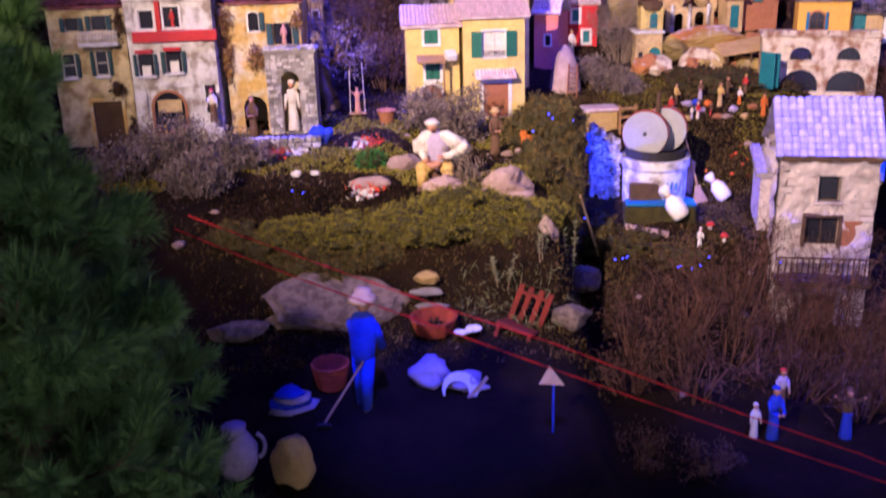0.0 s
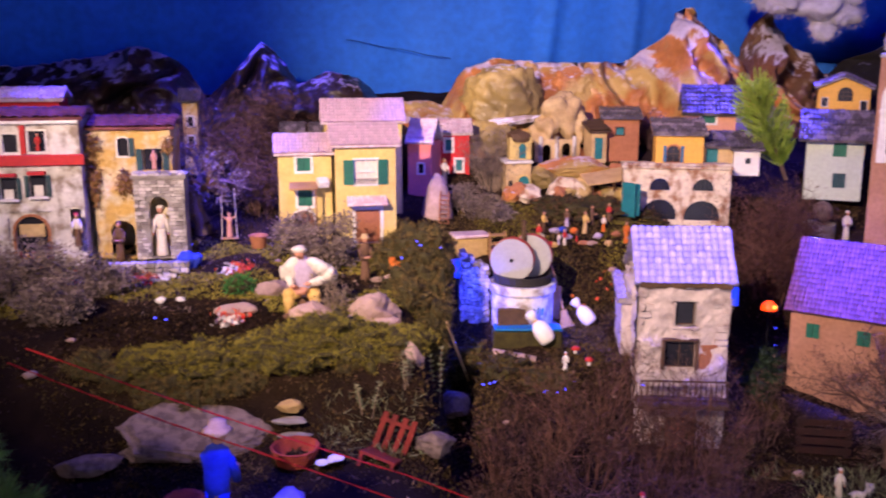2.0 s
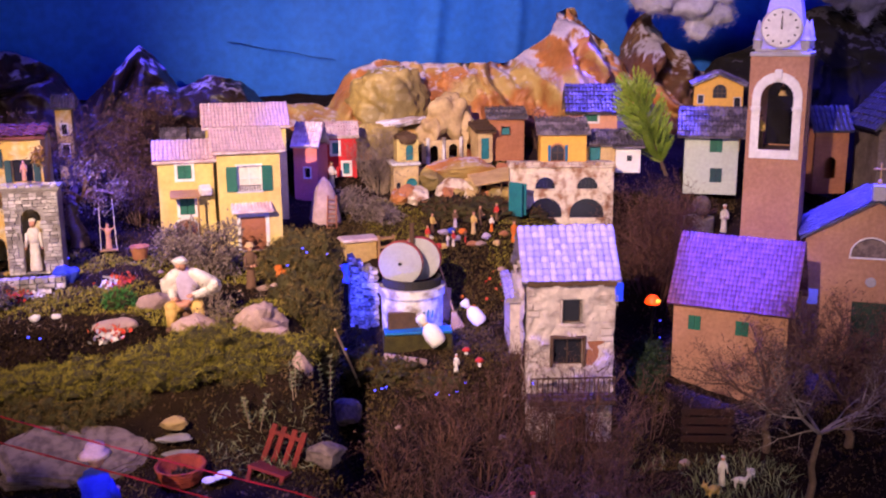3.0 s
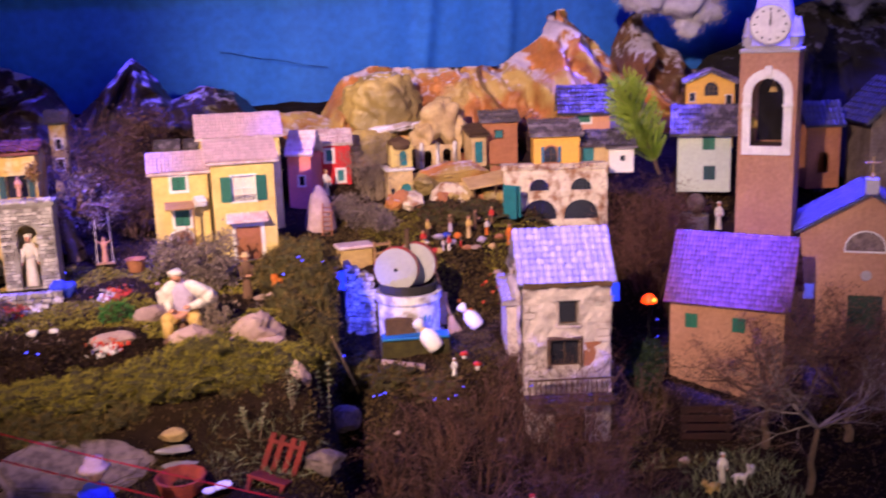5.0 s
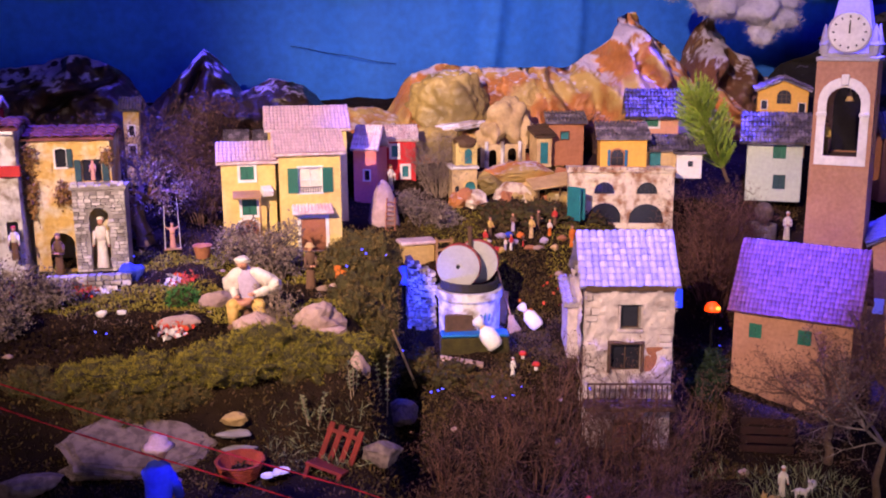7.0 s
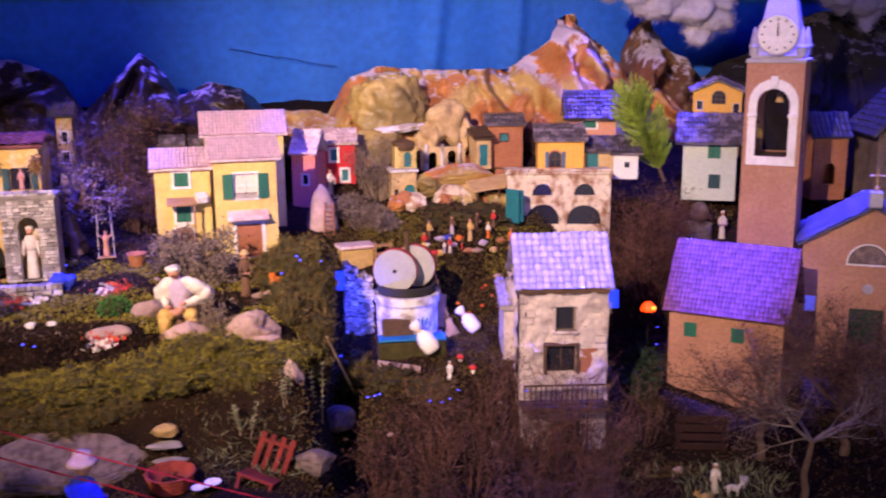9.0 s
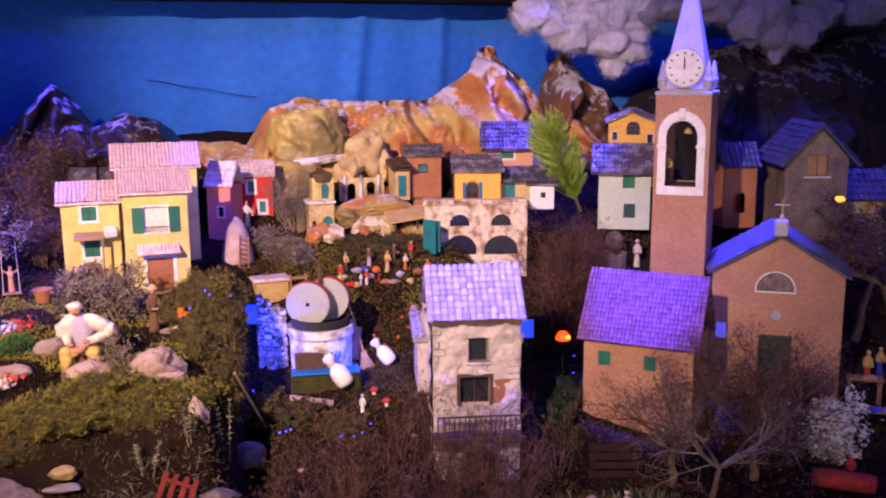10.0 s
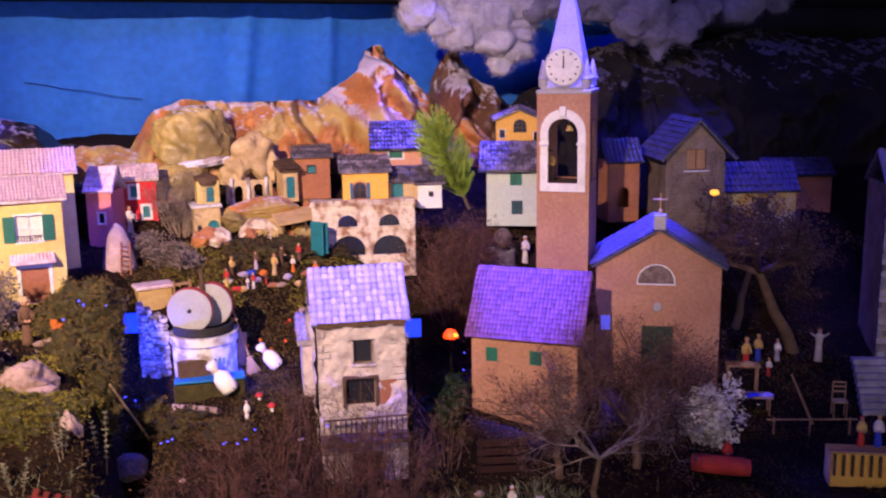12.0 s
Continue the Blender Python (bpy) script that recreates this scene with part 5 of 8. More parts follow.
# ---- the stone house ----
sh = house("stone_house", "tall grey stucco house with rough stone corners and tiled roof", (0.884, 2.12, 0.175), 0.214, 0.470, 0.20, -10, M["stone_wall"], [
    W(0.002, 0.362, 0.044, 0.056, surround=M["stone"], rim=0.004, muntin=(1, 1), sash=M["dark_wood"], sill=M["stone"]),
    W(-0.006, 0.255, 0.072, 0.068, muntin=(2, 1), sash=M["dark_wood"]),
    W(0.008, 0.004, 0.076, 0.122, kind="hole")], "side", M["roof_grey"], rise=0.100, over=0.013, cols=14, rows=9, tiles=True)
stones("rubble", sh, masonry(-0.106, 0.106, 0.0, 0.46, -0.0075, 0.017, 0.030, 0.008, lambda x, z: (abs(x) < 0.076 and random.random() < 0.96) or random.random() < 0.30 or (abs(x) < 0.056 and z < 0.14) or (abs(x) < 0.05 and z > 0.24)), M["stone_wall"], "rough corner stones")
for k in range(14):
    bm = bmesh.new()
    box(bm, (-0.1 + 0.0154 * k, -0.010, 0.463 + random.uniform(-0.003, 0.002)), (0.0152, 0.014, 0.010 + random.uniform(0, 0.006)))
    part("eave_board", bm, M["dark_wood"], sh)
bm = bmesh.new()
for x, z, a, b in ((-0.024, 0.390, 0.005, 0.058), (0.002, 0.357, 0.064, 0.009)):
    box(bm, (x, -0.007, z), (a, 0.014, b), bevel=0.002)
part("window_sill", bm, M["stone_wall"], sh, "plastered jamb and sill")
bm = bmesh.new()
for x, z, a, b in ((-0.046, 0.290, 0.008, 0.078), (0.034, 0.290, 0.008, 0.078), (-0.006, 0.327, 0.088, 0.008)):
    box(bm, (x, -0.009, z), (a, 0.012, b), bevel=0.002)
part("window_frame", bm, M["dark_wood"], sh, "weathered wooden window frame")
bm = bmesh.new()
box(bm, (0.062, -0.006, 0.284), (0.044, 0.003, 0.060), pose(0, 0, 0, 0, 0, 8), 0.0006)
part("shutter", bm, M["brown_door"], sh, "open bare-wood shutter")
bm = bmesh.new()
box(bm, (0.0, -0.030, 0.176), (0.214, 0.062, 0.014), bevel=0.002)
ledge = part("balcony", bm, M["dark_wood"], sh, "weathered wooden balcony floor")
for k in range(17):
    bm = bmesh.new()
    x = -0.100 + 0.0125 * k
    tube(bm, (x, -0.056, 0.182), (x + random.uniform(-0.003, 0.003), -0.056, 0.238), 0.0018, n=5)
    part("baluster", bm, M["dark_wood"], ledge)
for z in (0.239, 0.192):
    bm = bmesh.new()
    box(bm, (0, -0.056, z), (0.206, 0.004, 0.004))
    part("rail", bm, M["dark_wood"], ledge, "thin grey wooden rail")
rough_face(sh, 0.214, 0.466, [(0.002, 0.362, 0.044, 0.056), (-0.006, 0.255, 0.072, 0.068), (0.008, 0.0, 0.076, 0.128)], M["stone_wall"], 0.011, 3.0, step=0.0036)
rough_face(sh, 0.200, 0.466, [], M["stone_wall"], 0.010, 8.0, pose(-0.107, 0.10, 0, 0, 0, -90))
bm = bmesh.new()
box(bm, (-0.010, -0.018, 0.064), (0.056, 0.005, 0.112), pose(0, 0, 0, 0, 0, 28), 0.001)
part("door", bm, M["brown_door"], sh, "brown wooden door standing ajar")
bm = bmesh.new()
for k in range(4):
    box(bm, (0.092, -0.003, 0.405 + 0.007 * k), (0.046, 0.004, 0.003))
part("plaque", bm, M["stone"], sh, "small slatted stone vent")
bm = bmesh.new()
ball(bm, (-0.112, 0.10, 0.43), (0.016, 0.08, 0.030), 2, 0.25, 4)
part("buttress", bm, M["stone_wall"], sh)
an = house("stone_annex", "grey stucco lean-to with stone slab roof beside the stone house", (0.768, 2.19, 0.26), 0.030, 0.318, 0.12, -10, M["stone_wall"], [], "lean", M["roof_grey"], rise=0.03, over=0.012, cols=4, rows=6)

# ---- the church ----
ch = house("church", "salmon church front with green door and lunette under a blue-lit roof", (1.845, 2.30, 0.24), 0.360, 0.412, 0.24, -31, M["salmon"], [
    W(-0.006, 0.358, 0.104, 0.056, arch=1, rise=0.050, pane=M["slab"], surround=M["white"], rim=0.004),
    W(0.002, 0.034, 0.092, 0.195, kind="door", mat=M["door_green"], label="blackish green double door")], "front", M["roof_blue_shade"], rise=0.108, over=0.016, cols=16, rows=10, category="church")
# A glowing plate stands for the patch of blue light on the front.
bm = bmesh.new()
box(bm, (-0.150, -0.002, 0.236), (0.028, 0.004, 0.044), bevel=0.001)
part("panel", bm, M["patch_blue"], ch, "small glowing plate for a patch of lilac-blue light")
bm = bmesh.new()
box(bm, (0, -0.004, 0.545), (0.036, 0.036, 0.045), bevel=0.003)
ped = part("pedestal", bm, M["tower_grey"], ch)
bm = bmesh.new()
ball(bm, (0, -0.004, 0.575), (0.008, 0.008, 0.010), 1)
tube(bm, (0, -0.004, 0.578), (0, -0.004, 0.628), 0.0024, n=6)
tube(bm, (-0.020, -0.004, 0.610), (0.020, -0.004, 0.610), 0.0024, n=6)
part("cross", bm, M["straw"], ped, "thin metal cross")
bm = bmesh.new()
lathe(bm, [(0.001, -0.003), (0.013, -0.003), (0.015, 0), (0.013, 0.003)], 12)
bmesh.ops.transform(bm, matrix=pose(0, -0.002, 0.288, 90), verts=bm.verts)
part("medallion", bm, M["tower_grey"], ch, "small round grey relief")

nv = house("church_nave", "salmon side chapel with green shutters and a violet tiled roof", (1.378, 2.24, 0.24), 0.300, 0.275, 0.22, -41, M["salmon"], [
    W(-0.092, 0.190, 0.034, 0.040, shut=("closed", M["green"])), W(0.034, 0.190, 0.034, 0.040, shut=("closed", M["green"]))], "side", M["roof_nave"], rise=0.152, over=0.016, cols=30, rows=15, tiles=True, category="church", group="")

# ---- the bell tower ----
tw = thing("bell_tower", pose(1.611, 2.46, 0.28, 0, 0, -38), "salmon bell tower with white arched belfry and grey clock spire", "tower")
w, d, top = 0.156, 0.156, 0.872
belfry = dict(x=0, z=0.612, w=0.088, h=0.190, arch=1)
for y0, name in ((0, "wall"), (d - 0.01, "wall")):
    bm = bmesh.new()
    sheet(bm, rect(0, 0, w, top), [opening(belfry)], y0, 0.010)
    part(name, bm, M["salmon"], tw)
for x in (-w / 2 + 0.005, w / 2 - 0.005):
    bm = bmesh.new()
    sheet(bm, rect(0, 0, d - 0.0206, top), [arch(0, 0.612, 0.085, 0.185)], -0.005, 0.010)
    bmesh.ops.transform(bm, matrix=pose(x, d / 2, 0, 0, 0, 90), verts=bm.verts)
    part("wall", bm, M["salmon"], tw)
bm = bmesh.new()
out = arch(0, 0.587, 0.134, 0.242)
sheet(bm, out, [opening(belfry)], -0.006, 0.008)
part("belfry_surround", bm, M["white"], tw, "broad white arched surround")
bm = bmesh.new()
box(bm, (0, -0.007, 0.822), (0.020, 0.012, 0.030), bevel=0.002)
part("keystone", bm, M["white"], tw)
for sx in (-1, 1):
    bm = bmesh.new()
    box(bm, (sx * 0.055, -0.0075, 0.728), (0.028, 0.008, 0.010), bevel=0.001)
    part("impost", bm, M["white"], tw)
bm = bmesh.new()
box(bm, (0, d / 2, 0.604), (w - 0.022, d - 0.022, 0.010))
part("belfry_floor", bm, M["dark_wood"], tw)
bm = bmesh.new()
box(bm, (0, d / 2, top + 0.006), (w + 0.006, d + 0.006, 0.012), bevel=0.002)
box(bm, (0, d / 2, top + 0.016), (w - 0.016, d - 0.016, 0.010), bevel=0.002)
part("cornice", bm, M["tower_grey"], tw)
bm = bmesh.new()
got = bmesh.ops.create_cone(bm, cap_ends=True, segments=4, radius1=0.092, radius2=0.006, depth=0.33, matrix=pose(0, d / 2, top + 0.020 + 0.165, 0, 0, 45))
spire = part("spire", bm, M["tower_grey"], tw, "tapering grey cement spire")
for sx in (-1, 1):
    for yy in (0.018, d - 0.018):
        bm = bmesh.new()
        lathe(bm, [(0.013, 0), (0.013, 0.022), (0.016, 0.024), (0.012, 0.032), (0.009, 0.050), (0.004, 0.072), (0.001, 0.080)], 8, (sx * 0.064, yy, top + 0.020))
        part("pinnacle", bm, M["tower_grey"], spire)
bm = bmesh.new()
lathe(bm, [(0.001, 0), (0.054, 0), (0.057, 0.004), (0.057, 0.016), (0.001, 0.016)], 32)
bmesh.ops.transform(bm, matrix=pose(0, 0.012, top + 0.078, 90, 0, 0), verts=bm.verts)
clock = part("clock", bm, M["tower_grey"], tw)
bm = bmesh.new()
lathe(bm, [(0.001, 0), (0.050, 0), (0.052, 0.002), (0.001, 0.002)], 32)
bmesh.ops.transform(bm, matrix=pose(0, -0.005, top + 0.078, 90, 0, 0), verts=bm.verts)
part("dial", bm, M["white"], clock, "white clock face")
for k in range(12):
    bm = bmesh.new()
    a = math.pi / 6 * k
    box(bm, (0.041 * math.sin(a), -0.0078, top + 0.078 + 0.041 * math.cos(a)), (0.0042, 0.001, 0.0062), pose(0, 0, 0, 0, math.degrees(a), 0))
    part("hour_mark", bm, M["iron"], clock)
for ln, wd in ((0.036, 0.0030), (0.024, 0.0042)):
    bm = bmesh.new()
    box(bm, (0, -0.0084, top + 0.078 + ln / 2 - 0.004), (wd, 0.001, ln))
    part("clock_hand", bm, M["iron"], clock)
bm = bmesh.new()
lathe(bm, [(0.001, 0.026), (0.005, 0.025), (0.007, 0.020), (0.008, 0.010), (0.012, 0.001), (0.012, 0.0), (0.010, 0.001), (0.001, 0.014)], 16, (0.006, d / 2, 0.760))
tube(bm, (0.006, d / 2, 0.785), (0.006, d / 2, 0.868), 0.0012, n=6)
part("bell", bm, M["straw"], tw, "small bronze bell")

# ---- the far right ----
bn = house("barn", "grey stone barn with a blue-lit gable roof", (2.222, 2.66, 0.66), 0.205, 0.275, 0.20, -14, M["barn_stone"], [
    W(0.0, 0.216, 0.070, 0.070, pane=M["light_wood"], muntin=(2, 1), sash=M["dark_wood"], sill=M["white"])], "front", M["roof_blue_shade"], rise=0.105, over=0.03, cols=10, rows=8, category="barn")
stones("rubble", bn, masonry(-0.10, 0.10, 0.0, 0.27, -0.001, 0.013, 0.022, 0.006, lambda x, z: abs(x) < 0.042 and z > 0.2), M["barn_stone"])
house("shed", "small dark shed with a blue-lit roof", (2.005, 2.76, 0.70), 0.11, 0.21, 0.10, -10, M["terracotta"], [W(0, 0.05, 0.04, 0.07, arch=1, kind="hole")], "side", M["roof_blue_shade"], rise=0.06, cols=8, rows=4, tiles=True)
house("long_house", "low dark house with a violet roof in shade", (2.52, 2.72, 0.55), 0.30, 0.23, 0.16, -18, M["ochre"], [], "side", M["roof_blue_shade"], rise=0.085, cols=18, rows=5)
house("far_house", "dark distant house with a violet roof", (2.84, 2.86, 0.55), 0.24, 0.25, 0.16, -22, M["terracotta"], [], "side", M["roof_blue_shade"], rise=0.05, cols=14, rows=4)
rt = house("stone_keep", "pale rough stone house with violet roof and steps", (2.80, 2.16, 0.24), 0.34, 0.60, 0.25, -30, M["cream"], [
    W(-0.10, 0.42, 0.05, 0.08), W(-0.09, 0.12, 0.06, 0.11, arch=1, kind="door", mat=M["dark_wood"])], "side", M["roof_grey"], rise=0.10, cols=16, rows=7)
stones("rubble", rt, masonry(-0.18, 0.18, 0.0, 0.58, -0.001, 0.020, 0.034, 0.010, lambda x, z: (abs(x + 0.1) < 0.035 and 0.40 < z < 0.52) or (abs(x + 0.09) < 0.04 and 0.1 < z < 0.26)), M["rubble"])


# blue bulbs of the light string
LEDS = [
    (0.413, 2.085, 0.422),
    (0.53, 2.036, 0.415),
    (0.608, 2.067, 0.425),
    (0.488, 2.12, 0.443),
    (0.339, 2.338, 0.453),
    (0.32, 2.348, 0.504),
    (-0.329, 2.054, 0.615),
    (-0.302, 2.033, 0.616),
    (-0.322, 1.752, 0.461),
    (-0.28, 1.74, 0.457),
    (-0.32, 2.582, 0.662),
    (1.165, 2.396, 0.319),
    (0.4, 2.107, 0.411),
    (0.362, 2.334, 0.441),
    (1.88, 2.383, 0.311),
    (2.003, 2.292, 0.287),
    (1.296, 2.479, 0.352),
    (1.323, 2.537, 0.384),
    (1.268, 2.414, 0.324),
    (0.537, 2.043, 0.416),
    (0.561, 2.033, 0.412),
    (0.396, 2.32, 0.446),
    (0.423, 2.083, 0.426),
    (0.79, 2.116, 0.389),
    (0.581, 2.039, 0.417),
    (0.217, 2.2, 0.7),
    (0.242, 2.2, 0.718),
    (0.262, 2.2, 0.729),
    (0.284, 2.2, 0.708),
    (0.309, 2.2, 0.723),
    (0.253, 2.2, 0.739),
    (0.268, 2.2, 0.698),
]
CORD_A = ((-0.335, 1.15, 0.828), (-0.049, 1.15, 0.700), (0.606, 1.15, 0.427), (0.75, 1.15, 0.365))
CORD_B = ((-0.335, 1.22, 0.823), (0.154, 1.22, 0.620), (0.60, 1.22, 0.430), (0.75, 1.22, 0.37))


# ---- moss, bushes and trees ----
def on(x, y, up=0.0):
    return (x, y, gz(x, y) + up)


def cover(name, label, n, place, material, length, width, wild, seed, category):
    """Small leaves strewn over a stretch of the ground."""
    rng = np.random.default_rng(seed)
    pts = np.array([p for p in (place(rng) for _ in range(n)) if p is not None])
    at = np.array([(x, y, gz(x, y) - 0.001) for x, y in pts])
    ob = raw(name, *blades(rng, at, np.tile([0, 0, 0.7], (len(at), 1)), length, width, wild), material, kind="stuff")
    return tagged(ob, label, category)


def patch(x0, x1, y0, y1, freq=6.0, least=-1.0, off=0.0):
    def place(rng):
        x, y = rng.uniform(x0, x1), rng.uniform(y0, y1)
        return (x, y) if noise.noise(Vector((x * freq + off, y * freq, off))) > least else None
    return place


cover("leaf_litter", "dry brown leaf litter strewn over the ground", 70000, patch(-1.3, 2.9, 1.6, 3.1, 7, -0.25, 2), M["grass_dry"], 0.009, 0.004, 0.9, 1, "leaf litter")
cover("moss_cover", "short olive moss on the terrace", 42000, patch(-1.0, 0.28, 2.09, 2.62, 5, -0.05, 5), M["moss"], 0.009, 0.004, 0.8, 2, "moss")
cover("moss_cover", "dark moss on the mill meadow", 55000, patch(0.30, 1.20, 1.95, 2.95, 5, -0.12, 9), M["moss_dark"], 0.010, 0.004, 0.8, 3, "moss")
cover("moss_cover", "dark moss in the lower village", 26000, patch(1.55, 2.7, 1.55, 2.9, 5, 0.0, 12), M["moss_dark"], 0.012, 0.004, 0.8, 4, "moss")
cover("moss_cover", "dark moss and litter on the slope below the bank", 11000, patch(-0.85, 0.30, 1.58, 1.92, 6, -0.15, 21), M["moss_dark"], 0.010, 0.004, 0.8, 8, "moss")
cover("dry_tufts", "short dry stalks and bits of heather on the terrace", 2600, patch(-0.95, 0.30, 2.08, 2.66, 8, 0.0, 31), M["twig_grey"], 0.018, 0.0016, 0.8, 11, "stalks")
cover("dry_tufts", "short dry stalks and dead leaves on the mill meadow", 2600, patch(0.34, 1.30, 2.0, 2.80, 8, 0.0, 35), M["grass_dry"], 0.018, 0.0018, 0.8, 12, "stalks")
cover("moss_cover", "brown-green moss round the village square", 24000, patch(0.40, 1.10, 2.40, 2.95, 6, -0.05, 41), M["moss"], 0.008, 0.0035, 0.8, 13, "moss")
cover("grass", "thin pale grass blades by the pond bank", 900, patch(0.85, 1.35, 1.72, 1.98, 5, -0.3, 14), M["herb"], 0.040, 0.0022, 0.35, 6, "grass")


def moss_mound(name, label, humps, material, dense, seed, leaf=(0.011, 0.005), core=None, category="moss", group="moss cushions"):
    """A cushion of moss: uneven humps, grown over with small leaves."""
    rng = np.random.default_rng(seed)
    c = Vector(humps[0][:3])
    ob = thing(name, Matrix.Translation(c), label, category, group)
    bm = bmesh.new()
    at, way = [], []
    spans = []
    for x, y, z, rx, ry, rz in humps:
        ball(bm, (x - c.x, y - c.y, z - c.z), (rx, ry, rz), 4, 0.75, rng.uniform(0, 50), freq=6.5)
        spans.append((len(bm.verts), int(dense * (rx * ry + rx * rz + ry * rz))))
    bm.normal_update()
    co, no = np.array([v.co for v in bm.verts]), np.array([v.normal for v in bm.verts])
    k0 = 0
    for k1, n in spans:
        skin = k0 + np.flatnonzero(no[k0:k1, 2] > -0.55)
        pick = rng.choice(skin, n)
        at.append(co[pick] + rng.normal(0, 0.0022, (n, 3)))
        way.append(no[pick])
        k0 = k1
    part("cushion", bm, core or M["moss_core"], ob, smooth=True, kind="stuff")
    raw("foliage", *blades(rng, np.concatenate(at) - np.concatenate(way) * 0.001, np.concatenate(way) + [0, 0, 0.25], *leaf, 0.55), material, ob, kind="stuff")
    return ob


rng = np.random.default_rng(77)
bank = []
for k in range(12):
    x = -0.33 + 0.048 * k + rng.uniform(-0.01, 0.01)
    y = 1.895 + 0.012 * math.sin(k * 1.7) + 0.06 * soft(0.0, 0.2, x)
    bank.append((x, y, 0.566 + 0.006 * math.sin(k * 2.2) + 0.016 * soft(-0.1, 0.2, x), rng.uniform(0.045, 0.07), rng.uniform(0.038, 0.05), rng.uniform(0.022, 0.036)))
fringe = []
for x, y, z in ((-0.31, 1.865, 0.525), (-0.25, 1.858, 0.520), (-0.185, 1.855, 0.512), (-0.13, 1.86, 0.528), (-0.22, 1.835, 0.49), (0.085, 1.885, 0.53), (0.135, 1.895, 0.52), (0.17, 1.905, 0.545), (0.115, 1.872, 0.488),  (-0.37, 1.87, 0.53), (-0.30, 1.84, 0.49), (-0.43, 1.89, 0.555), (0.15, 1.875, 0.475)):
    fringe.append((x, y, z, rng.uniform(0.030, 0.046), 0.026, rng.uniform(0.026, 0.040)))
bank += [(0.05, 1.935, 0.597, 0.065, 0.050, 0.042), (0.112, 1.925, 0.552, 0.050, 0.042, 0.046), (-0.01, 1.95, 0.598, 0.050, 0.045, 0.032), (0.125, 1.90, 0.545, 0.045, 0.035, 0.050), (-0.20, 1.90, 0.560, 0.050, 0.040, 0.036), (-0.09, 1.915, 0.575, 0.055, 0.040, 0.034)]
moss_mound("moss_bank", "bank of olive-green moss along the terrace edge", bank, M["moss"], 1100000, 8, (0.0068, 0.0014))
# The lower humps take browner moss in place of shade on the front.
moss_mound("moss_fringe", "moss hanging over the bank, browned for its less lit front", fringe, M["moss_brown"], 1000000, 15, (0.008, 0.0015))
moss_mound("moss_bush", "tall dark moss-covered mound beside the gully", [(0.25, 2.20, 0.61, 0.055, 0.06, 0.08), (0.255, 2.26, 0.70, 0.07, 0.06, 0.055), (0.285, 2.22, 0.655, 0.05, 0.05, 0.06), (0.24, 2.13, 0.56, 0.05, 0.045, 0.06), (0.275, 2.15, 0.50, 0.04, 0.04, 0.07), (0.21, 2.28, 0.68, 0.05, 0.05, 0.045), (0.30, 2.30, 0.70, 0.045, 0.05, 0.045), (0.30, 2.24, 0.69, 0.03, 0.045, 0.055), (0.295, 2.18, 0.60, 0.03, 0.04, 0.07), (0.235, 2.12, 0.625, 0.030, 0.03, 0.035), (0.29, 2.12, 0.57, 0.032, 0.03, 0.04)], M["moss_brown"], 420000, 9, (0.010, 0.0022))
moss_mound("moss_bush", "mossy hump by the log", [(0.46, 2.16, 0.425, 0.06, 0.05, 0.03), (0.55, 2.10, 0.405, 0.06, 0.05, 0.03), (0.40, 2.25, 0.42, 0.05, 0.05, 0.04)], M["moss_dark"], 200000, 10)
moss_mound("green_tuft", "small tuft of bright green grass", [(-0.163, 2.235, 0.63, 0.026, 0.02, 0.022)], M["grass_green"], 400000, 12, (0.016, 0.003), category="grass")
moss_mound("hedge", "green bush, darkened in colour for the shade by the church", [(1.16, 2.30, 0.31, 0.05, 0.05, 0.05), (1.20, 2.34, 0.34, 0.04, 0.04, 0.05)], M["hedge"], 300000, 13, (0.012, 0.004), M["hedge"], category="bush")
moss_mound("hillside", "slope of grey-green moss below the grotto", [(0.86, 2.84, 0.68, 0.14, 0.09, 0.035), (0.76, 2.88, 0.69, 0.08, 0.08, 0.03), (0.97, 2.80, 0.665, 0.08, 0.07, 0.03)], M["grass_dry"], 90000, 14)

G1 = "dry bushes"
shrub("heather", "grey-beige dry heather before the old houses", on(-0.60, 2.22), (0.13, 0.06, 0.13), 21, M["twig_grey"], M["twig_grey"], 26, 3, (0.008, 0.004), 6, group=G1)
shrub("heather", "grey-beige dry heather before the old houses", on(-0.74, 2.20), (0.10, 0.06, 0.10), 22, M["twig_grey"], M["twig_grey"], 20, 3, (0.008, 0.004), 6, group=G1)
shrub("heather", "grey-beige dry heather before the old houses", on(-0.47, 2.24), (0.07, 0.05, 0.085), 23, M["twig_grey"], M["twig_grey"], 16, 3, (0.008, 0.004), 6, group=G1)
shrub("heather", "grey-beige dry heather on the terrace", on(-0.53, 2.08), (0.09, 0.06, 0.10), 24, M["twig_grey"], M["twig_grey"], 16, 3, (0.008, 0.004), 5, group=G1)
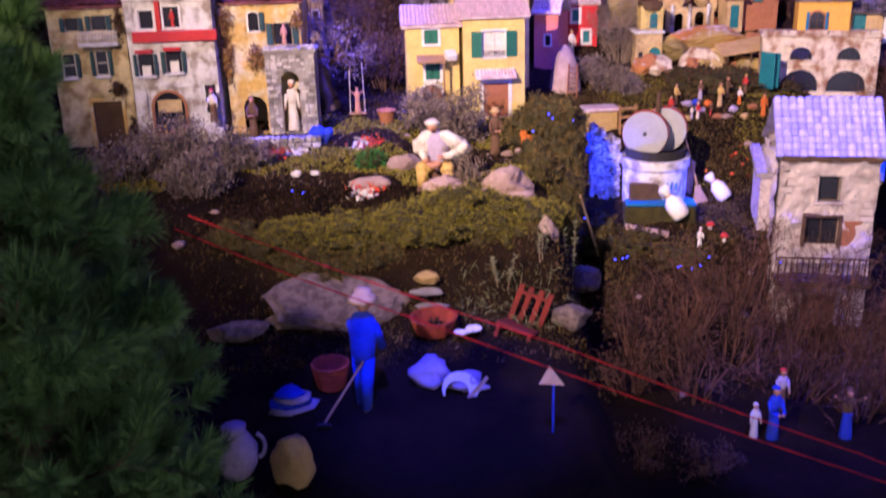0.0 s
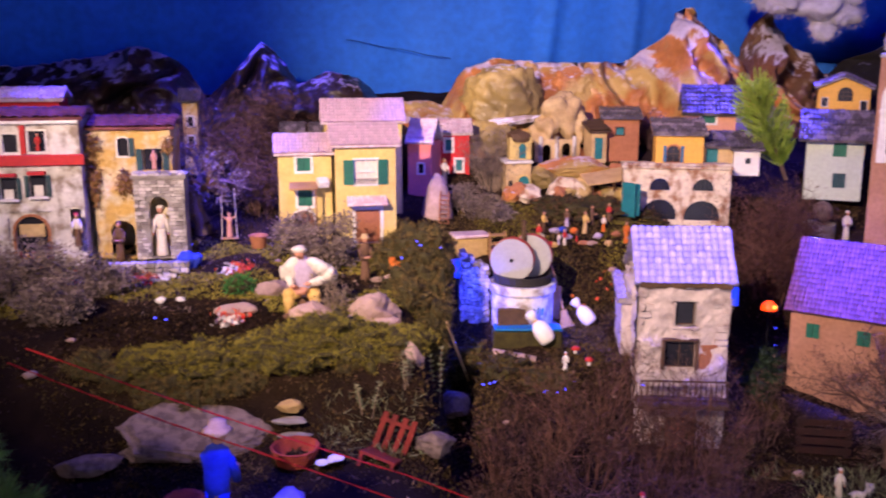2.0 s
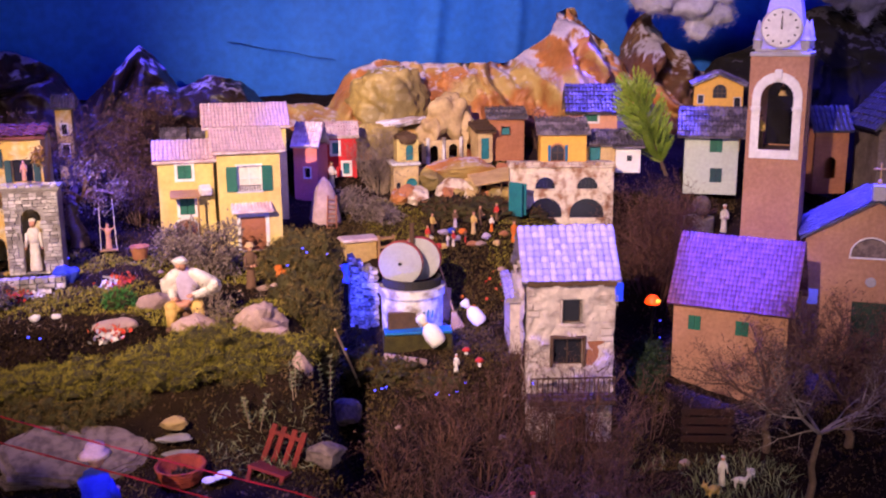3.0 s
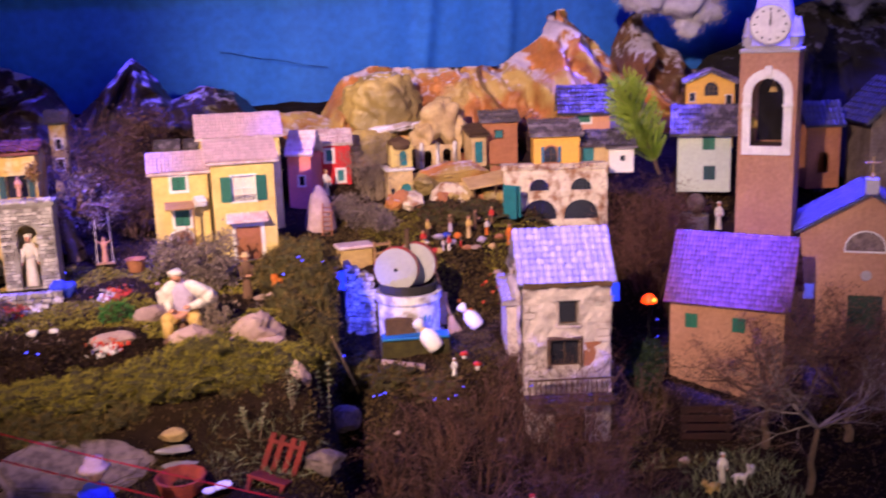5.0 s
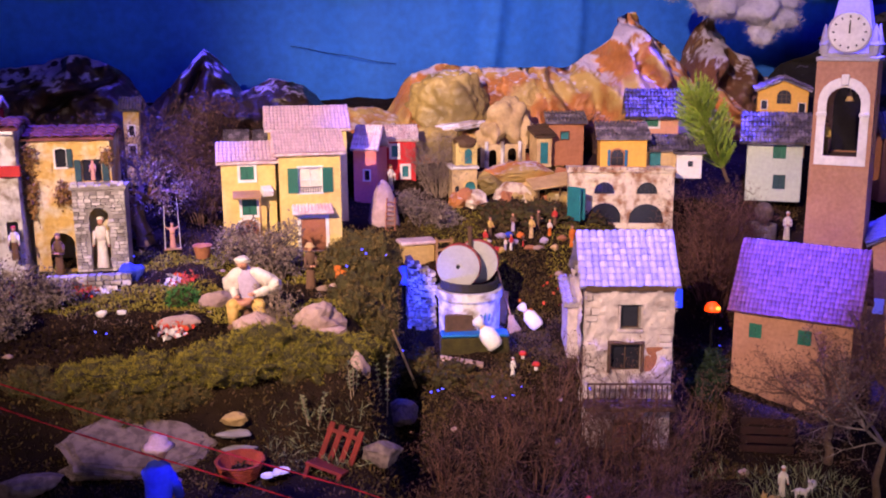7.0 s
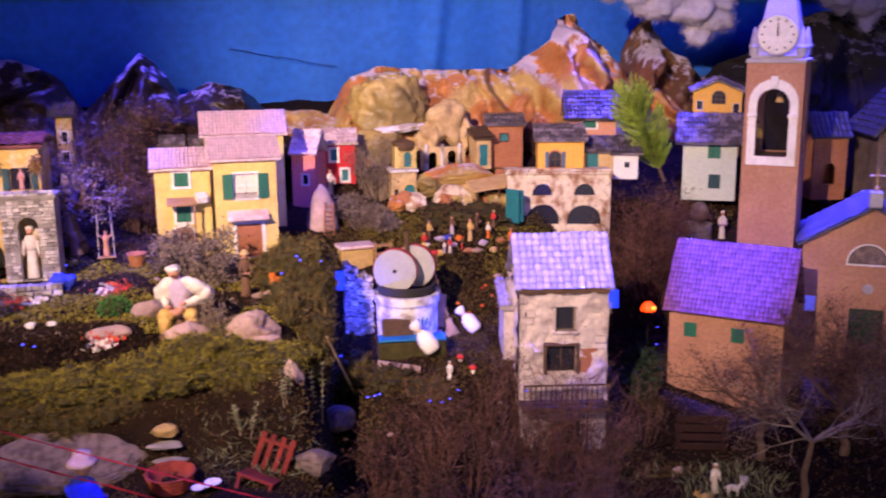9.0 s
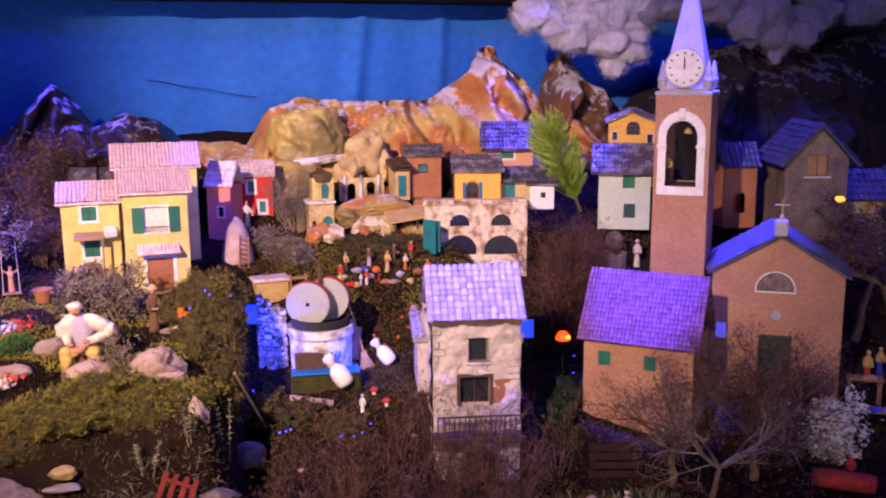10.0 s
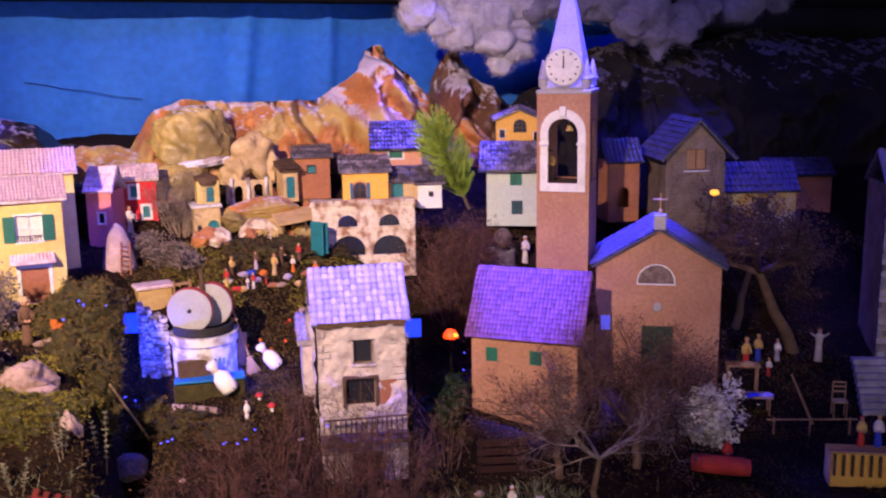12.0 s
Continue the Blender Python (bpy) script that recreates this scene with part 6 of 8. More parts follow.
for k, (x, y, w, h) in enumerate(((0.38, 1.80, 0.09, 0.14), (0.50, 1.84, 0.10, 0.19), (0.62, 1.88, 0.10, 0.25), (0.74, 1.95, 0.08, 0.26), (0.85, 1.97, 0.07, 0.31), (0.92, 1.95, 0.06, 0.24), (0.56, 1.74, 0.12, 0.19), (0.74, 1.78, 0.13, 0.25), (0.90, 1.80, 0.09, 0.17), (0.66, 1.66, 0.13, 0.17), (0.84, 1.70, 0.12, 0.18), (0.35, 1.64, 0.08, 0.10), (0.46, 1.63, 0.10, 0.14), (0.44, 1.42, 0.09, 0.05), (0.33, 1.46, 0.07, 0.05), (0.75, 1.55, 0.12, 0.15))):
    shrub("brushwood", "dense reddish-brown leafless brushwood", on(x, y), (w, 0.07, h), 40 + k, M["twig_heather"], M["twig_brown"], 15, 3, (0.009, 0.0020), 1, 0.0025, group=G1, kids=(3, 4), spread=0.62, lift=0.35)
shrub("thorn_bush", "dry grey thorn bush behind the seated figure", on(0.06, 2.40), (0.06, 0.05, 0.13), 51, M["twig_grey"], M["twig_grey"], 14, 3, (0.008, 0.005), 5, group=G1)
shrub("dry_stalks", "upright straw-coloured dry stalks beside the seated figure", (0.060, 2.04, 0.605), (0.034, 0.022, 0.105), 59, M["twig_pale"], M["twig_pale"], 12, 2, (0.012, 0.003), 2, 0.0014, category="stalks")
shrub("thorn_bush", "dry grey thorn bush before the yellow house", on(-0.03, 2.47), (0.05, 0.04, 0.12), 52, M["twig_grey"], M["twig_grey"], 12, 3, (0.008, 0.005), 5, group=G1)
shrub("thorn_bush", "dark twiggy bush between arcade and tower", on(1.33, 2.60), (0.11, 0.07, 0.33), 53, M["twig_heather"], M["twig_heather"], 40, 3, (0.014, 0.0016), 5, group=G1)
shrub("thorn_bush", "dark twiggy bush between arcade and tower", on(1.41, 2.66), (0.08, 0.06, 0.22), 54, M["twig_heather"], M["twig_heather"], 30, 3, (0.014, 0.0016), 5, group=G1)
shrub("thorn_bush", "brown leafy brush before the church door", on(1.70, 2.08), (0.10, 0.06, 0.26), 48, M["twig_heather"], M["twig_heather"], 24, 3, (0.012, 0.003), 4, group=G1)
shrub("thorn_bush", "brown leafy brush before the church door", on(1.80, 2.10), (0.07, 0.06, 0.24), 49, M["twig_heather"], M["twig_heather"], 20, 3, (0.012, 0.003), 4, group=G1)
shrub("thorn_bush", "thin bare stems in the dark gap by the stone house", on(1.09, 2.10), (0.07, 0.05, 0.22), 50, M["twig_brown"], None, 7, 2, group=G1)
shrub("thorn_bush", "tangle of dry stems beside the red house", on(0.565, 3.02), (0.07, 0.05, 0.17), 55, M["twig_pale"], M["twig_grey"], 34, 3, (0.010, 0.002), 2, 0.0016, group=G1)
shrub("thorn_bush", "grey-purple low bush below the red house", on(0.52, 2.80), (0.08, 0.05, 0.065), 56, M["twig_grey"], M["twig_grey"], 20, 3, (0.008, 0.004), 6, group=G1)
shrub("thorn_bush", "grey-purple low bush below the red house", on(0.44, 2.86), (0.06, 0.05, 0.07), 57, M["twig_grey"], M["twig_grey"], 16, 3, (0.008, 0.004), 6, group=G1)
shrub("thorn_bush", "dark thicket at the cliff foot", on(1.16, 3.20), (0.07, 0.05, 0.13), 58, M["twig_brown"], M["twig_brown"], 16, 3, group=G1)
for k, (x, y, w, h) in enumerate(((-0.26, 3.0, 0.12, 0.27), (-0.14, 3.05, 0.10, 0.28), (-0.50, 3.02, 0.12, 0.24), (-0.62, 3.1, 0.14, 0.22), (-0.16, 2.82, 0.08, 0.18))):
    shrub("thicket", "tall brown leafless thicket below the dark mountains", on(x, y), (w, 0.07, h), 60 + k, M["twig_brown"], M["twig_brown"], 20, 3, (0.009, 0.004), 4, group=G1)

tree("olive_tree", "gnarled little tree with grey-violet leaves and a swing", on(-0.300, 2.68), 0.29, 0.30, 71, M["twig_grey"], 4, 0.021, (-0.02, 0), 2, (0.009, 0.004), M["twig_brown"], 0.6, 0.1, trunk=0.42)
tree("bare_tree", "grey-brown dry bare tree with spreading limbs", on(1.325, 1.76), 0.43, 0.36, 72, M["twig_brown"], 4, 0.0075, (0.01, 0), 4, (0.010, 0.0026), M["twig_grey"], 0.6, 0.12, trunk=0.36)
tree("bare_tree", "dark brown bushy tree before the church", on(1.58, 1.98), 0.45, 0.34, 73, M["twig_brown"], 4, 0.010, (0, 0), 5, (0.012, 0.0022), M["twig_brown"], 0.6, 0.1, trunk=0.2)
tree("bare_tree", "dark brown bushy tree before the church", on(1.36, 2.00), 0.40, 0.29, 74, M["twig_brown"], 4, 0.009, (0, 0), 4, (0.012, 0.0020), M["twig_brown"], 0.5, 0.15, trunk=0.3)
tree("old_tree", "big dry tree with crooked bare limbs behind the church", on(2.43, 2.38), 0.56, 0.42, 75, M["twig_brown"], 4, 0.018, (-0.16, 0), 5, (0.010, 0.005), M["twig_brown"], 0.6, 0.05, trunk=0.5)
tree("old_tree", "dark leafy tree in the unlit corner", on(2.30, 2.52), 0.50, 0.30, 76, M["twig_brown"], 4, 0.012, (0.05, 0), 6, (0.012, 0.006), M["twig_brown"], 0.6, 0.05, trunk=0.4)

# bright green feathery shrub
rng = np.random.default_rng(81)
cyp = thing("cypress", pose(1.47, 2.86, 0.785, 0, -24, 0), "bright yellow-green feathery conifer leaning over the roofs", "tree", "trees")
bm = bmesh.new()
tube(bm, (0, 0, -0.02), (0, 0, 0.28), 0.006, 0.002, 6)
part("trunk", bm, M["bark"], cyp)
rows = []
for _ in range(330):
    z = rng.uniform(0.02, 0.26)
    a, r = rng.uniform(0, 2 * math.pi), 0.068 * math.sin(math.pi * min(1, (z + 0.06) / 0.36)) + 0.006
    rows.append((0, 0, z, math.cos(a) * r, math.sin(a) * r, z + rng.uniform(0.045, 0.095), 0.0012, 0.0005))
raw("limb", *sticks(rows), M["cypress"], cyp, kind="stuff")
a = np.array(rows)
t = rng.uniform(0.15, 1.05, (len(a), 60, 1))
at = (a[:, None, :3] * (1 - t) + a[:, None, 3:6] * t).reshape(-1, 3)
raw("crown", *blades(rng, at, np.repeat(a[:, 3:6] - a[:, :3], 60, 0) * 18, 0.014, 0.0022, 0.3), M["cypress"], cyp, kind="stuff")

# the pine close to the camera
def pine(c, height, reach, seed):
    rng = np.random.default_rng(seed)
    ob = thing("pine_tree", pose(*c), "dark green long-needled pine near the railing", "tree", "trees")
    raw("trunk", *sticks([(0, 0, -0.02, 0.01, 0, height * 0.5, 0.016, 0.011), (0.01, 0, height * 0.5, 0, 0, height, 0.011, 0.003)], 8), M["bark"], ob)
    rows, at, way = [], [], []
    for k in range(210):
        f = rng.uniform(0.0, 0.98)
        z = height * f
        a = rng.uniform(0, 2 * math.pi)
        ln = reach * (1.0 - 0.72 * f) * rng.uniform(0.5, 1.1)
        d = np.array([math.cos(a), math.sin(a), rng.uniform(0.05, 0.45)])
        p = np.array([0, 0, z])
        got, tips = limbs(rng, p, d, ln * 0.52, 0.0045, 2, spread=0.42, lift=0.30, shrink=0.55)
        rows += got
        for r in got:
            if np.linalg.norm(np.array(r[3:6]) - p) > ln * 0.2:
                n = 50
                t = rng.uniform(0, 1, (n, 1))
                at.append(np.array(r[:3]) * (1 - t) + np.array(r[3:6]) * t)
                e = np.array(r[3:6]) - np.array(r[:3])
                way.append(np.tile(e / (np.linalg.norm(e) + 1e-9), (n, 1)))
    raw("limb", *sticks(rows), M["bark"], ob, kind="stuff")
    raw("needles", *blades(rng, np.concatenate(at), np.concatenate(way), 0.023, 0.0012, 0.45), M["pine"], ob, kind="stuff")


pine((-0.415, 0.82, 0.29), 0.80, 0.36, 91)
pine((-0.63, 0.84, 0.28), 0.86, 0.36, 92)


# herbs with pale leaves by the gully
def herb(c, h, seed, label="upright herb with small pale leaves"):
    rng = np.random.default_rng(seed)
    ob = thing("herb", pose(*c), label, "plant", "pale herbs")
    rows, at, way = [], [], []
    for _ in range(3):
        x, y = rng.normal(0, 0.006, 2)
        top = np.array([x * 2.5, y * 2.5, h * rng.uniform(0.7, 1.1)])
        rows.append((x, y, -0.005, *top, 0.0012, 0.0006))
        for f in np.linspace(0.25, 1.0, 9):
            p = np.array([x, y, 0]) * (1 - f) + top * f
            for a in rng.uniform(0, 2 * math.pi, 5):
                at.append(p)
                way.append((math.cos(a), math.sin(a), 0.5))
    raw("stem", *sticks(rows), M["twig_pale"], ob)
    raw("foliage", *blades(rng, at, way, 0.008, 0.0038, 0.25), M["herb"], ob)


for k, (x, y, h) in enumerate(((0.115, 1.80, 0.075), (0.20, 1.84, 0.08), (0.275, 1.93, 0.12))):
    herb(on(x, y), h, 100 + k)
cover("dry_stalks", "tangle of straw-coloured stalks by the basket", 420, patch(0.03, 0.24, 1.69, 1.83, 5, -1, 1), M["herb"], 0.032, 0.0016, 1.4, 7, "stalks")


# ---- rocks and slabs ----
def rock(name, label, c, r, material, seed, turn=(0, 0, 0), rough=0.5, group="loose rocks", sub=3):
    """A broken stone: a lump with flat faces struck off it."""
    rng = random.Random(int(seed * 10))
    bm = bmesh.new()
    ball(bm, (0, 0, 0), 1.0, sub, rough * 0.6, seed, freq=3.0)
    for _ in range(11):
        n = Vector((rng.uniform(-1, 1), rng.uniform(-1, 1), rng.uniform(-0.7, 1))).normalized()
        cut = rng.uniform(0.62, 0.88)
        for v in bm.verts:
            over = v.co.dot(n) - cut
            if over > 0:
                v.co -= n * over * 0.93
    for v in bm.verts:
        v.co *= 1 + 0.07 * noise.noise(v.co * 3.5 + Vector((seed, 0, 0))) - 0.06 * (1 - 2 * abs(noise.noise(v.co * 6 + Vector((0, seed, 0))))) + 0.03 * noise.noise(v.co * 16)
        v.co = Vector((v.co.x * r[0], v.co.y * r[1], v.co.z * r[2])) * 1.14
    ob = part(name, bm, material)
    ob.matrix_basis = pose(*c, *turn)
    return tagged(ob, label, "rock", group)


def slab(label, c, sx, sy, thick, turn, material, seed, layers=4, corners=7):
    """A flat stone of thin splitting layers: few corners, ragged straight edges."""
    rng = random.Random(seed)
    bm = bmesh.new()
    angles = [2 * math.pi * (i + rng.uniform(-0.32, 0.32)) / corners for i in range(corners)]
    edge = [(sx * rng.uniform(0.86, 1.08) * math.cos(a), sy * rng.uniform(0.84, 1.12) * math.sin(a)) for a in angles]
    for k in range(layers):
        z0, z1 = thick * k / layers, thick * (k + 0.93) / layers
        s = 1 - 0.035 * k
        dx, dy = rng.uniform(-0.03, 0.03) * sx, rng.uniform(-0.05, 0.05) * sy
        ring = []
        for (ax, ay), (bx, by) in zip(edge, edge[1:] + edge[:1]):
            for t in (0, 0.2, 0.4, 0.6, 0.8):
                j = 1 + rng.uniform(-0.05, 0.03)
                ring.append((dx + s * j * (ax + (bx - ax) * t), dy + s * j * (ay + (by - ay) * t)))
        lo = [bm.verts.new((x, y, z0)) for x, y in ring]
        hi = [bm.verts.new((x * 0.99, y * 0.99, z1 + rng.uniform(-0.0012, 0.0012))) for x, y in ring]
        mid = [bm.verts.new((x * 0.5, y * 0.5, z1 + 0.004 * noise.noise(Vector((x * 30, y * 30, seed))))) for x, y in ring]
        core = bm.verts.new((dx, dy, z1 + 0.001))
        n = len(ring)
        for i in range(n):
            j = (i + 1) % n
            bm.faces.new((lo[i], lo[j], hi[j], hi[i]))
            bm.faces.new((hi[i], hi[j], mid[j], mid[i]))
            bm.faces.new((mid[i], mid[j], core))
        bm.faces.new(lo[::-1])
    ob = part("slab", bm, material)
    ob.matrix_basis = pose(*c, *turn)
    return tagged(ob, label, "stone slab", "loose rocks")


slab("broad grey layered stone slab tilted on the field", (-0.212, 1.778, 0.466), 0.150, 0.085, 0.013, (27, 3, 8), M["slab"], 4, 6, 8)
slab("thin grey stone slab under the broad one", (-0.250, 1.760, 0.446), 0.105, 0.066, 0.012, (25, 0, 2), M["slab"], 9, 4, 6)
slab("flat rough stone like a small table", (0.135, 1.985, 0.600), 0.078, 0.048, 0.016, (9, 2, -8), M["pebble"], 2)
rock("rock", "pale brown boulder on the flat stone", (0.140, 2.015, 0.626), (0.046, 0.032, 0.040), M["pebble"], 3.0, (0, 0, 20), 0.95, sub=4)
rock("rock", "pale rounded stone by the seated figure", (0.012, 2.03, 0.612), (0.050, 0.034, 0.030), M["pebble"], 7.0, (0, 8, 0), 0.9, sub=4)
rock("rock", "flat brown rock under the flat stone", (0.165, 1.945, 0.566), (0.055, 0.035, 0.028), M["dark_wood"], 9.0)
rock("rock", "grey rock on the terrace", (-0.085, 2.225, 0.628), (0.040, 0.028, 0.022), M["pebble"], 11.0)
rock("rock", "small yellow rock in the bank", (-0.036, 1.800, 0.500), (0.026, 0.018, 0.013), M["rock_ochre"], 13.0)
rock("rock", "pale flat stone under the bank", (-0.035, 1.782, 0.476), (0.032, 0.018, 0.006), M["stone"], 15.0)
rock("rock", "pale flat stone under the bank", (-0.028, 1.765, 0.452), (0.034, 0.016, 0.005), M["stone"], 17.0)
rock("rock", "tall pale rock at the gully mouth", (0.215, 1.90, 0.545), (0.024, 0.02, 0.045), M["pebble"], 19.0)
rock("rock", "reddish rock beside the red chair", (0.246, 1.725, 0.440), (0.040, 0.028, 0.026), M["slab"], 21.0)
rock("rock", "dark stone in the gully", (0.33, 2.10, 0.37), (0.04, 0.05, 0.03), M["slab"], 23.0)
rock("rock", "white pebble on the terrace", on(-0.335, 2.17, 0.006), (0.012, 0.009, 0.009), M["white"], 25.0)
rock("rock", "white pebble on the terrace", on(-0.295, 2.19, 0.004), (0.010, 0.008, 0.006), M["white"], 26.0)
rock("rock", "pale rock at the field's edge", (-0.40, 1.70, 0.44), (0.06, 0.03, 0.02), M["slab"], 27.0)
rock("rock", "yellow round stone on the dark soil", on(-0.236, 1.275, 0.045), (0.034, 0.03, 0.042), M["rock_ochre"], 28.0)
for k in range(26):
    x, y = random.uniform(-0.8, 1.2), random.uniform(1.6, 2.75)
    s = random.uniform(0.006, 0.014)
    rock("pebble", "small pale pebble on the ground", on(x, y, s * 0.3), (s * 1.3, s, s * 0.7), M["pebble"], k * 3.7, sub=2)
rng = np.random.default_rng(120)
clods = np.array([(x, y, gz(x, y)) for x, y in zip(rng.uniform(-0.50, 0.0, 2600), rng.uniform(1.92, 2.09, 2600))])
bm_v, bm_f = blades(rng, clods, np.tile([0, 0, 0.5], (len(clods), 1)), 0.008, 0.008, 1.2)
tagged(raw("soil_clods", bm_v, bm_f, M["soil"], kind="stuff"), "dark crumbled soil of the tilled field", "soil")

# thatched cone with a ladder, grotto and straw shelters
hut = thing("straw_hut", pose(0.368, 2.80, 0.655), "pinkish cone-shaped hut with a wooden ladder", "hut")
bm = bmesh.new()
lathe(bm, [(0.052, -0.01), (0.048, 0.03), (0.040, 0.075), (0.029, 0.12), (0.016, 0.148), (0.004, 0.158)], 14)
for v in bm.verts:
    v.co += v.co.normalized() * 0.004 * noise.noise(v.co * 60)
part("cone", bm, M["pebble"], hut, smooth=True)
lad = thing("ladder", pose(0.378, 2.730, 0.652, -16, 4, 0), "little wooden ladder leaning on the hut", "ladder")
for sx in (-1, 1):
    bm = bmesh.new()
    tube(bm, (sx * 0.014, 0, 0), (sx * 0.012, 0, 0.118), 0.0020, n=6)
    part("rail", bm, M["brown_door"], lad)
for k in range(8):
    bm = bmesh.new()
    tube(bm, (-0.0145, 0, 0.010 + 0.0135 * k), (0.0145, 0, 0.010 + 0.0135 * k), 0.0016, n=6)
    part("rung", bm, M["brown_door"], lad)
trough = thing("stone_trough", pose(0.445, 2.655, 0.575, 0, 0, 8), "ochre masonry box with a snowy lid", "trough")
bm = bmesh.new()
box(bm, (0, 0, 0.036), (0.092, 0.055, 0.080), bevel=0.003)
part("body", bm, M["rock_ochre"], trough)
bm = bmesh.new()
box(bm, (0, 0, 0.081), (0.106, 0.066, 0.010), bevel=0.003)
part("lid", bm, M["roof_pink"], trough)
shelf = thing("plank_steps", pose(0.520, 2.63, 0.575, 0, 0, 5), "small wooden rack with planks", "rack")
for sx in (-1, 1):
    bm = bmesh.new()
    box(bm, (sx * 0.022, 0, 0.045), (0.004, 0.02, 0.095))
    part("post", bm, M["light_wood"], shelf)
for k in range(4):
    bm = bmesh.new()
    box(bm, (0, 0, 0.012 + 0.024 * k), (0.040, 0.022, 0.004))
    part("plank", bm, M["light_wood"], shelf)

grotto = thing("grotto", pose(0.80, 3.14, 0.80), "cream plaster grotto among ochre rocks", "grotto")
bm = bmesh.new()
ball(bm, (0.03, 0.03, 0.16), (0.055, 0.045, 0.075), 4, 0.65, 5)
ball(bm, (-0.03, 0.02, 0.10), (0.045, 0.04, 0.05), 4, 0.65, 8)
ball(bm, (0.085, 0.03, 0.11), (0.035, 0.03, 0.05), 4, 0.65, 12)
part("vault", bm, M["cream"], grotto, smooth=True)
bm = bmesh.new()
sheet(bm, rect(0.0, 0.0, 0.15, 0.075), [arch(0.03, 0.0, 0.030, 0.062), arch(-0.035, 0.0, 0.028, 0.058)], -0.035, 0.012)
part("front", bm, M["cream"], grotto)
for x in (-0.058, -0.004, 0.055):
    bm = bmesh.new()
    tube(bm, (x, -0.040, 0), (x, -0.040, 0.085), 0.007, 0.006, 8)
    part("column", bm, M["white_wall"], grotto)
cave = thing("cave_front", pose(0.793, 2.93, 0.69), "cream rock arch with a dark cave mouth", "grotto")
bm = bmesh.new()
sheet(bm, [(-0.065, 0), (0.062, 0), (0.058, 0.05), (0.03, 0.078), (-0.02, 0.084), (-0.055, 0.06)], [arch(0.0, 0.002, 0.052, 0.046)], 0, 0.03)
part("front", bm, M["dirty_white"], cave)
rock("rock", "rusty rock shelf over the cave", (0.82, 3.00, 0.80), (0.12, 0.06, 0.032), M["rock_main"], 41.0, sub=4)
rock("rock", "rusty rock shelf over the cave", (0.72, 2.99, 0.77), (0.05, 0.05, 0.04), M["rock_gold"], 43.0, sub=4)
rng = random.Random(9)
for k in range(34):
    x, y = rng.uniform(0.58, 1.02), rng.uniform(2.86, 3.20)
    r = rng.uniform(0.016, 0.038)
    rock("rock", "rough rusty-ochre rock heaped about the grotto", on(x, y, r * 0.35), (r * rng.uniform(0.9, 1.5), r, r * rng.uniform(0.7, 1.3)), M[rng.choice(("terracotta", "cream", "rock_main", "rock_gold", "dirty_white", "terracotta"))], k * 1.9 + 200, (0, 0, rng.uniform(0, 360)), 0.9, "rocks by the grotto")
tent = thing("straw_shelter", pose(0.935, 2.93, 0.66), "shelter with a pale straw roof and orange wares", "shelter")
bm = bmesh.new()
box(bm, (0.0, 0.0, 0.118), (0.185, 0.10, 0.007), pose(0, 0, 0, 14, -7, 0), 0.002)
part("roof", bm, M["straw"], tent, "sloping roof of pale straw")
for x in (-0.07, 0.0, 0.072):
    bm = bmesh.new()
    tube(bm, (x, -0.035, -0.01), (x, -0.035, 0.112 + x * 0.12), 0.0035, n=6)
    part("post", bm, M["dark_wood"], tent)
bm = bmesh.new()
box(bm, (0.02, 0.02, 0.035), (0.13, 0.05, 0.07), bevel=0.004)
part("counter", bm, M["terracotta"], tent)

# ---- the oil mill ----
mill = thing("oil_mill", pose(0.540, 2.36, 0.482, 0, 0, -12), "round whitewashed oil mill with two upright millstones", "mill")
bm = bmesh.new()
lathe(bm, [(0.078, -0.01), (0.080, 0.085), (0.086, 0.092), (0.086, 0.112), (0.074, 0.112), (0.072, 0.100), (0.010, 0.098)], 28)
part("basin", bm, M["white_wall"], mill, "whitewashed round basin")
bm = bmesh.new()
lathe(bm, [(0.075, 0.1125), (0.076, 0.135), (0.070, 0.135), (0.068, 0.118), (0.004, 0.116)], 28)
part("pan", bm, M["mill_black"], mill, "black pan")
for k, (x, y) in enumerate(((-0.026, -0.026), (0.020, 0.024))):
    turn = pose(x, y, 0.174, 90, 0, -8)
    bm = bmesh.new()
    lathe(bm, [(0.001, -0.014), (0.0545, -0.014), (0.0555, -0.0125), (0.0555, 0.0125), (0.0545, 0.014), (0.001, 0.014)], 40)
    bmesh.ops.transform(bm, matrix=turn, verts=bm.verts)
    stone = part("millstone", bm, M["millstone"], mill, "grey millstone disc")
    bm = bmesh.new()
    lathe(bm, [(0.0545, -0.0105), (0.0565, -0.0105), (0.0565, 0.0105), (0.0545, 0.0105)], 40)
    bmesh.ops.transform(bm, matrix=turn, verts=bm.verts)
    part("rim", bm, M["mill_red"], stone, "worn red rim")
    bm = bmesh.new()
    lathe(bm, [(0.001, -0.017), (0.005, -0.017), (0.005, 0.017), (0.001, 0.017)], 12)
    bmesh.ops.transform(bm, matrix=turn, verts=bm.verts)
    part("hub", bm, M["iron"], stone)
bm = bmesh.new()
tube(bm, (0.002, 0.003, 0.10), (0.002, 0.003, 0.27), 0.006, n=8)
part("shaft", bm, M["dark_wood"], mill)
bm = bmesh.new()
box(bm, (-0.020, -0.0775, 0.032), (0.082, 0.014, 0.056), pose(0, 0, 0, 0, 0, 12), 0.002)
part("hatch", bm, M["dark_wood"], mill, "dark wooden hatch")
bm = bmesh.new()
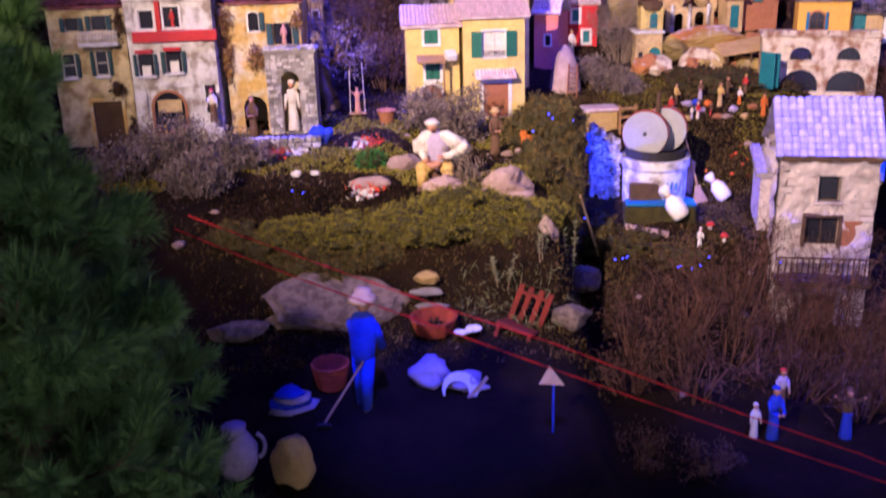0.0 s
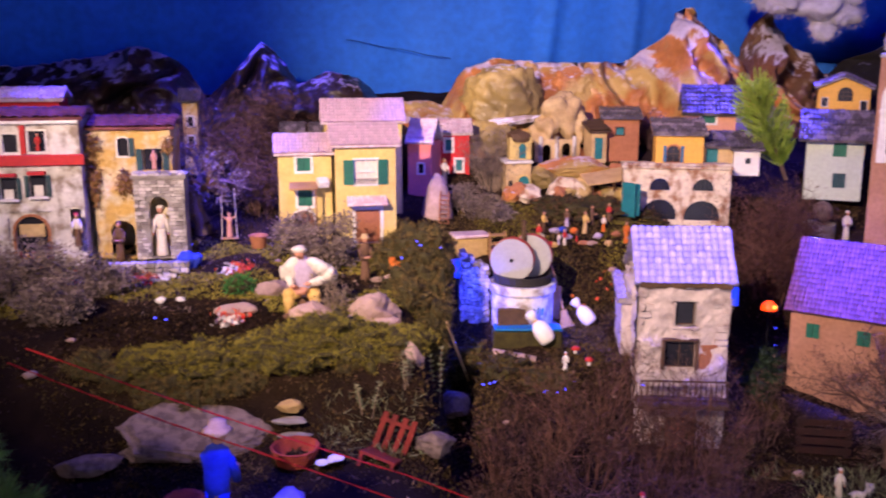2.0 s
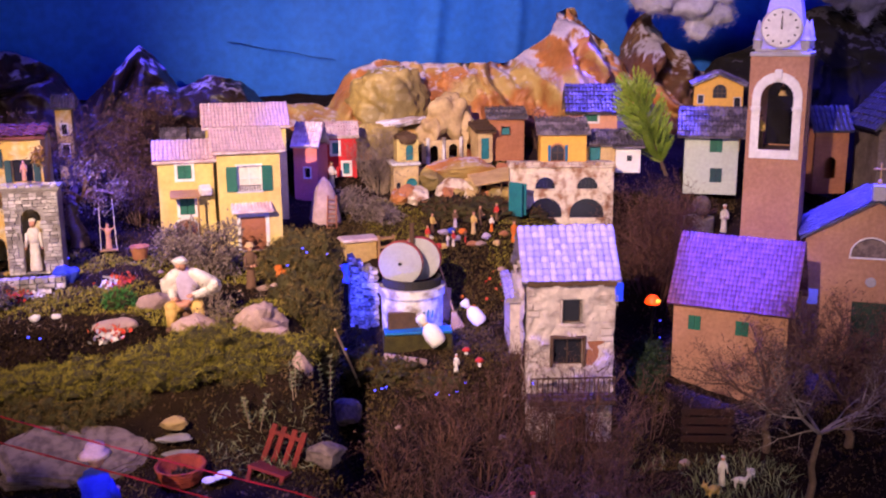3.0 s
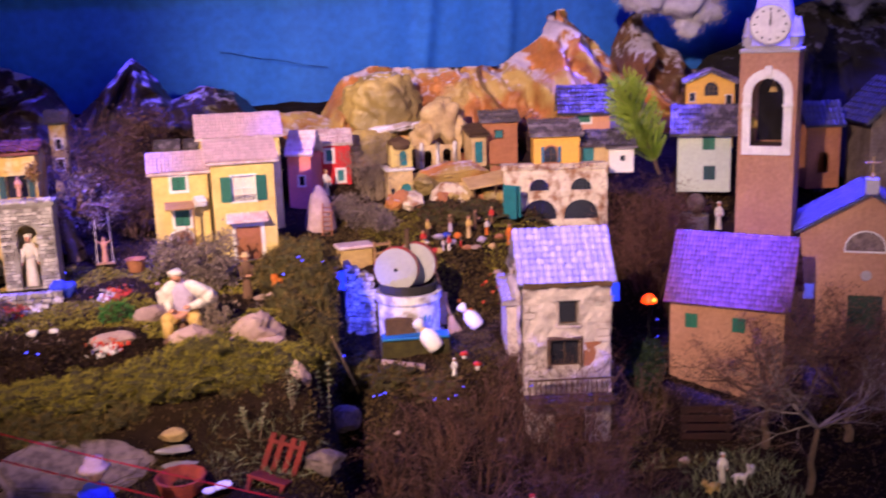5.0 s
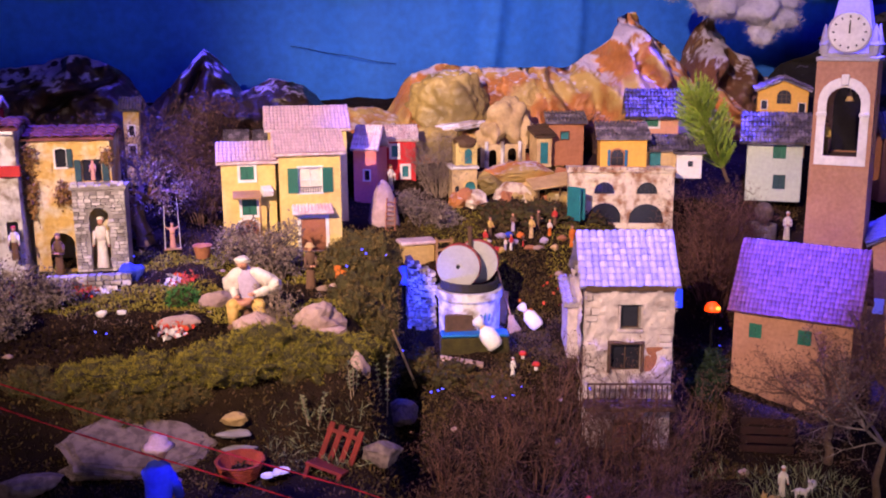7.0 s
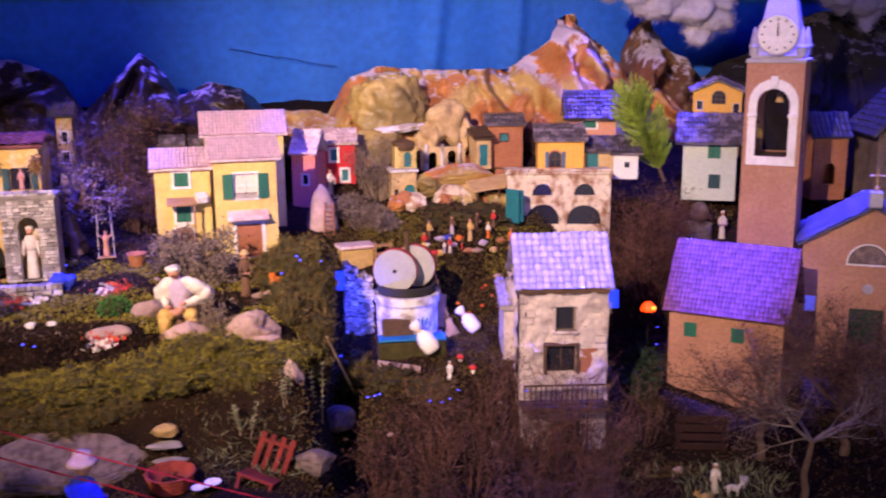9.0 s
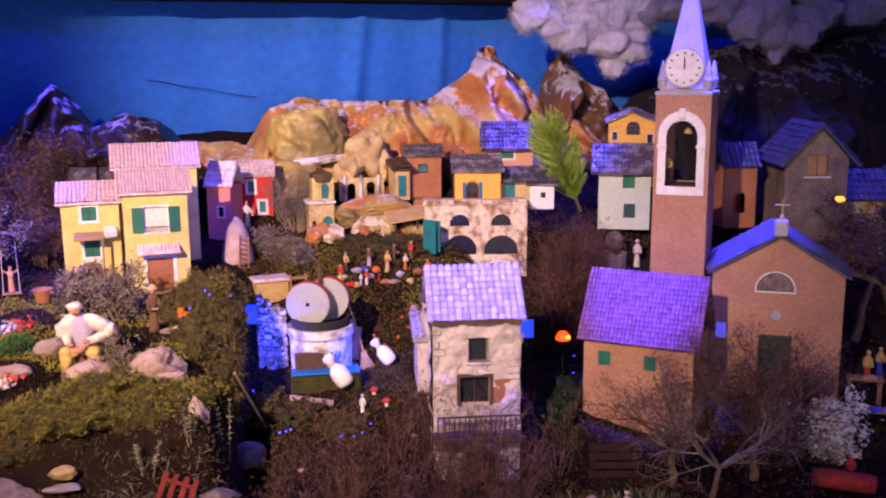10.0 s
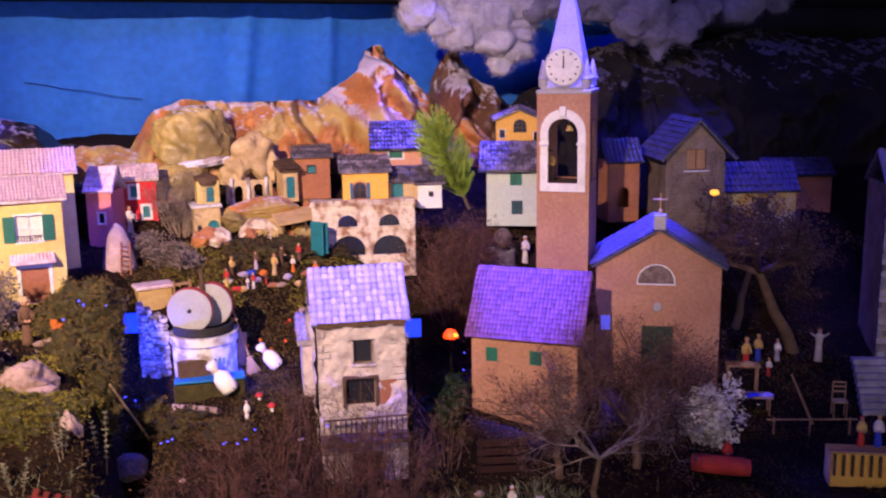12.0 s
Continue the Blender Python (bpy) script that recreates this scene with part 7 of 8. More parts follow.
for k in range(3):
    box(bm, (0.030 + 0.011 * k, -0.0815 + 0.004 * k, 0.052 + 0.003 * (k % 2)), (0.0035, 0.002, 0.018), pose(0, 0, 0, 0, 10, 24))
part("lettering", bm, M["teal"], mill, "dark painted strokes")
bm = bmesh.new()
box(bm, (0, 0.004, 0), (0.172, 0.060, 0.048), bevel=0.003)
plinth = part("earth_block", bm, M["moss_core"])
plinth.matrix_basis = pose(0.536, 2.272, 0.468, 0, 0, -6)
tagged(plinth, "low dark mossy block of earth before the mill", "earth block")
bm = bmesh.new()
box(bm, (0, 0, 0), (0.168, 0.056, 0.007), bevel=0.002)
mm = part("mat", bm, M["blue_mat"])
mm.matrix_basis = pose(0.536, 2.268, 0.497, -3, 0, -6)
tagged(mm, "flat blue mat before the mill", "mat")
tall = stones("ramp_wall", None, [(0.405 + 0.62 * x, 2.42 - 0.35 * x + y, 0.475 + z, a * random.uniform(0.6, 1.1), b * random.uniform(0.6, 1.3), c) for x, y, z, a, b, c in masonry(-0.03, 0.08, 0.0, 0.195, 0, 0.010, 0.013, 0.05, lambda x, z: z > 0.180 - 0.35 * x)], M["rubble"])
tagged(tall, "rough whitewashed stone ramp beside the mill", "wall", kind="structure")


def sack(c, turn, s, label):
    ob = thing("sack", pose(*c, *turn), label, "sack", "white sacks")
    bm = bmesh.new()
    lathe(bm, [(0.002, 0), (0.014, 0.001), (0.019, 0.008), (0.020, 0.026), (0.018, 0.042), (0.008, 0.052), (0.006, 0.055)], 12, flat=0.75)
    for v in bm.verts:
        v.co = v.co * s + v.co.normalized() * 0.0016 * noise.noise(v.co * 90)
    part("bag", bm, M["bag"], ob, smooth=True)
    bm = bmesh.new()
    lathe(bm, [(0.0055, 0.055), (0.009, 0.062), (0.014, 0.070), (0.010, 0.078), (0.002, 0.079)], 12, flat=0.8)
    for v in bm.verts:
        v.co *= s
    part("neck", bm, M["bag"], ob, smooth=True)
    bm = bmesh.new()
    lathe(bm, [(0.0070, 0.053), (0.0078, 0.055), (0.0070, 0.057)], 10, flat=0.8)
    for v in bm.verts:
        v.co *= s
    part("tie", bm, M["straw"], ob)


sack((0.584, 2.225, 0.470), (-18, -34, 0), 1.15, "tied white flour sack lying on the moss")
sack((0.722, 2.34, 0.480), (-18, -38, 0), 1.0, "tied white flour sack lying on the moss")
br = thing("broom", pose(0.660, 2.345, 0.470, -14, -14, 0), "straw broom leaning by the mill", "broom")
bm = bmesh.new()
tube(bm, (0, 0, 0.03), (0, 0, 0.17), 0.0025, n=6)
part("handle", bm, M["light_wood"], br)
rng = np.random.default_rng(130)
raw("bristles", *sticks([(rng.normal(0, 0.003), rng.normal(0, 0.003), 0.045, rng.normal(0, 0.011), rng.normal(0, 0.006), 0.0, 0.0009, 0.0006) for _ in range(110)]), M["straw"], br)
pl = thing("leaning_board", pose(0.632, 2.38, 0.47, -10, 6, 0), "brown board leaning on the mill", "board")
bm = bmesh.new()
box(bm, (0, 0, 0.05), (0.022, 0.005, 0.10), bevel=0.001)
part("board", bm, M["light_wood"], pl)


def mushroom(c, s):
    ob = thing("toadstool", pose(*c), "toy toadstool with a red cap", "toadstool", "toadstools")
    bm = bmesh.new()
    lathe(bm, [(0.004, -0.002), (0.005, 0.004), (0.004, 0.013)], 10)
    for v in bm.verts:
        v.co *= s
    part("stalk", bm, M["white"], ob)
    bm = bmesh.new()
    lathe(bm, [(0.003, 0.011), (0.0105, 0.011), (0.010, 0.015), (0.006, 0.019), (0.001, 0.020)], 12)
    for v in bm.verts:
        v.co *= s
    part("cap", bm, M["robe_red"], ob, smooth=True)


mushroom(on(0.645, 2.205), 1.0)
mushroom(on(0.664, 2.15), 1.0)
for k, (x, y) in enumerate(((0.66, 2.45), (0.70, 2.47), (0.64, 2.50), (0.72, 2.42))):
    bm = bmesh.new()
    ball(bm, (0, 0, 0), 0.0065, 2)
    o = part("orange", bm, M["orange"], smooth=True)
    o.matrix_basis = pose(*on(x, y, 0.005))
    tagged(o, "small orange fruit on the meadow", "fruit", "fallen fruit")
log = thing("log", pose(0.485, 2.185, 0.452, 0, 6, -16), "weathered split log on the moss", "log")
bm = bmesh.new()
tube(bm, (-0.05, 0, 0), (0.055, 0, 0), 0.012, 0.009, 9)
for v in bm.verts:
    v.co += Vector((0, 1, 1)) * 0.003 * noise.noise(v.co * 80)
part("wood", bm, M["pebble"], log)
bm = bmesh.new()
tube(bm, (0.300, 2.00, 0.60), (0.385, 2.235, 0.37), 0.0024, 0.003, 6)
tagged(part("cane", bm, M["straw"]), "thin yellow cane leaning into the gully", "cane")

# ---- figurines: plain statues ----
def figure(label, c, h, yaw, robe, top, stance="stand", hat=None, arms="down", name="figurine", lean=0.0):
    """A painted statuette of one mesh. h: its height in metres."""
    mats = [M[robe], M[top], M["skin"], M[hat or "robe_brown"]]
    bm = bmesh.new()
    if stance == "stand":
        lathe(bm, [(0.115, 0), (0.120, 0.02), (0.098, 0.25), (0.085, 0.48), (0.090, 0.52)], 14, mi=0, flat=0.75)
        lathe(bm, [(0.088, 0.50), (0.100, 0.62), (0.115, 0.74), (0.085, 0.80), (0.035, 0.83)], 14, mi=1, flat=0.65)
        head = 0.90
    elif stance == "walk":
        tube(bm, (0.04, 0, 0.02), (0.035, 0, 0.45), 0.042, 0.065, 10, 0)
        tube(bm, (-0.05, 0.06, 0.02), (-0.035, 0, 0.45), 0.042, 0.065, 10, 0)
        ball(bm, (0.045, -0.04, 0.02), (0.04, 0.075, 0.025), 2, mi=3)
        ball(bm, (-0.055, 0.03, 0.02), (0.04, 0.075, 0.025), 2, mi=3)
        lathe(bm, [(0.095, 0.40), (0.105, 0.50), (0.120, 0.72), (0.090, 0.79), (0.035, 0.82)], 14, mi=1, flat=0.7)
        head = 0.89
    else:
        ball(bm, (0.10, -0.10, 0.20), (0.11, 0.20, 0.14), 2, mi=0, rough=0.2)
        ball(bm, (-0.12, -0.06, 0.18), (0.12, 0.17, 0.20), 2, mi=0, rough=0.2)
        tube(bm, (-0.17, -0.18, 0.0), (-0.15, -0.16, 0.30), 0.07, 0.08, 10, 0)
        lathe(bm, [(0.17, 0.18), (0.18, 0.35), (0.20, 0.58), (0.14, 0.72), (0.05, 0.77)], 14, mi=1, flat=0.75)
        head = 0.86
    ball(bm, (0, -0.015, head), (0.062, 0.068, 0.080) if stance != "sit" else (0.085, 0.09, 0.10), 2, mi=2)
    if hat == "straw":
        lathe(bm, [(0.125, head + 0.03), (0.09, head + 0.055), (0.075, head + 0.06), (0.065, head + 0.11), (0.01, head + 0.12)], 16, mi=3)
    elif hat:
        k = 1.35 if stance == "sit" else 1.0
        ball(bm, (0, 0.01, head + 0.045 * k), (0.072 * k, 0.076 * k, 0.055 * k), 2, mi=3)
    sh = 0.72 if stance != "sit" else 0.64
    wd = 0.11 if stance != "sit" else 0.18
    for s in (-1, 1):
        if arms == "down":
            tube(bm, (s * wd, 0, sh), (s * (wd + 0.03), -0.07, sh - 0.26), 0.036, 0.028, 8, 1)
            ball(bm, (s * (wd + 0.03), -0.08, sh - 0.28), 0.028, 1, mi=2)
        elif arms == "front":
            tube(bm, (s * wd, 0, sh), (s * (wd + 0.01), -0.10, sh - 0.20), 0.05 if stance == "sit" else 0.036, 0.036, 8, 1)
            tube(bm, (s * (wd + 0.01), -0.10, sh - 0.20), (s * 0.04, -0.22, sh - 0.17), 0.036, 0.026, 8, 1)
            ball(bm, (s * 0.035, -0.235, sh - 0.165), 0.032, 1, mi=2)
        else:
            tube(bm, (s * wd, 0, sh), (s * (wd + 0.12), -0.05, sh + 0.10), 0.036, 0.026, 8, 1)
            ball(bm, (s * (wd + 0.135), -0.055, sh + 0.12), 0.028, 1, mi=2)
    for v in bm.verts:
        v.co.y -= lean * max(0, v.co.z - 0.4)
        v.co += Vector((1, 1, 0)) * 0.008 * noise.noise(v.co * 14)
    bmesh.ops.scale(bm, vec=(h, h, h), verts=bm.verts)
    ob = part(name, bm, mats, smooth=True)
    ob.matrix_basis = pose(*c, 0, 0, yaw)
    return tagged(ob, label, "figurine", "clay figurines")


def seated_man(c, h, yaw):
    """The big statuette of a man who sits bowed over his work, in wide white sleeves."""
    mats = [M["robe_ochre"], M["robe_lilac"], M["skin"], M["robe_white"], M["robe_brown"]]
    bm = bmesh.new()
    ball(bm, (0.02, 0.06, 0.13), (0.19, 0.15, 0.16), 2, 0.3, 2, 4)
    lathe(bm, [(0.15, 0.22), (0.15, 0.32), (0.165, 0.50), (0.15, 0.64), (0.07, 0.73), (0.045, 0.77)], 16, mi=1, flat=0.75)
    ball(bm, (-0.02, -0.05, 0.815), (0.066, 0.072, 0.080), 3, mi=2)
    ball(bm, (-0.02, -0.125, 0.805), (0.014, 0.016, 0.018), 2, mi=2)
    ball(bm, (-0.02, -0.03, 0.868), (0.094, 0.096, 0.056), 3, 0.2, 5, 3)
    for s, out, low in ((-1, 0.19, 0.40), (1, 0.30, 0.44)):
        tube(bm, (s * 0.10, 0.01, 0.69), (s * out, -0.01, 0.56), 0.085, 0.115, 14, 3)
        ball(bm, (s * 0.11, 0.01, 0.67), (0.10, 0.09, 0.085), 2, mi=3)
        ball(bm, (s * (out + 0.01), -0.02, 0.53), (0.125, 0.10, 0.135), 3, 0.35, 3 + s, 3)
        tube(bm, (s * out, -0.05, 0.47), (s * 0.12, -0.21, low), 0.075, 0.042, 12, 3)
        ball(bm, (s * 0.09, -0.235, low), (0.040, 0.045, 0.030), 2, mi=2)
        tube(bm, (s * 0.08, 0.0, 0.27), (s * 0.17, -0.20, 0.28), 0.095, 0.082, 12)
        ball(bm, (s * 0.17, -0.20, 0.28), 0.083, 2)
        tube(bm, (s * 0.17, -0.20, 0.28), (s * 0.18, -0.20, 0.02), 0.078, 0.062, 12)
        ball(bm, (s * 0.18, -0.25, 0.015), (0.055, 0.095, 0.035), 2, mi=4)
    lathe(bm, [(0.001, 0.30), (0.08, 0.31), (0.10, 0.37), (0.085, 0.37), (0.001, 0.33)], 14, (0.0, -0.24, 0.0), mi=2)
    for v in bm.verts:
        v.co.y -= 0.30 * max(0, v.co.z - 0.35)
        v.co += Vector((1, 1, 0.5)) * 0.014 * noise.noise(v.co * 11)
    bmesh.ops.scale(bm, vec=(h, h, h), verts=bm.verts)
    ob = part("figurine", bm, mats, smooth=True)
    ob.matrix_basis = pose(*c, 0, 0, yaw)
    return tagged(ob, "seated clay figurine in white sleeves, lilac waistcoat and ochre trousers", "figurine", "clay figurines")


seated_man((-0.004, 2.09, 0.608), 0.172, -14)
figure("stooping blue-clad clay figurine in a straw hat", (-0.142, 1.485, 0.385), 0.215, 155, "robe_blue", "robe_blue", "walk", "straw", "front", lean=0.10)
figure("brown clay figurine beside the mossy mound", (0.135, 2.30, 0.622), 0.115, 10, "robe_brown", "robe_brown", "stand", "straw", "front")
figure("small clay figurine in red and white at the doorway", (-0.568, 2.415, 0.70), 0.085, 0, "robe_brown", "robe_white", "stand", "robe_red")
figure("dark-robed clay figurine with an orange apron", (-0.480, 2.465, 0.648), 0.105, 0, "robe_brown", "robe_brown", "stand", "robe_brown", "front")
figure("white-robed clay figurine under the porch arch", (-0.372, 2.448, 0.665), 0.130, 0, "robe_white", "robe_white", "stand", "robe_white")
figure("tiny clay figurine at the window of the ochre house", (-0.385, 2.478, 0.882), 0.050, 0, "skin", "skin", "stand", "robe_brown")
figure("pink clay child on the swing", (-0.222, 2.625, 0.672), 0.070, 10, "skin", "skin", "stand", "robe_brown", "up")
figure("tiny red-clad clay figurine at the upper window", (-0.650, 2.436, 0.936), 0.042, 0, "robe_red", "robe_red", "stand", "skin")
figure("white clay figurine with a stick by the red house", (0.415, 3.02, 0.745), 0.085, 20, "robe_white", "robe_white", "stand", "robe_brown", "front")
for x, y, h, a, b, yaw in ((0.648, 2.67, 0.055, "robe_ochre", "robe_red", 0), (0.668, 2.70, 0.062, "robe_brown", "robe_ochre", 30), (0.742, 2.72, 0.055, "robe_lilac", "robe_brown", -20), (0.790, 2.69, 0.068, "straw", "robe_ochre", 10), (0.818, 2.72, 0.060, "robe_brown", "robe_brown", 40), (0.705, 2.66, 0.036, "robe_lilac", "robe_white", 0), (0.760, 2.67, 0.034, "robe_red", "robe_brown", 60)):
    figure("small colourful clay figurine in the village square", on(x, y), h, yaw, a, b, "stand", "robe_brown", "front")
for x, y, m in ((0.70, 2.70, "robe_lilac"), (0.735, 2.68, "robe_lilac"), (0.675, 2.655, "robe_red"), (0.775, 2.655, "terracotta"), (0.80, 2.65, "pebble")):
    rock("parcel", "small parcel of goods in the village square", on(x, y, 0.006), (0.018, 0.012, 0.008), M[m], x * 9, group="stall goods", sub=2)
for x, y, h, a, b, yaw in ((0.722, 2.66, 0.048, "robe_white", "robe_red", 20), (0.845, 2.69, 0.050, "orange", "robe_white", 0), (0.875, 2.74, 0.055, "robe_brown", "robe_red", -30)):
    figure("small colourful clay figurine in the village square", on(x, y), h, yaw, a, b, "stand", "robe_ochre", "front")
for x, y, m in ((0.63, 2.66, "orange"), (0.655, 2.68, "robe_white"), (0.69, 2.655, "robe_ochre"), (0.725, 2.70, "robe_blue"), (0.76, 2.70, "orange"), (0.825, 2.67, "robe_lilac"), (0.85, 2.65, "straw"), (0.88, 2.68, "terracotta"), (0.60, 2.64, "robe_lilac"), (0.575, 2.66, "robe_white")):
    rock("parcel", "small parcel of goods in the village square", on(x, y, 0.006), (0.014, 0.010, 0.010), M[m], x * 11, group="stall goods", sub=2)
figure("orange clay figurine by the arcade", on(0.905, 2.66), 0.065, 0, "orange", "orange", "stand", "robe_brown")
figure("white clay figurine by the well", (1.615, 2.72, 0.60), 0.090, -20, "robe_white", "robe_white", "stand", "robe_white", "front")
figure("clay figurine with gold bowl in the belfry", (1.578, 2.515, 0.890), 0.085, -36, "robe_white", "robe_white", "stand", "robe_brown", "front")
figure("brown clay figurine in the belfry", (1.612, 2.540, 0.890), 0.095, -36, "robe_brown", "robe_ochre", "stand", "robe_brown", "front")
figure("white clay figurine standing under the old tree", on(2.47, 2.31), 0.115, -30, "robe_white", "robe_white", "stand", "robe_brown", "up")
for x, y, h, a, b in ((2.20, 2.33, 0.10, "robe_red", "robe_ochre"), (2.27, 2.36, 0.09, "robe_blue", "robe_ochre"), (2.33, 2.34, 0.075, "robe_lilac", "robe_white"), (2.24, 2.27, 0.06, "robe_red", "robe_white")):
    figure("colourful clay figurine beside the church", on(x, y), h, -30, a, b, "stand", "robe_ochre", "front")
figure("red-clad clay figurine at the striped bolster", on(1.79, 1.88), 0.085, -30, "robe_red", "robe_red", "stand", "robe_white", "front")
figure("clay figurine in blue on the yellow balcony", (2.07, 1.66, 0.300), 0.085, -40, "robe_blue", "robe_white", "stand", "robe_ochre", "front")
figure("red clay figurine on the yellow balcony", (2.035, 1.68, 0.300), 0.080, -40, "robe_red", "robe_ochre", "stand", "robe_red", "front")
figure("white toy figurine by the pond", on(1.165, 1.86), 0.075, -10, "robe_white", "robe_white", "stand", "robe_white")
figure("small white figurine on the moss", on(0.600, 2.125), 0.048, 0, "white", "white", "stand", "white")
figure("blue-cloaked clay figurine in the bushes", on(0.575, 1.50), 0.105, 10, "robe_blue", "robe_blue", "stand", "robe_blue", "front")
figure("white clay figurine beside the blue one", on(0.545, 1.51), 0.07, 10, "robe_white", "robe_white", "stand", "robe_white")
figure("blue-clad clay figurine in the bushes", on(0.70, 1.49), 0.10, -10, "robe_blue", "robe_brown", "stand", "robe_brown", "up")
figure("brown clay figurine in the bushes", on(0.615, 1.58), 0.085, 0, "robe_brown", "robe_lilac", "stand", "robe_red")

# animals of painted plaster
def critter(name, label, c, s, yaw, material, horn=False):
    bm = bmesh.new()
    ball(bm, (0, 0, 0.55), (0.48, 0.22, 0.24), 2, 0.15, 2)
    for sx in (-0.3, 0.3):
        for sy in (-0.12, 0.12):
            tube(bm, (sx, sy, 0), (sx, sy, 0.5), 0.055, 0.075, 7)
    tube(bm, (-0.36, 0, 0.62), (-0.56, 0, 0.90), 0.14, 0.10, 8)
    ball(bm, (-0.62, 0, 0.95), (0.18, 0.11, 0.12), 2)
    for sy in (-0.09, 0.09):
        tube(bm, (-0.56, sy, 1.02), (-0.52, sy * 1.6, 1.14), 0.045, 0.01, 6)
    tube(bm, (0.46, 0, 0.62), (0.62, 0, 0.45), 0.045, 0.02, 6)
    bmesh.ops.scale(bm, vec=(s, s, s), verts=bm.verts)
    ob = part(name, bm, material, smooth=True)
    ob.matrix_basis = pose(*c, 0, 0, yaw)
    return tagged(ob, label, "animal figure", "plaster animals")


critter("dog", "yellow plaster dog lying by the pond", on(1.12, 1.82, -0.012), 0.045, 20, M["robe_ochre"])
critter("sheep", "white plaster sheep by the pond", on(1.20, 1.84), 0.034, 160, M["robe_white"])
critter("sheep", "white plaster sheep by the pond", on(1.245, 1.87), 0.034, 40, M["robe_white"])
hen = thing("rooster", pose(0.207, 2.225, 0.655), "orange rooster figure on a stone", "rooster", "plaster animals")
bm = bmesh.new()
ball(bm, (0, 0, 0.018), (0.018, 0.012, 0.014), 2)
ball(bm, (-0.010, 0, 0.034), (0.009, 0.008, 0.013), 2)
tube(bm, (0.010, 0, 0.020), (0.026, 0, 0.038), 0.008, 0.003, 7)
part("body", bm, M["orange"], hen, smooth=True)
bm = bmesh.new()
ball(bm, (-0.011, 0, 0.049), (0.008, 0.003, 0.006), 1)
part("comb", bm, M["robe_red"], hen)
rock("rock", "flat pale stone under the rooster", (0.207, 2.225, 0.648), (0.030, 0.022, 0.010), M["pebble"], 51.0)

# ---- the field in the foreground ----
def sickle(c, turn):
    ob = thing("sickle", pose(*c, *turn), "white curved sickle with a wooden handle", "sickle")
    bm = bmesh.new()
    n = 18
    rows = []
    for k in range(n + 1):
        a = math.radians(-40 + 235 * k / n)
        w = 0.008 * math.sin(math.pi * min(1, 0.22 + 0.78 * k / n)) + 0.0012
        rows.append([bm.verts.new(((0.026 + s * w) * math.cos(a), (0.026 + s * w) * math.sin(a), z)) for s, z in ((-1, 0), (1, 0), (1, 0.003), (-1, 0.003))])
    for a, b in zip(rows, rows[1:]):
        for k in range(4):
            bm.faces.new((a[k], a[(k + 1) % 4], b[(k + 1) % 4], b[k]))
    bm.faces.new(rows[0])
    bm.faces.new(rows[-1][::-1])
    part("blade", bm, M["white"], ob)
    bm = bmesh.new()
    tube(bm, (0.016, -0.014, 0.002), (0.052, 0.020, 0.002), 0.0042, 0.0034, 8)
    part("handle", bm, M["straw"], ob)


sickle((0.020, 1.49, 0.408), (52, 0, 6))
bundle = thing("cloth_bundle", pose(-0.005, 1.535, 0.405, 0, 0, -16), "crumpled pale blue cloth on the dark soil", "cloth")
bm = bmesh.new()
ball(bm, (-0.022, 0, 0.010), (0.038, 0.028, 0.026), 3, 0.7, 6)
ball(bm, (0.035, -0.008, 0.004), (0.040, 0.022, 0.016), 3, 0.7, 9)
part("cloth", bm, M["robe_lilac"], bundle, smooth=True)
hoe = thing("hoe", pose(-0.170, 1.46, 0.395), "long wooden hoe held by the stooping figurine", "hoe")
bm = bmesh.new()
tube(bm, (0.030, 0.01, 0.085), (-0.035, -0.045, 0.0), 0.0022, n=6)
part("handle", bm, M["light_wood"], hoe)
bm = bmesh.new()
box(bm, (-0.035, -0.05, -0.002), (0.022, 0.006, 0.010), pose(0, 0, 0, 20, 0, 0))
part("head", bm, M["iron"], hoe)


def tub(name, label, c, r, h, material, category="basket", weave=True):
    ob = thing(name, pose(*c), label, category)
    bm = bmesh.new()
    lathe(bm, [(r * 0.72, 0), (r * 0.86, h * 0.5), (r, h), (r * 0.92, h), (r * 0.78, h * 0.5), (r * 0.6, h * 0.1)], 20)
    part("body", bm, material, ob, smooth=False)
    for k in range(6 if weave else 1):
        z = h * (0.12 + 0.88 * k / 5) if weave else h
        rr = r * (0.73 + 0.29 * z / h)
        bm = bmesh.new()
        rings = []
        for i in range(24):
            a = 2 * math.pi * i / 24
            t = h * (0.06 + 0.015 * (-1) ** i)
            rings.append([bm.verts.new(((rr + t * math.cos(q)) * math.cos(a), (rr + t * math.cos(q)) * math.sin(a), z + t * math.sin(q))) for q in np.linspace(0, 2 * math.pi, 6)[:5]])
        for p, q in zip(rings, rings[1:] + rings[:1]):
            for i in range(5):
                bm.faces.new((p[i], p[(i + 1) % 5], q[(i + 1) % 5], q[i]))
        part("hoop", bm, material, ob)
    return ob


tub("basket", "round red woven basket", on(-0.022, 1.700), 0.044, 0.034, M["basket"])
tub("basket", "dark red woven basket by the stooping figurine", on(-0.205, 1.54), 0.032, 0.045, M["basket"])
tub("flower_tub", "orange clay tub with red flowers by the swing", on(-0.142, 2.58), 0.024, 0.034, M["terracotta"], "tub", False)

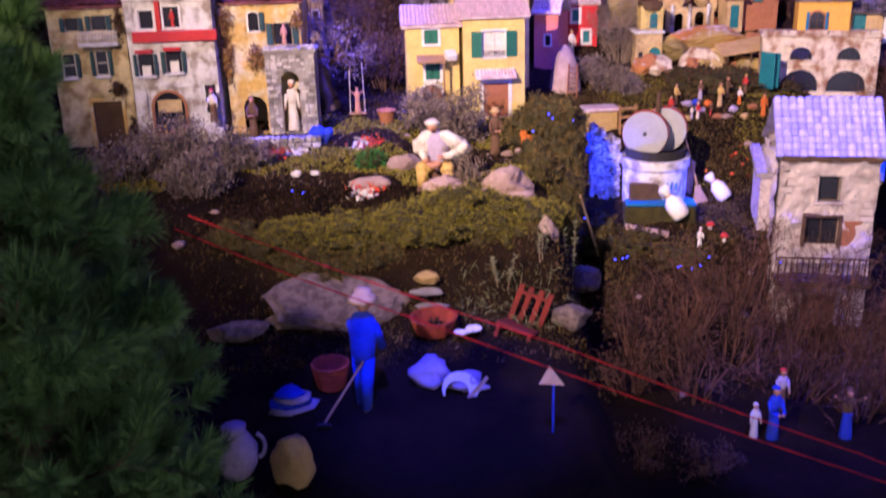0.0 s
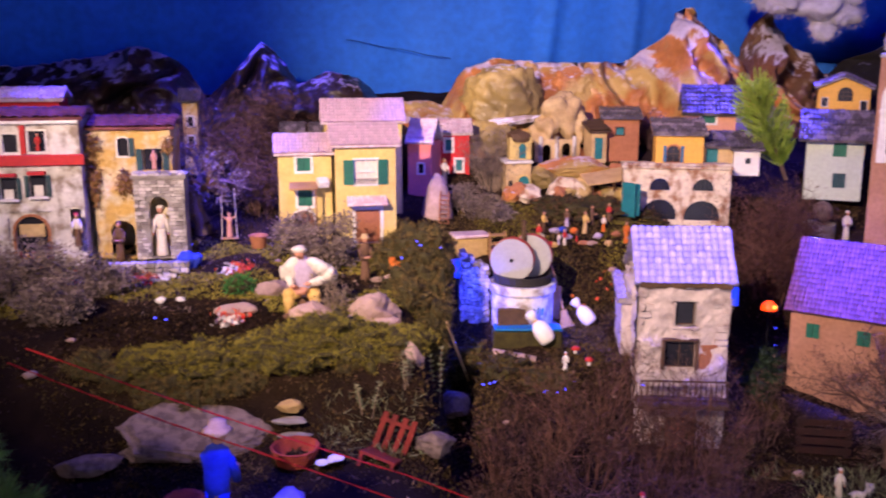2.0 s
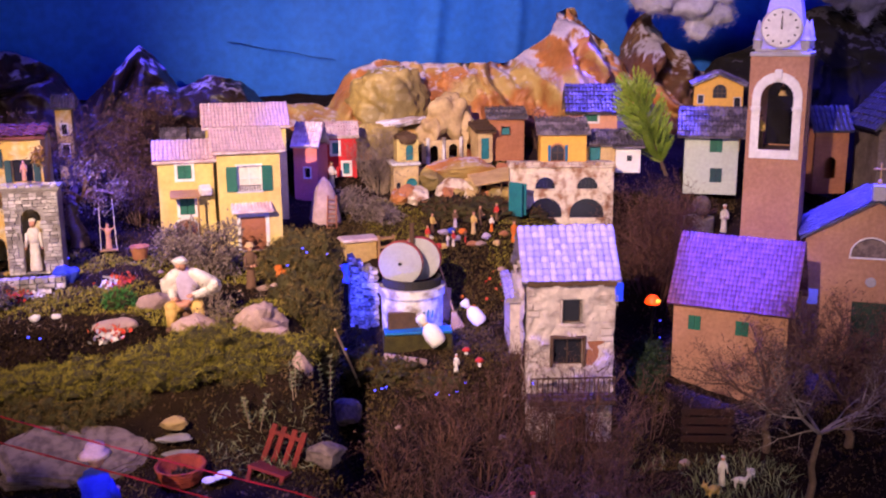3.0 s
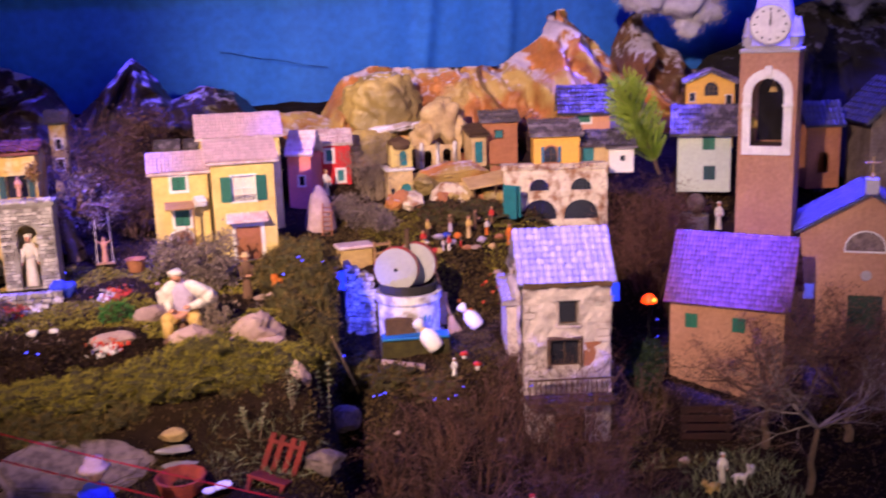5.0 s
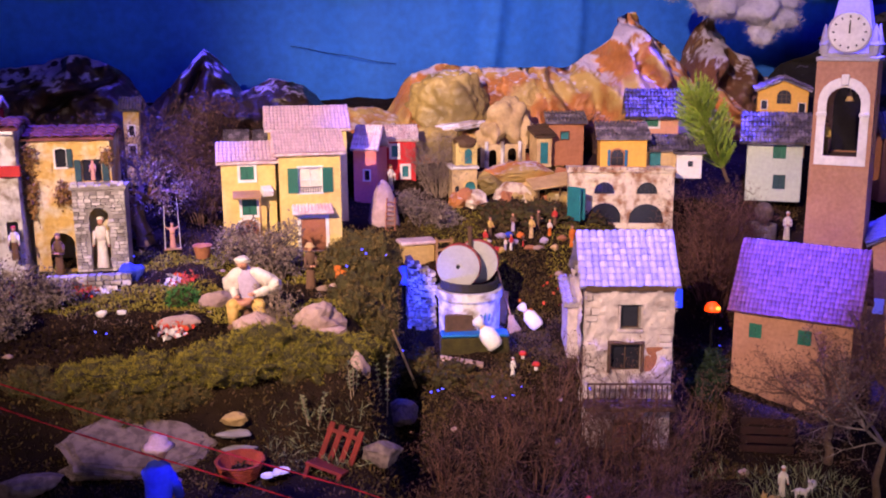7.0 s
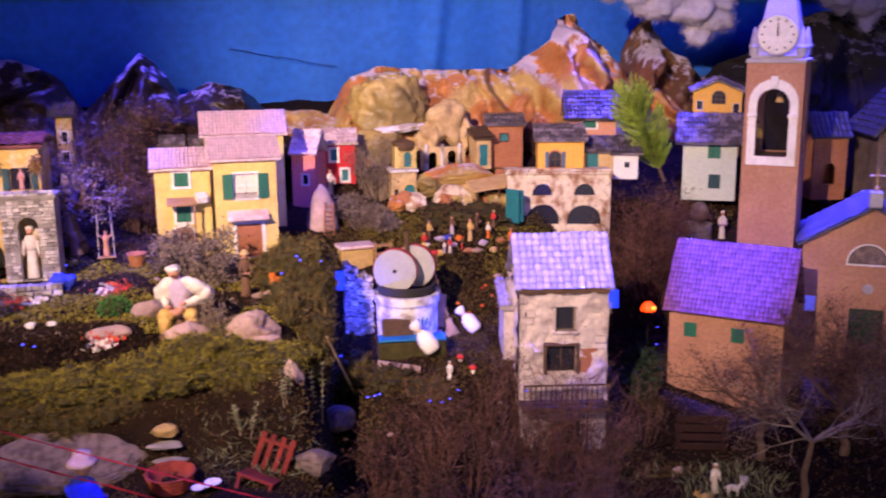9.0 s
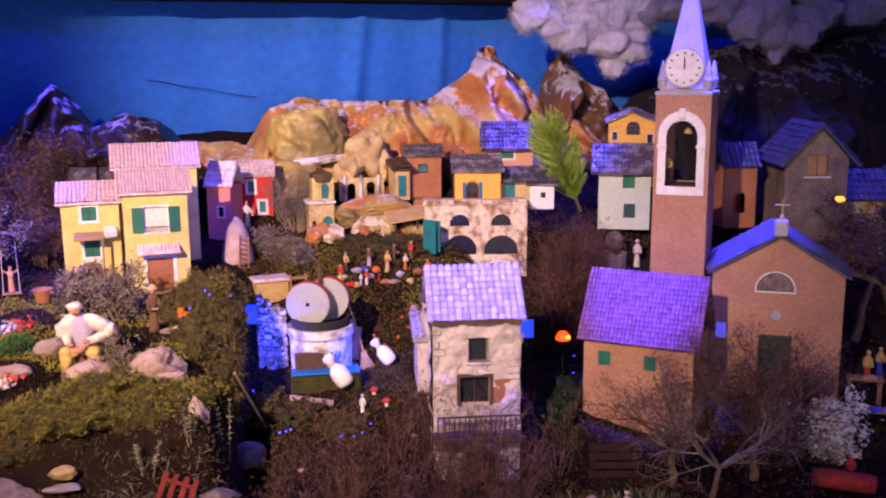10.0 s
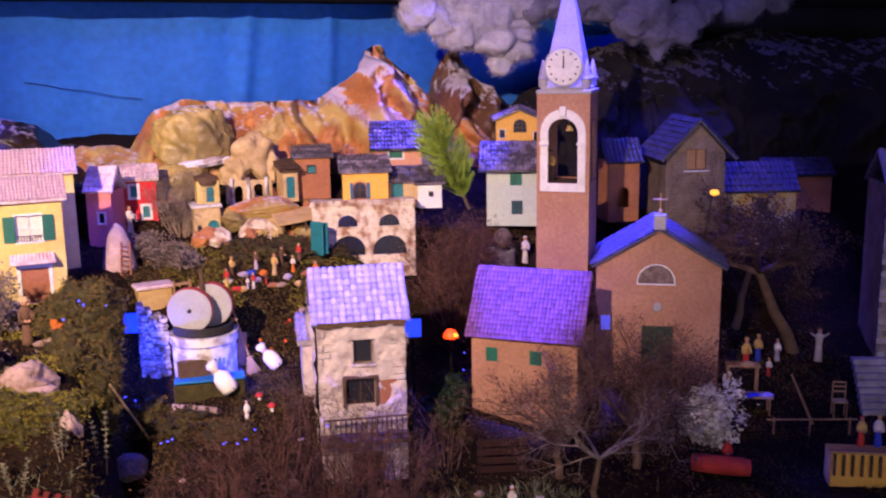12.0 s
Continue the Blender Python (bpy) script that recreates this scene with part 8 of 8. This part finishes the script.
def low_chair(c, yaw, material, label):
    ob = thing("chair", pose(*c, -16, 12, yaw), label, "chair")
    bm = bmesh.new()
    box(bm, (0, 0, 0.045), (0.075, 0.060, 0.006), bevel=0.001)
    part("seat", bm, material, ob)
    for sx in (-1, 1):
        for sy in (-1, 1):
            bm = bmesh.new()
            box(bm, (sx * 0.032, sy * 0.025, 0.021), (0.007, 0.007, 0.042))
            part("leg", bm, material, ob)
    for sx in (-0.030, -0.010, 0.012, 0.031):
        bm = bmesh.new()
        box(bm, (sx, 0.034, 0.083), (0.011, 0.005, 0.074), pose(0, 0, 0, -12, 0, 0), 0.001)
        part("slat", bm, material, ob)
    bm = bmesh.new()
    box(bm, (0, 0.039, 0.104), (0.074, 0.006, 0.008), pose(0, 0, 0, -12, 0, 0), 0.001)
    part("crossbar", bm, material, ob)


low_chair((0.128, 1.690, 0.390), -28, M["chair_red"], "small dark red wooden chair tilted in the brush")
plate = thing("crockery", pose(0.040, 1.672, 0.432), "broken white crockery on the soil", "crockery")
for k, (x, y, s) in enumerate(((-0.012, -0.004, 0.013), (0.014, 0.006, 0.016), (0.004, -0.010, 0.009))):
    bm = bmesh.new()
    lathe(bm, [(s * 0.3, 0), (s, 0.004), (s, 0.006), (s * 0.3, 0.0025)], 9, (x, y, 0.001 + 0.003 * k))
    part("shard", bm, M["white"], plate)
jug = thing("jug", pose(-0.330, 1.31, 0.37, 0, 0, 0), "pale blue-grey crock on the dark soil", "jug")
bm = bmesh.new()
lathe(bm, [(0.020, -0.005), (0.032, 0.02), (0.034, 0.045), (0.022, 0.068), (0.016, 0.078), (0.020, 0.084)], 16)
part("body", bm, M["robe_lilac"], jug, smooth=True)
bm = bmesh.new()
pts = [(0.030 + 0.016 * math.sin(a), 0, 0.050 + 0.022 * math.cos(a)) for a in np.linspace(0.3, 2.8, 8)]
for a, b in zip(pts, pts[1:]):
    tube(bm, a, b, 0.0035, n=6)
part("handle", bm, M["robe_lilac"], jug)
wash = thing("folded_cloths", pose(-0.265, 1.47, 0.392, 0, 0, 20), "heap of blue-striped cloths on the soil", "cloth")
for k in range(4):
    bm = bmesh.new()
    ball(bm, (0.004 * (-1) ** k, 0, 0.006 + 0.009 * k), (0.044 - 0.006 * k, 0.024, 0.007), 2, 0.4, k * 3)
    part("fold", bm, M["robe_blue"] if k % 2 else M["robe_lilac"], wash, smooth=True)
tag = thing("marker_stick", pose(0.172, 1.395, 0.375), "thin blue stick with a pale paper pennant", "marker")
bm = bmesh.new()
tube(bm, (0, 0, -0.01), (0, 0, 0.090), 0.0022, n=8)
part("stick", bm, M["robe_blue"], tag)
bm = bmesh.new()
vs = [bm.verts.new(p) for p in ((-0.024, -0.004, 0.094), (0.018, -0.004, 0.090), (-0.006, 0.004, 0.122))]
vt = [bm.verts.new(v.co + Vector((0, 0.0012, 0))) for v in vs]
bm.faces.new(vs)
bm.faces.new(vt[::-1])
for k in range(3):
    bm.faces.new((vs[k], vs[(k + 1) % 3], vt[(k + 1) % 3], vt[k]))
part("pennant", bm, M["straw"], tag)


def cord(label, pts, sag):
    ob = thing("cord", Matrix(), label, "cord", "red barrier cords")
    out = []
    for p, q in zip(pts, pts[1:]):
        p, q = Vector(p), Vector(q)
        for k in range(24):
            f = k / 24
            out.append(p.lerp(q, f) - Vector((0, 0, sag * 4 * f * (1 - f))))
    out.append(Vector(pts[-1]))
    rows = []
    for i, (a, b) in enumerate(zip(out, out[1:])):
        for ph in (0, math.pi):
            o0 = Vector((0, math.cos(i * 1.2 + ph), math.sin(i * 1.2 + ph))) * 0.0006
            o1 = Vector((0, math.cos((i + 1) * 1.2 + ph), math.sin((i + 1) * 1.2 + ph))) * 0.0006
            rows.append((*(a + o0), *(b + o1), 0.0007, 0.0007))
    raw("strand", *sticks(rows, 5), M["rope"], ob)


cord("twisted red cord stretched before the scene", CORD_A, 0.004)
cord("twisted red cord stretched before the scene", CORD_B, 0.004)

# ---- lower village clutter ----
roll = thing("bolster", pose(1.745, 1.845, 0.232, 0, 90, -38), "red striped bolster lying on a bench", "bolster")
bm = bmesh.new()
lathe(bm, [(0.006, -0.075), (0.021, -0.072), (0.024, -0.05), (0.024, 0.05), (0.021, 0.072), (0.006, 0.075)], 14)
part("cushion", bm, M["robe_red"], roll, smooth=True)
for k in range(9):
    bm = bmesh.new()
    z = -0.060 + 0.015 * k
    lathe(bm, [(0.0235, z - 0.0012), (0.0252, z), (0.0235, z + 0.0012)], 14)
    part("stripe", bm, M["robe_brown"], roll)
white = shrub("cotton_plant", "white fluffy plant beside the tree", on(1.845, 2.05), (0.06, 0.04, 0.14), 141, M["twig_pale"], M["flower_white"], 22, 3, (0.012, 0.010), 8)


def table(c, w, d, h, yaw, label):
    ob = thing("table", pose(*c, 0, 0, yaw), label, "table", "rough tables")
    for k in range(3):
        bm = bmesh.new()
        box(bm, (0, (k - 1) * d / 3, h), (w, d / 3 - 0.001, 0.006), bevel=0.0008)
        part("plank", bm, M["light_wood"], ob)
    for sx in (-1, 1):
        for sy in (-1, 1):
            bm = bmesh.new()
            tube(bm, (sx * w * 0.42, sy * d * 0.38, 0), (sx * w * 0.42, sy * d * 0.38, h), 0.003, n=6)
            part("leg", bm, M["light_wood"], ob)


table(on(2.06, 2.12), 0.11, 0.05, 0.055, -30, "rough wooden stall table with goods")
table(on(2.10, 2.22), 0.10, 0.045, 0.085, -30, "rough wooden stall table with goods")
for x, y, z, m in ((2.05, 2.11, 0.288, "robe_blue"), (2.09, 2.10, 0.286, "robe_lilac"), (2.10, 2.20, 0.348, "straw")):
    rock("parcel", "small cloth parcel lying on the stall table", (x, y, z), (0.022, 0.014, 0.008), M[m], x * 7, group="stall goods", sub=2)
pole = thing("leaning_pole", pose(2.20, 2.02, 0.20, 0, -24, -30), "wooden pole leaning beside the stall", "pole")
bm = bmesh.new()
tube(bm, (0, 0, 0), (0, 0, 0.17), 0.004, 0.003, 7)
part("shaft", bm, M["light_wood"], pole)
low_rail = thing("rail_fence", pose(2.14, 1.97, 0.20, 0, 0, -24), "low wooden rail fence along the path", "fence")
for x in (-0.10, 0.0, 0.11):
    bm = bmesh.new()
    tube(bm, (x, 0, -0.01), (x, 0, 0.055), 0.003, n=6)
    part("post", bm, M["light_wood"], low_rail)
bm = bmesh.new()
tube(bm, (-0.12, 0, 0.048), (0.13, 0, 0.050), 0.0028, n=6)
part("rail", bm, M["light_wood"], low_rail)
stool = thing("chair", pose(2.30, 2.03, 0.215, 0, 0, -30), "little ladder-back chair with a white jug", "chair")
for sx in (-1, 1):
    for sy, top in ((-1, 0.045), (1, 0.10)):
        bm = bmesh.new()
        tube(bm, (sx * 0.018, sy * 0.014, -0.01), (sx * 0.018, sy * 0.014, top), 0.0022, n=6)
        part("leg", bm, M["light_wood"], stool)
bm = bmesh.new()
box(bm, (0, 0, 0.045), (0.040, 0.032, 0.004))
part("seat", bm, M["straw"], stool)
for z in (0.07, 0.085, 0.098):
    bm = bmesh.new()
    box(bm, (0, 0.014, z), (0.036, 0.003, 0.005))
    part("slat", bm, M["light_wood"], stool)
balc = thing("yellow_balcony", pose(2.035, 1.66, 0.20, 0, 0, -30), "yellow wooden balcony box with arched railing", "balcony")
bm = bmesh.new()
box(bm, (0, 0.02, 0.045), (0.17, 0.06, 0.09), bevel=0.002)
part("body", bm, M["orange_wall"], balc)
bm = bmesh.new()
box(bm, (0, -0.012, 0.0945), (0.178, 0.012, 0.006))
part("handrail", bm, M["light_wood"], balc)
for k in range(8):
    bm = bmesh.new()
    box(bm, (-0.075 + 0.0215 * k, -0.0145, 0.060), (0.006, 0.008, 0.055), bevel=0.001)
    part("baluster", bm, M["dark_wood"], balc)
stair = thing("stone_steps", pose(2.42, 2.02, 0.20, 0, 0, -24), "flight of grey stone steps up to the stone house", "steps")
for k in range(8):
    bm = bmesh.new()
    box(bm, (0.03, 0.014 * k, 0.012 + 0.018 * k), (0.13, 0.03, 0.018), bevel=0.002)
    part("step", bm, M["stone"], stair)
well = thing("stone_well", pose(1.535, 2.74, 0.60), "dark stone well with a round jar", "well")
bm = bmesh.new()
lathe(bm, [(0.05, -0.01), (0.05, 0.05), (0.04, 0.05), (0.038, 0.01)], 14)
part("curb", bm, M["stone"], well)
bm = bmesh.new()
ball(bm, (0.01, 0, 0.085), (0.03, 0.03, 0.034), 2)
part("jar", bm, M["slab"], well, smooth=True)
rack = thing("wooden_crate", pose(1.235, 2.08, 0.215, 0, 0, -16), "red plank crate, darkened in colour for the shade below the chapel", "crate")
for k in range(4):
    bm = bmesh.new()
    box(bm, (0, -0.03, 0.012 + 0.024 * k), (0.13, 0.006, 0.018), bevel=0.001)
    part("board", bm, M["crate_shaded_red"], rack)
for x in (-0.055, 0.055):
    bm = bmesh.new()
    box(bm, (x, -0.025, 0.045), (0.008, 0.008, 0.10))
    part("post", bm, M["crate_shaded_red"], rack)

# swing under the little tree
sw = thing("swing", pose(-0.222, 2.622, 0.665, 0, 0, 8), "white rope swing hung from the tree", "swing")
for sx in (-1, 1):
    bm = bmesh.new()
    tube(bm, (sx * 0.020, 0, 0.005), (sx * 0.017, 0, 0.140), 0.0011, n=5)
    part("rope", bm, M["robe_white"], sw)
bm = bmesh.new()
box(bm, (0, 0, 0.004), (0.046, 0.016, 0.004))
part("seat", bm, M["light_wood"], sw)

# flowers and coloured patches on the terrace
def flowers(label, c, r, material, n, seed):
    rng = np.random.default_rng(seed)
    at = np.array([(c[0] + x, c[1] + y, gz(c[0] + x, c[1] + y) + 0.004) for x, y in rng.normal(0, r, (n, 2))])
    ob = thing("flower_bed", pose(0, 0, 0), label, "flowers", "flower beds")
    ob.matrix_basis = pose(*c, 0)
    raw("blossom", *blades(rng, at - [c[0], c[1], c[2] if len(c) > 2 else 0], np.tile([0, -0.3, 0.8], (n, 1)), 0.012, 0.010, 0.8), material, ob)


flowers("patch of red flowers on the tilled soil", (-0.160, 2.055, 0.0), 0.015, M["flower_red"], 160, 151)
flowers("patch of white flowers on the tilled soil", (-0.165, 2.03, 0.0), 0.014, M["flower_white"], 90, 152)
flowers("red flowers along the terrace wall", (-0.42, 2.375, 0.0), 0.022, M["flower_red"], 90, 153)
flowers("white flowers along the terrace", (-0.20, 2.395, 0.0), 0.016, M["flower_white"], 60, 154)
flowers("red flowers along the terrace", (-0.17, 2.40, 0.0), 0.02, M["flower_red"], 70, 155)
flowers("white flowers along the terrace", (-0.36, 2.36, 0.0), 0.018, M["flower_white"], 60, 156)
flowers("fallen orange fruit on the meadow", (0.84, 2.50, 0.0), 0.035, M["flower_red"], 16, 157)
flowers("coloured flowers before the white house", (-0.58, 2.36, 0.0), 0.03, M["flower_red"], 60, 158)
flowers("white flowers before the old houses", (-0.52, 2.37, 0.0), 0.03, M["flower_white"], 50, 159)
bm = bmesh.new()
ball(bm, (0, 0, 0.02), (0.026, 0.018, 0.026), 3, 0.6, 14)
bcl = part("cloth_heap", bm, M["robe_blue"], smooth=True)
bcl.matrix_basis = pose(*on(-0.303, 2.425))
tagged(bcl, "crumpled blue cloth on the terrace wall", "cloth")
rock("rock", "pale mottled stone around the red flowers", on(-0.160, 2.075, 0.006), (0.042, 0.022, 0.016), M["pebble"], 61.0)

# ---- lamps in the scene ----
lan = thing("lantern", pose(1.206, 2.349, 0.468), "glowing orange lantern in a dark niche", "lantern")
bm = bmesh.new()
lathe(bm, [(0.001, 0.030), (0.020, 0.030), (0.021, 0.033), (0.018, 0.043), (0.011, 0.051), (0.001, 0.055)], 16)
part("glass", bm, M["lantern"], lan, "orange glowing glass dome", smooth=True)
bm = bmesh.new()
ball(bm, (0.008, -0.017, 0.040), (0.008, 0.005, 0.006), 2)
part("flame", bm, M["star"], lan, "bright yellow bulb", smooth=True)
bm = bmesh.new()
tube(bm, (0, 0, -0.20), (0, 0, 0.027), 0.004, n=8)
part("post", bm, M["beam"], lan)
# Boxes added at two blue patches; the glowing glass stands in for them.
for c, post in (((1.098, 2.36, 0.535), 0.25), ((0.376, 2.44, 0.612), 0.11)):
    fl = thing("floodlight", pose(*c, -8, 0, -14), "small added box on a stake, its face glowing for a blue patch", "floodlight", "blue floodlights")
    bm = bmesh.new()
    box(bm, (0, 0.010, 0), (0.052, 0.018, 0.054), bevel=0.003)
    part("housing", bm, M["beam"], fl)
    bm = bmesh.new()
    box(bm, (0, -0.0005, 0), (0.048, 0.003, 0.050), bevel=0.001)
    part("glass", bm, M["patch_glow"], fl, "front glass glowing in place of a blue patch")
    bm = bmesh.new()
    tube(bm, (0, 0.012, -0.022), (0, 0.012, -0.022 - post), 0.004, n=8)
    part("stake", bm, M["beam"], fl)
st = thing("yellow_lamp", pose(1.985, 2.237, 0.868), "small yellow lamp glowing in the branches", "lamp")
bm = bmesh.new()
ball(bm, (0, 0, 0), (0.015, 0.011, 0.009), 2, 0.3, 3)
part("bulb", bm, M["star"], st)
bm = bmesh.new()
tube(bm, (0, 0.01, 0), (0.06, 0.12, -0.16), 0.0014, n=5)
part("wire", bm, M["iron"], st)
for k, c in enumerate(LEDS):
    bm = bmesh.new()
    ball(bm, (0, 0, 0), (0.003, 0.003, 0.0022), 1)
    o = part("led_bulb", bm, M["led"], smooth=True)
    o.matrix_basis = pose(*c)
    tagged(o, "tiny blue bulb of a light string", "light bulb", "blue light string")

# ---- cotton clouds ----
def cloud(label, c, puffs, seed, wool="cotton"):
    rng = np.random.default_rng(seed)
    ob = thing("cotton_cloud", pose(*c), label, "cloud", "cotton clouds")
    at, way = [], []
    for x, y, z, r in puffs:
        for _ in range(6):
            d = rng.normal(0, 0.42, 3) * r
            bm = bmesh.new()
            ball(bm, (x + d[0] * 1.3, y + d[1] * 0.4, z + d[2] * 0.8), (r * rng.uniform(0.65, 1.05), r * 0.5, r * rng.uniform(0.5, 0.8)), 4, 0.35, rng.uniform(0, 90), freq=2.5)
            for v in bm.verts:
                v.co += Vector((noise.noise(v.co * 15), noise.noise(v.co * 15 + Vector((7, 0, 0))), noise.noise(v.co * 15 + Vector((0, 7, 0))))) * 0.016
                v.co += Vector((noise.noise(v.co * 45), 0, noise.noise(v.co * 45 + Vector((0, 7, 0))))) * 0.006
            bm.normal_update()
            bm.verts.ensure_lookup_table()
            pick = rng.integers(0, len(bm.verts), 520)
            at += [tuple(bm.verts[i].co) for i in pick]
            way += [tuple(bm.verts[i].normal) for i in pick]
            part("puff", bm, M[wool], ob, smooth=True)
    at, way = np.array(at), np.array(way)
    raw("fibre", *blades(rng, at + rng.normal(0, 0.003, at.shape), way, 0.024, 0.0014, 1.3), M[wool], ob, kind="stuff")
    return ob


cloud("cloud of white cotton wool hung before the cloth", (1.75, 3.32, 1.38), [(-0.22, 0, 0.03, 0.08), (-0.10, 0, 0.02, 0.10), (0.02, 0, -0.01, 0.10), (0.06, 0, -0.09, 0.06), (0.16, 0, 0.04, 0.08)], 161)
cloud("cotton cloud greyed in colour for the unlit corner", (2.42, 3.30, 1.405), [(-0.40, 0, 0.06, 0.09), (-0.22, 0, 0.05, 0.10), (-0.05, 0, 0.0, 0.10), (0.06, 0, -0.05, 0.08), (0.22, 0, 0.06, 0.08), (0.45, 0, 0.07, 0.08), (0.62, 0, 0.08, 0.06)], 162, "cotton_unlit")
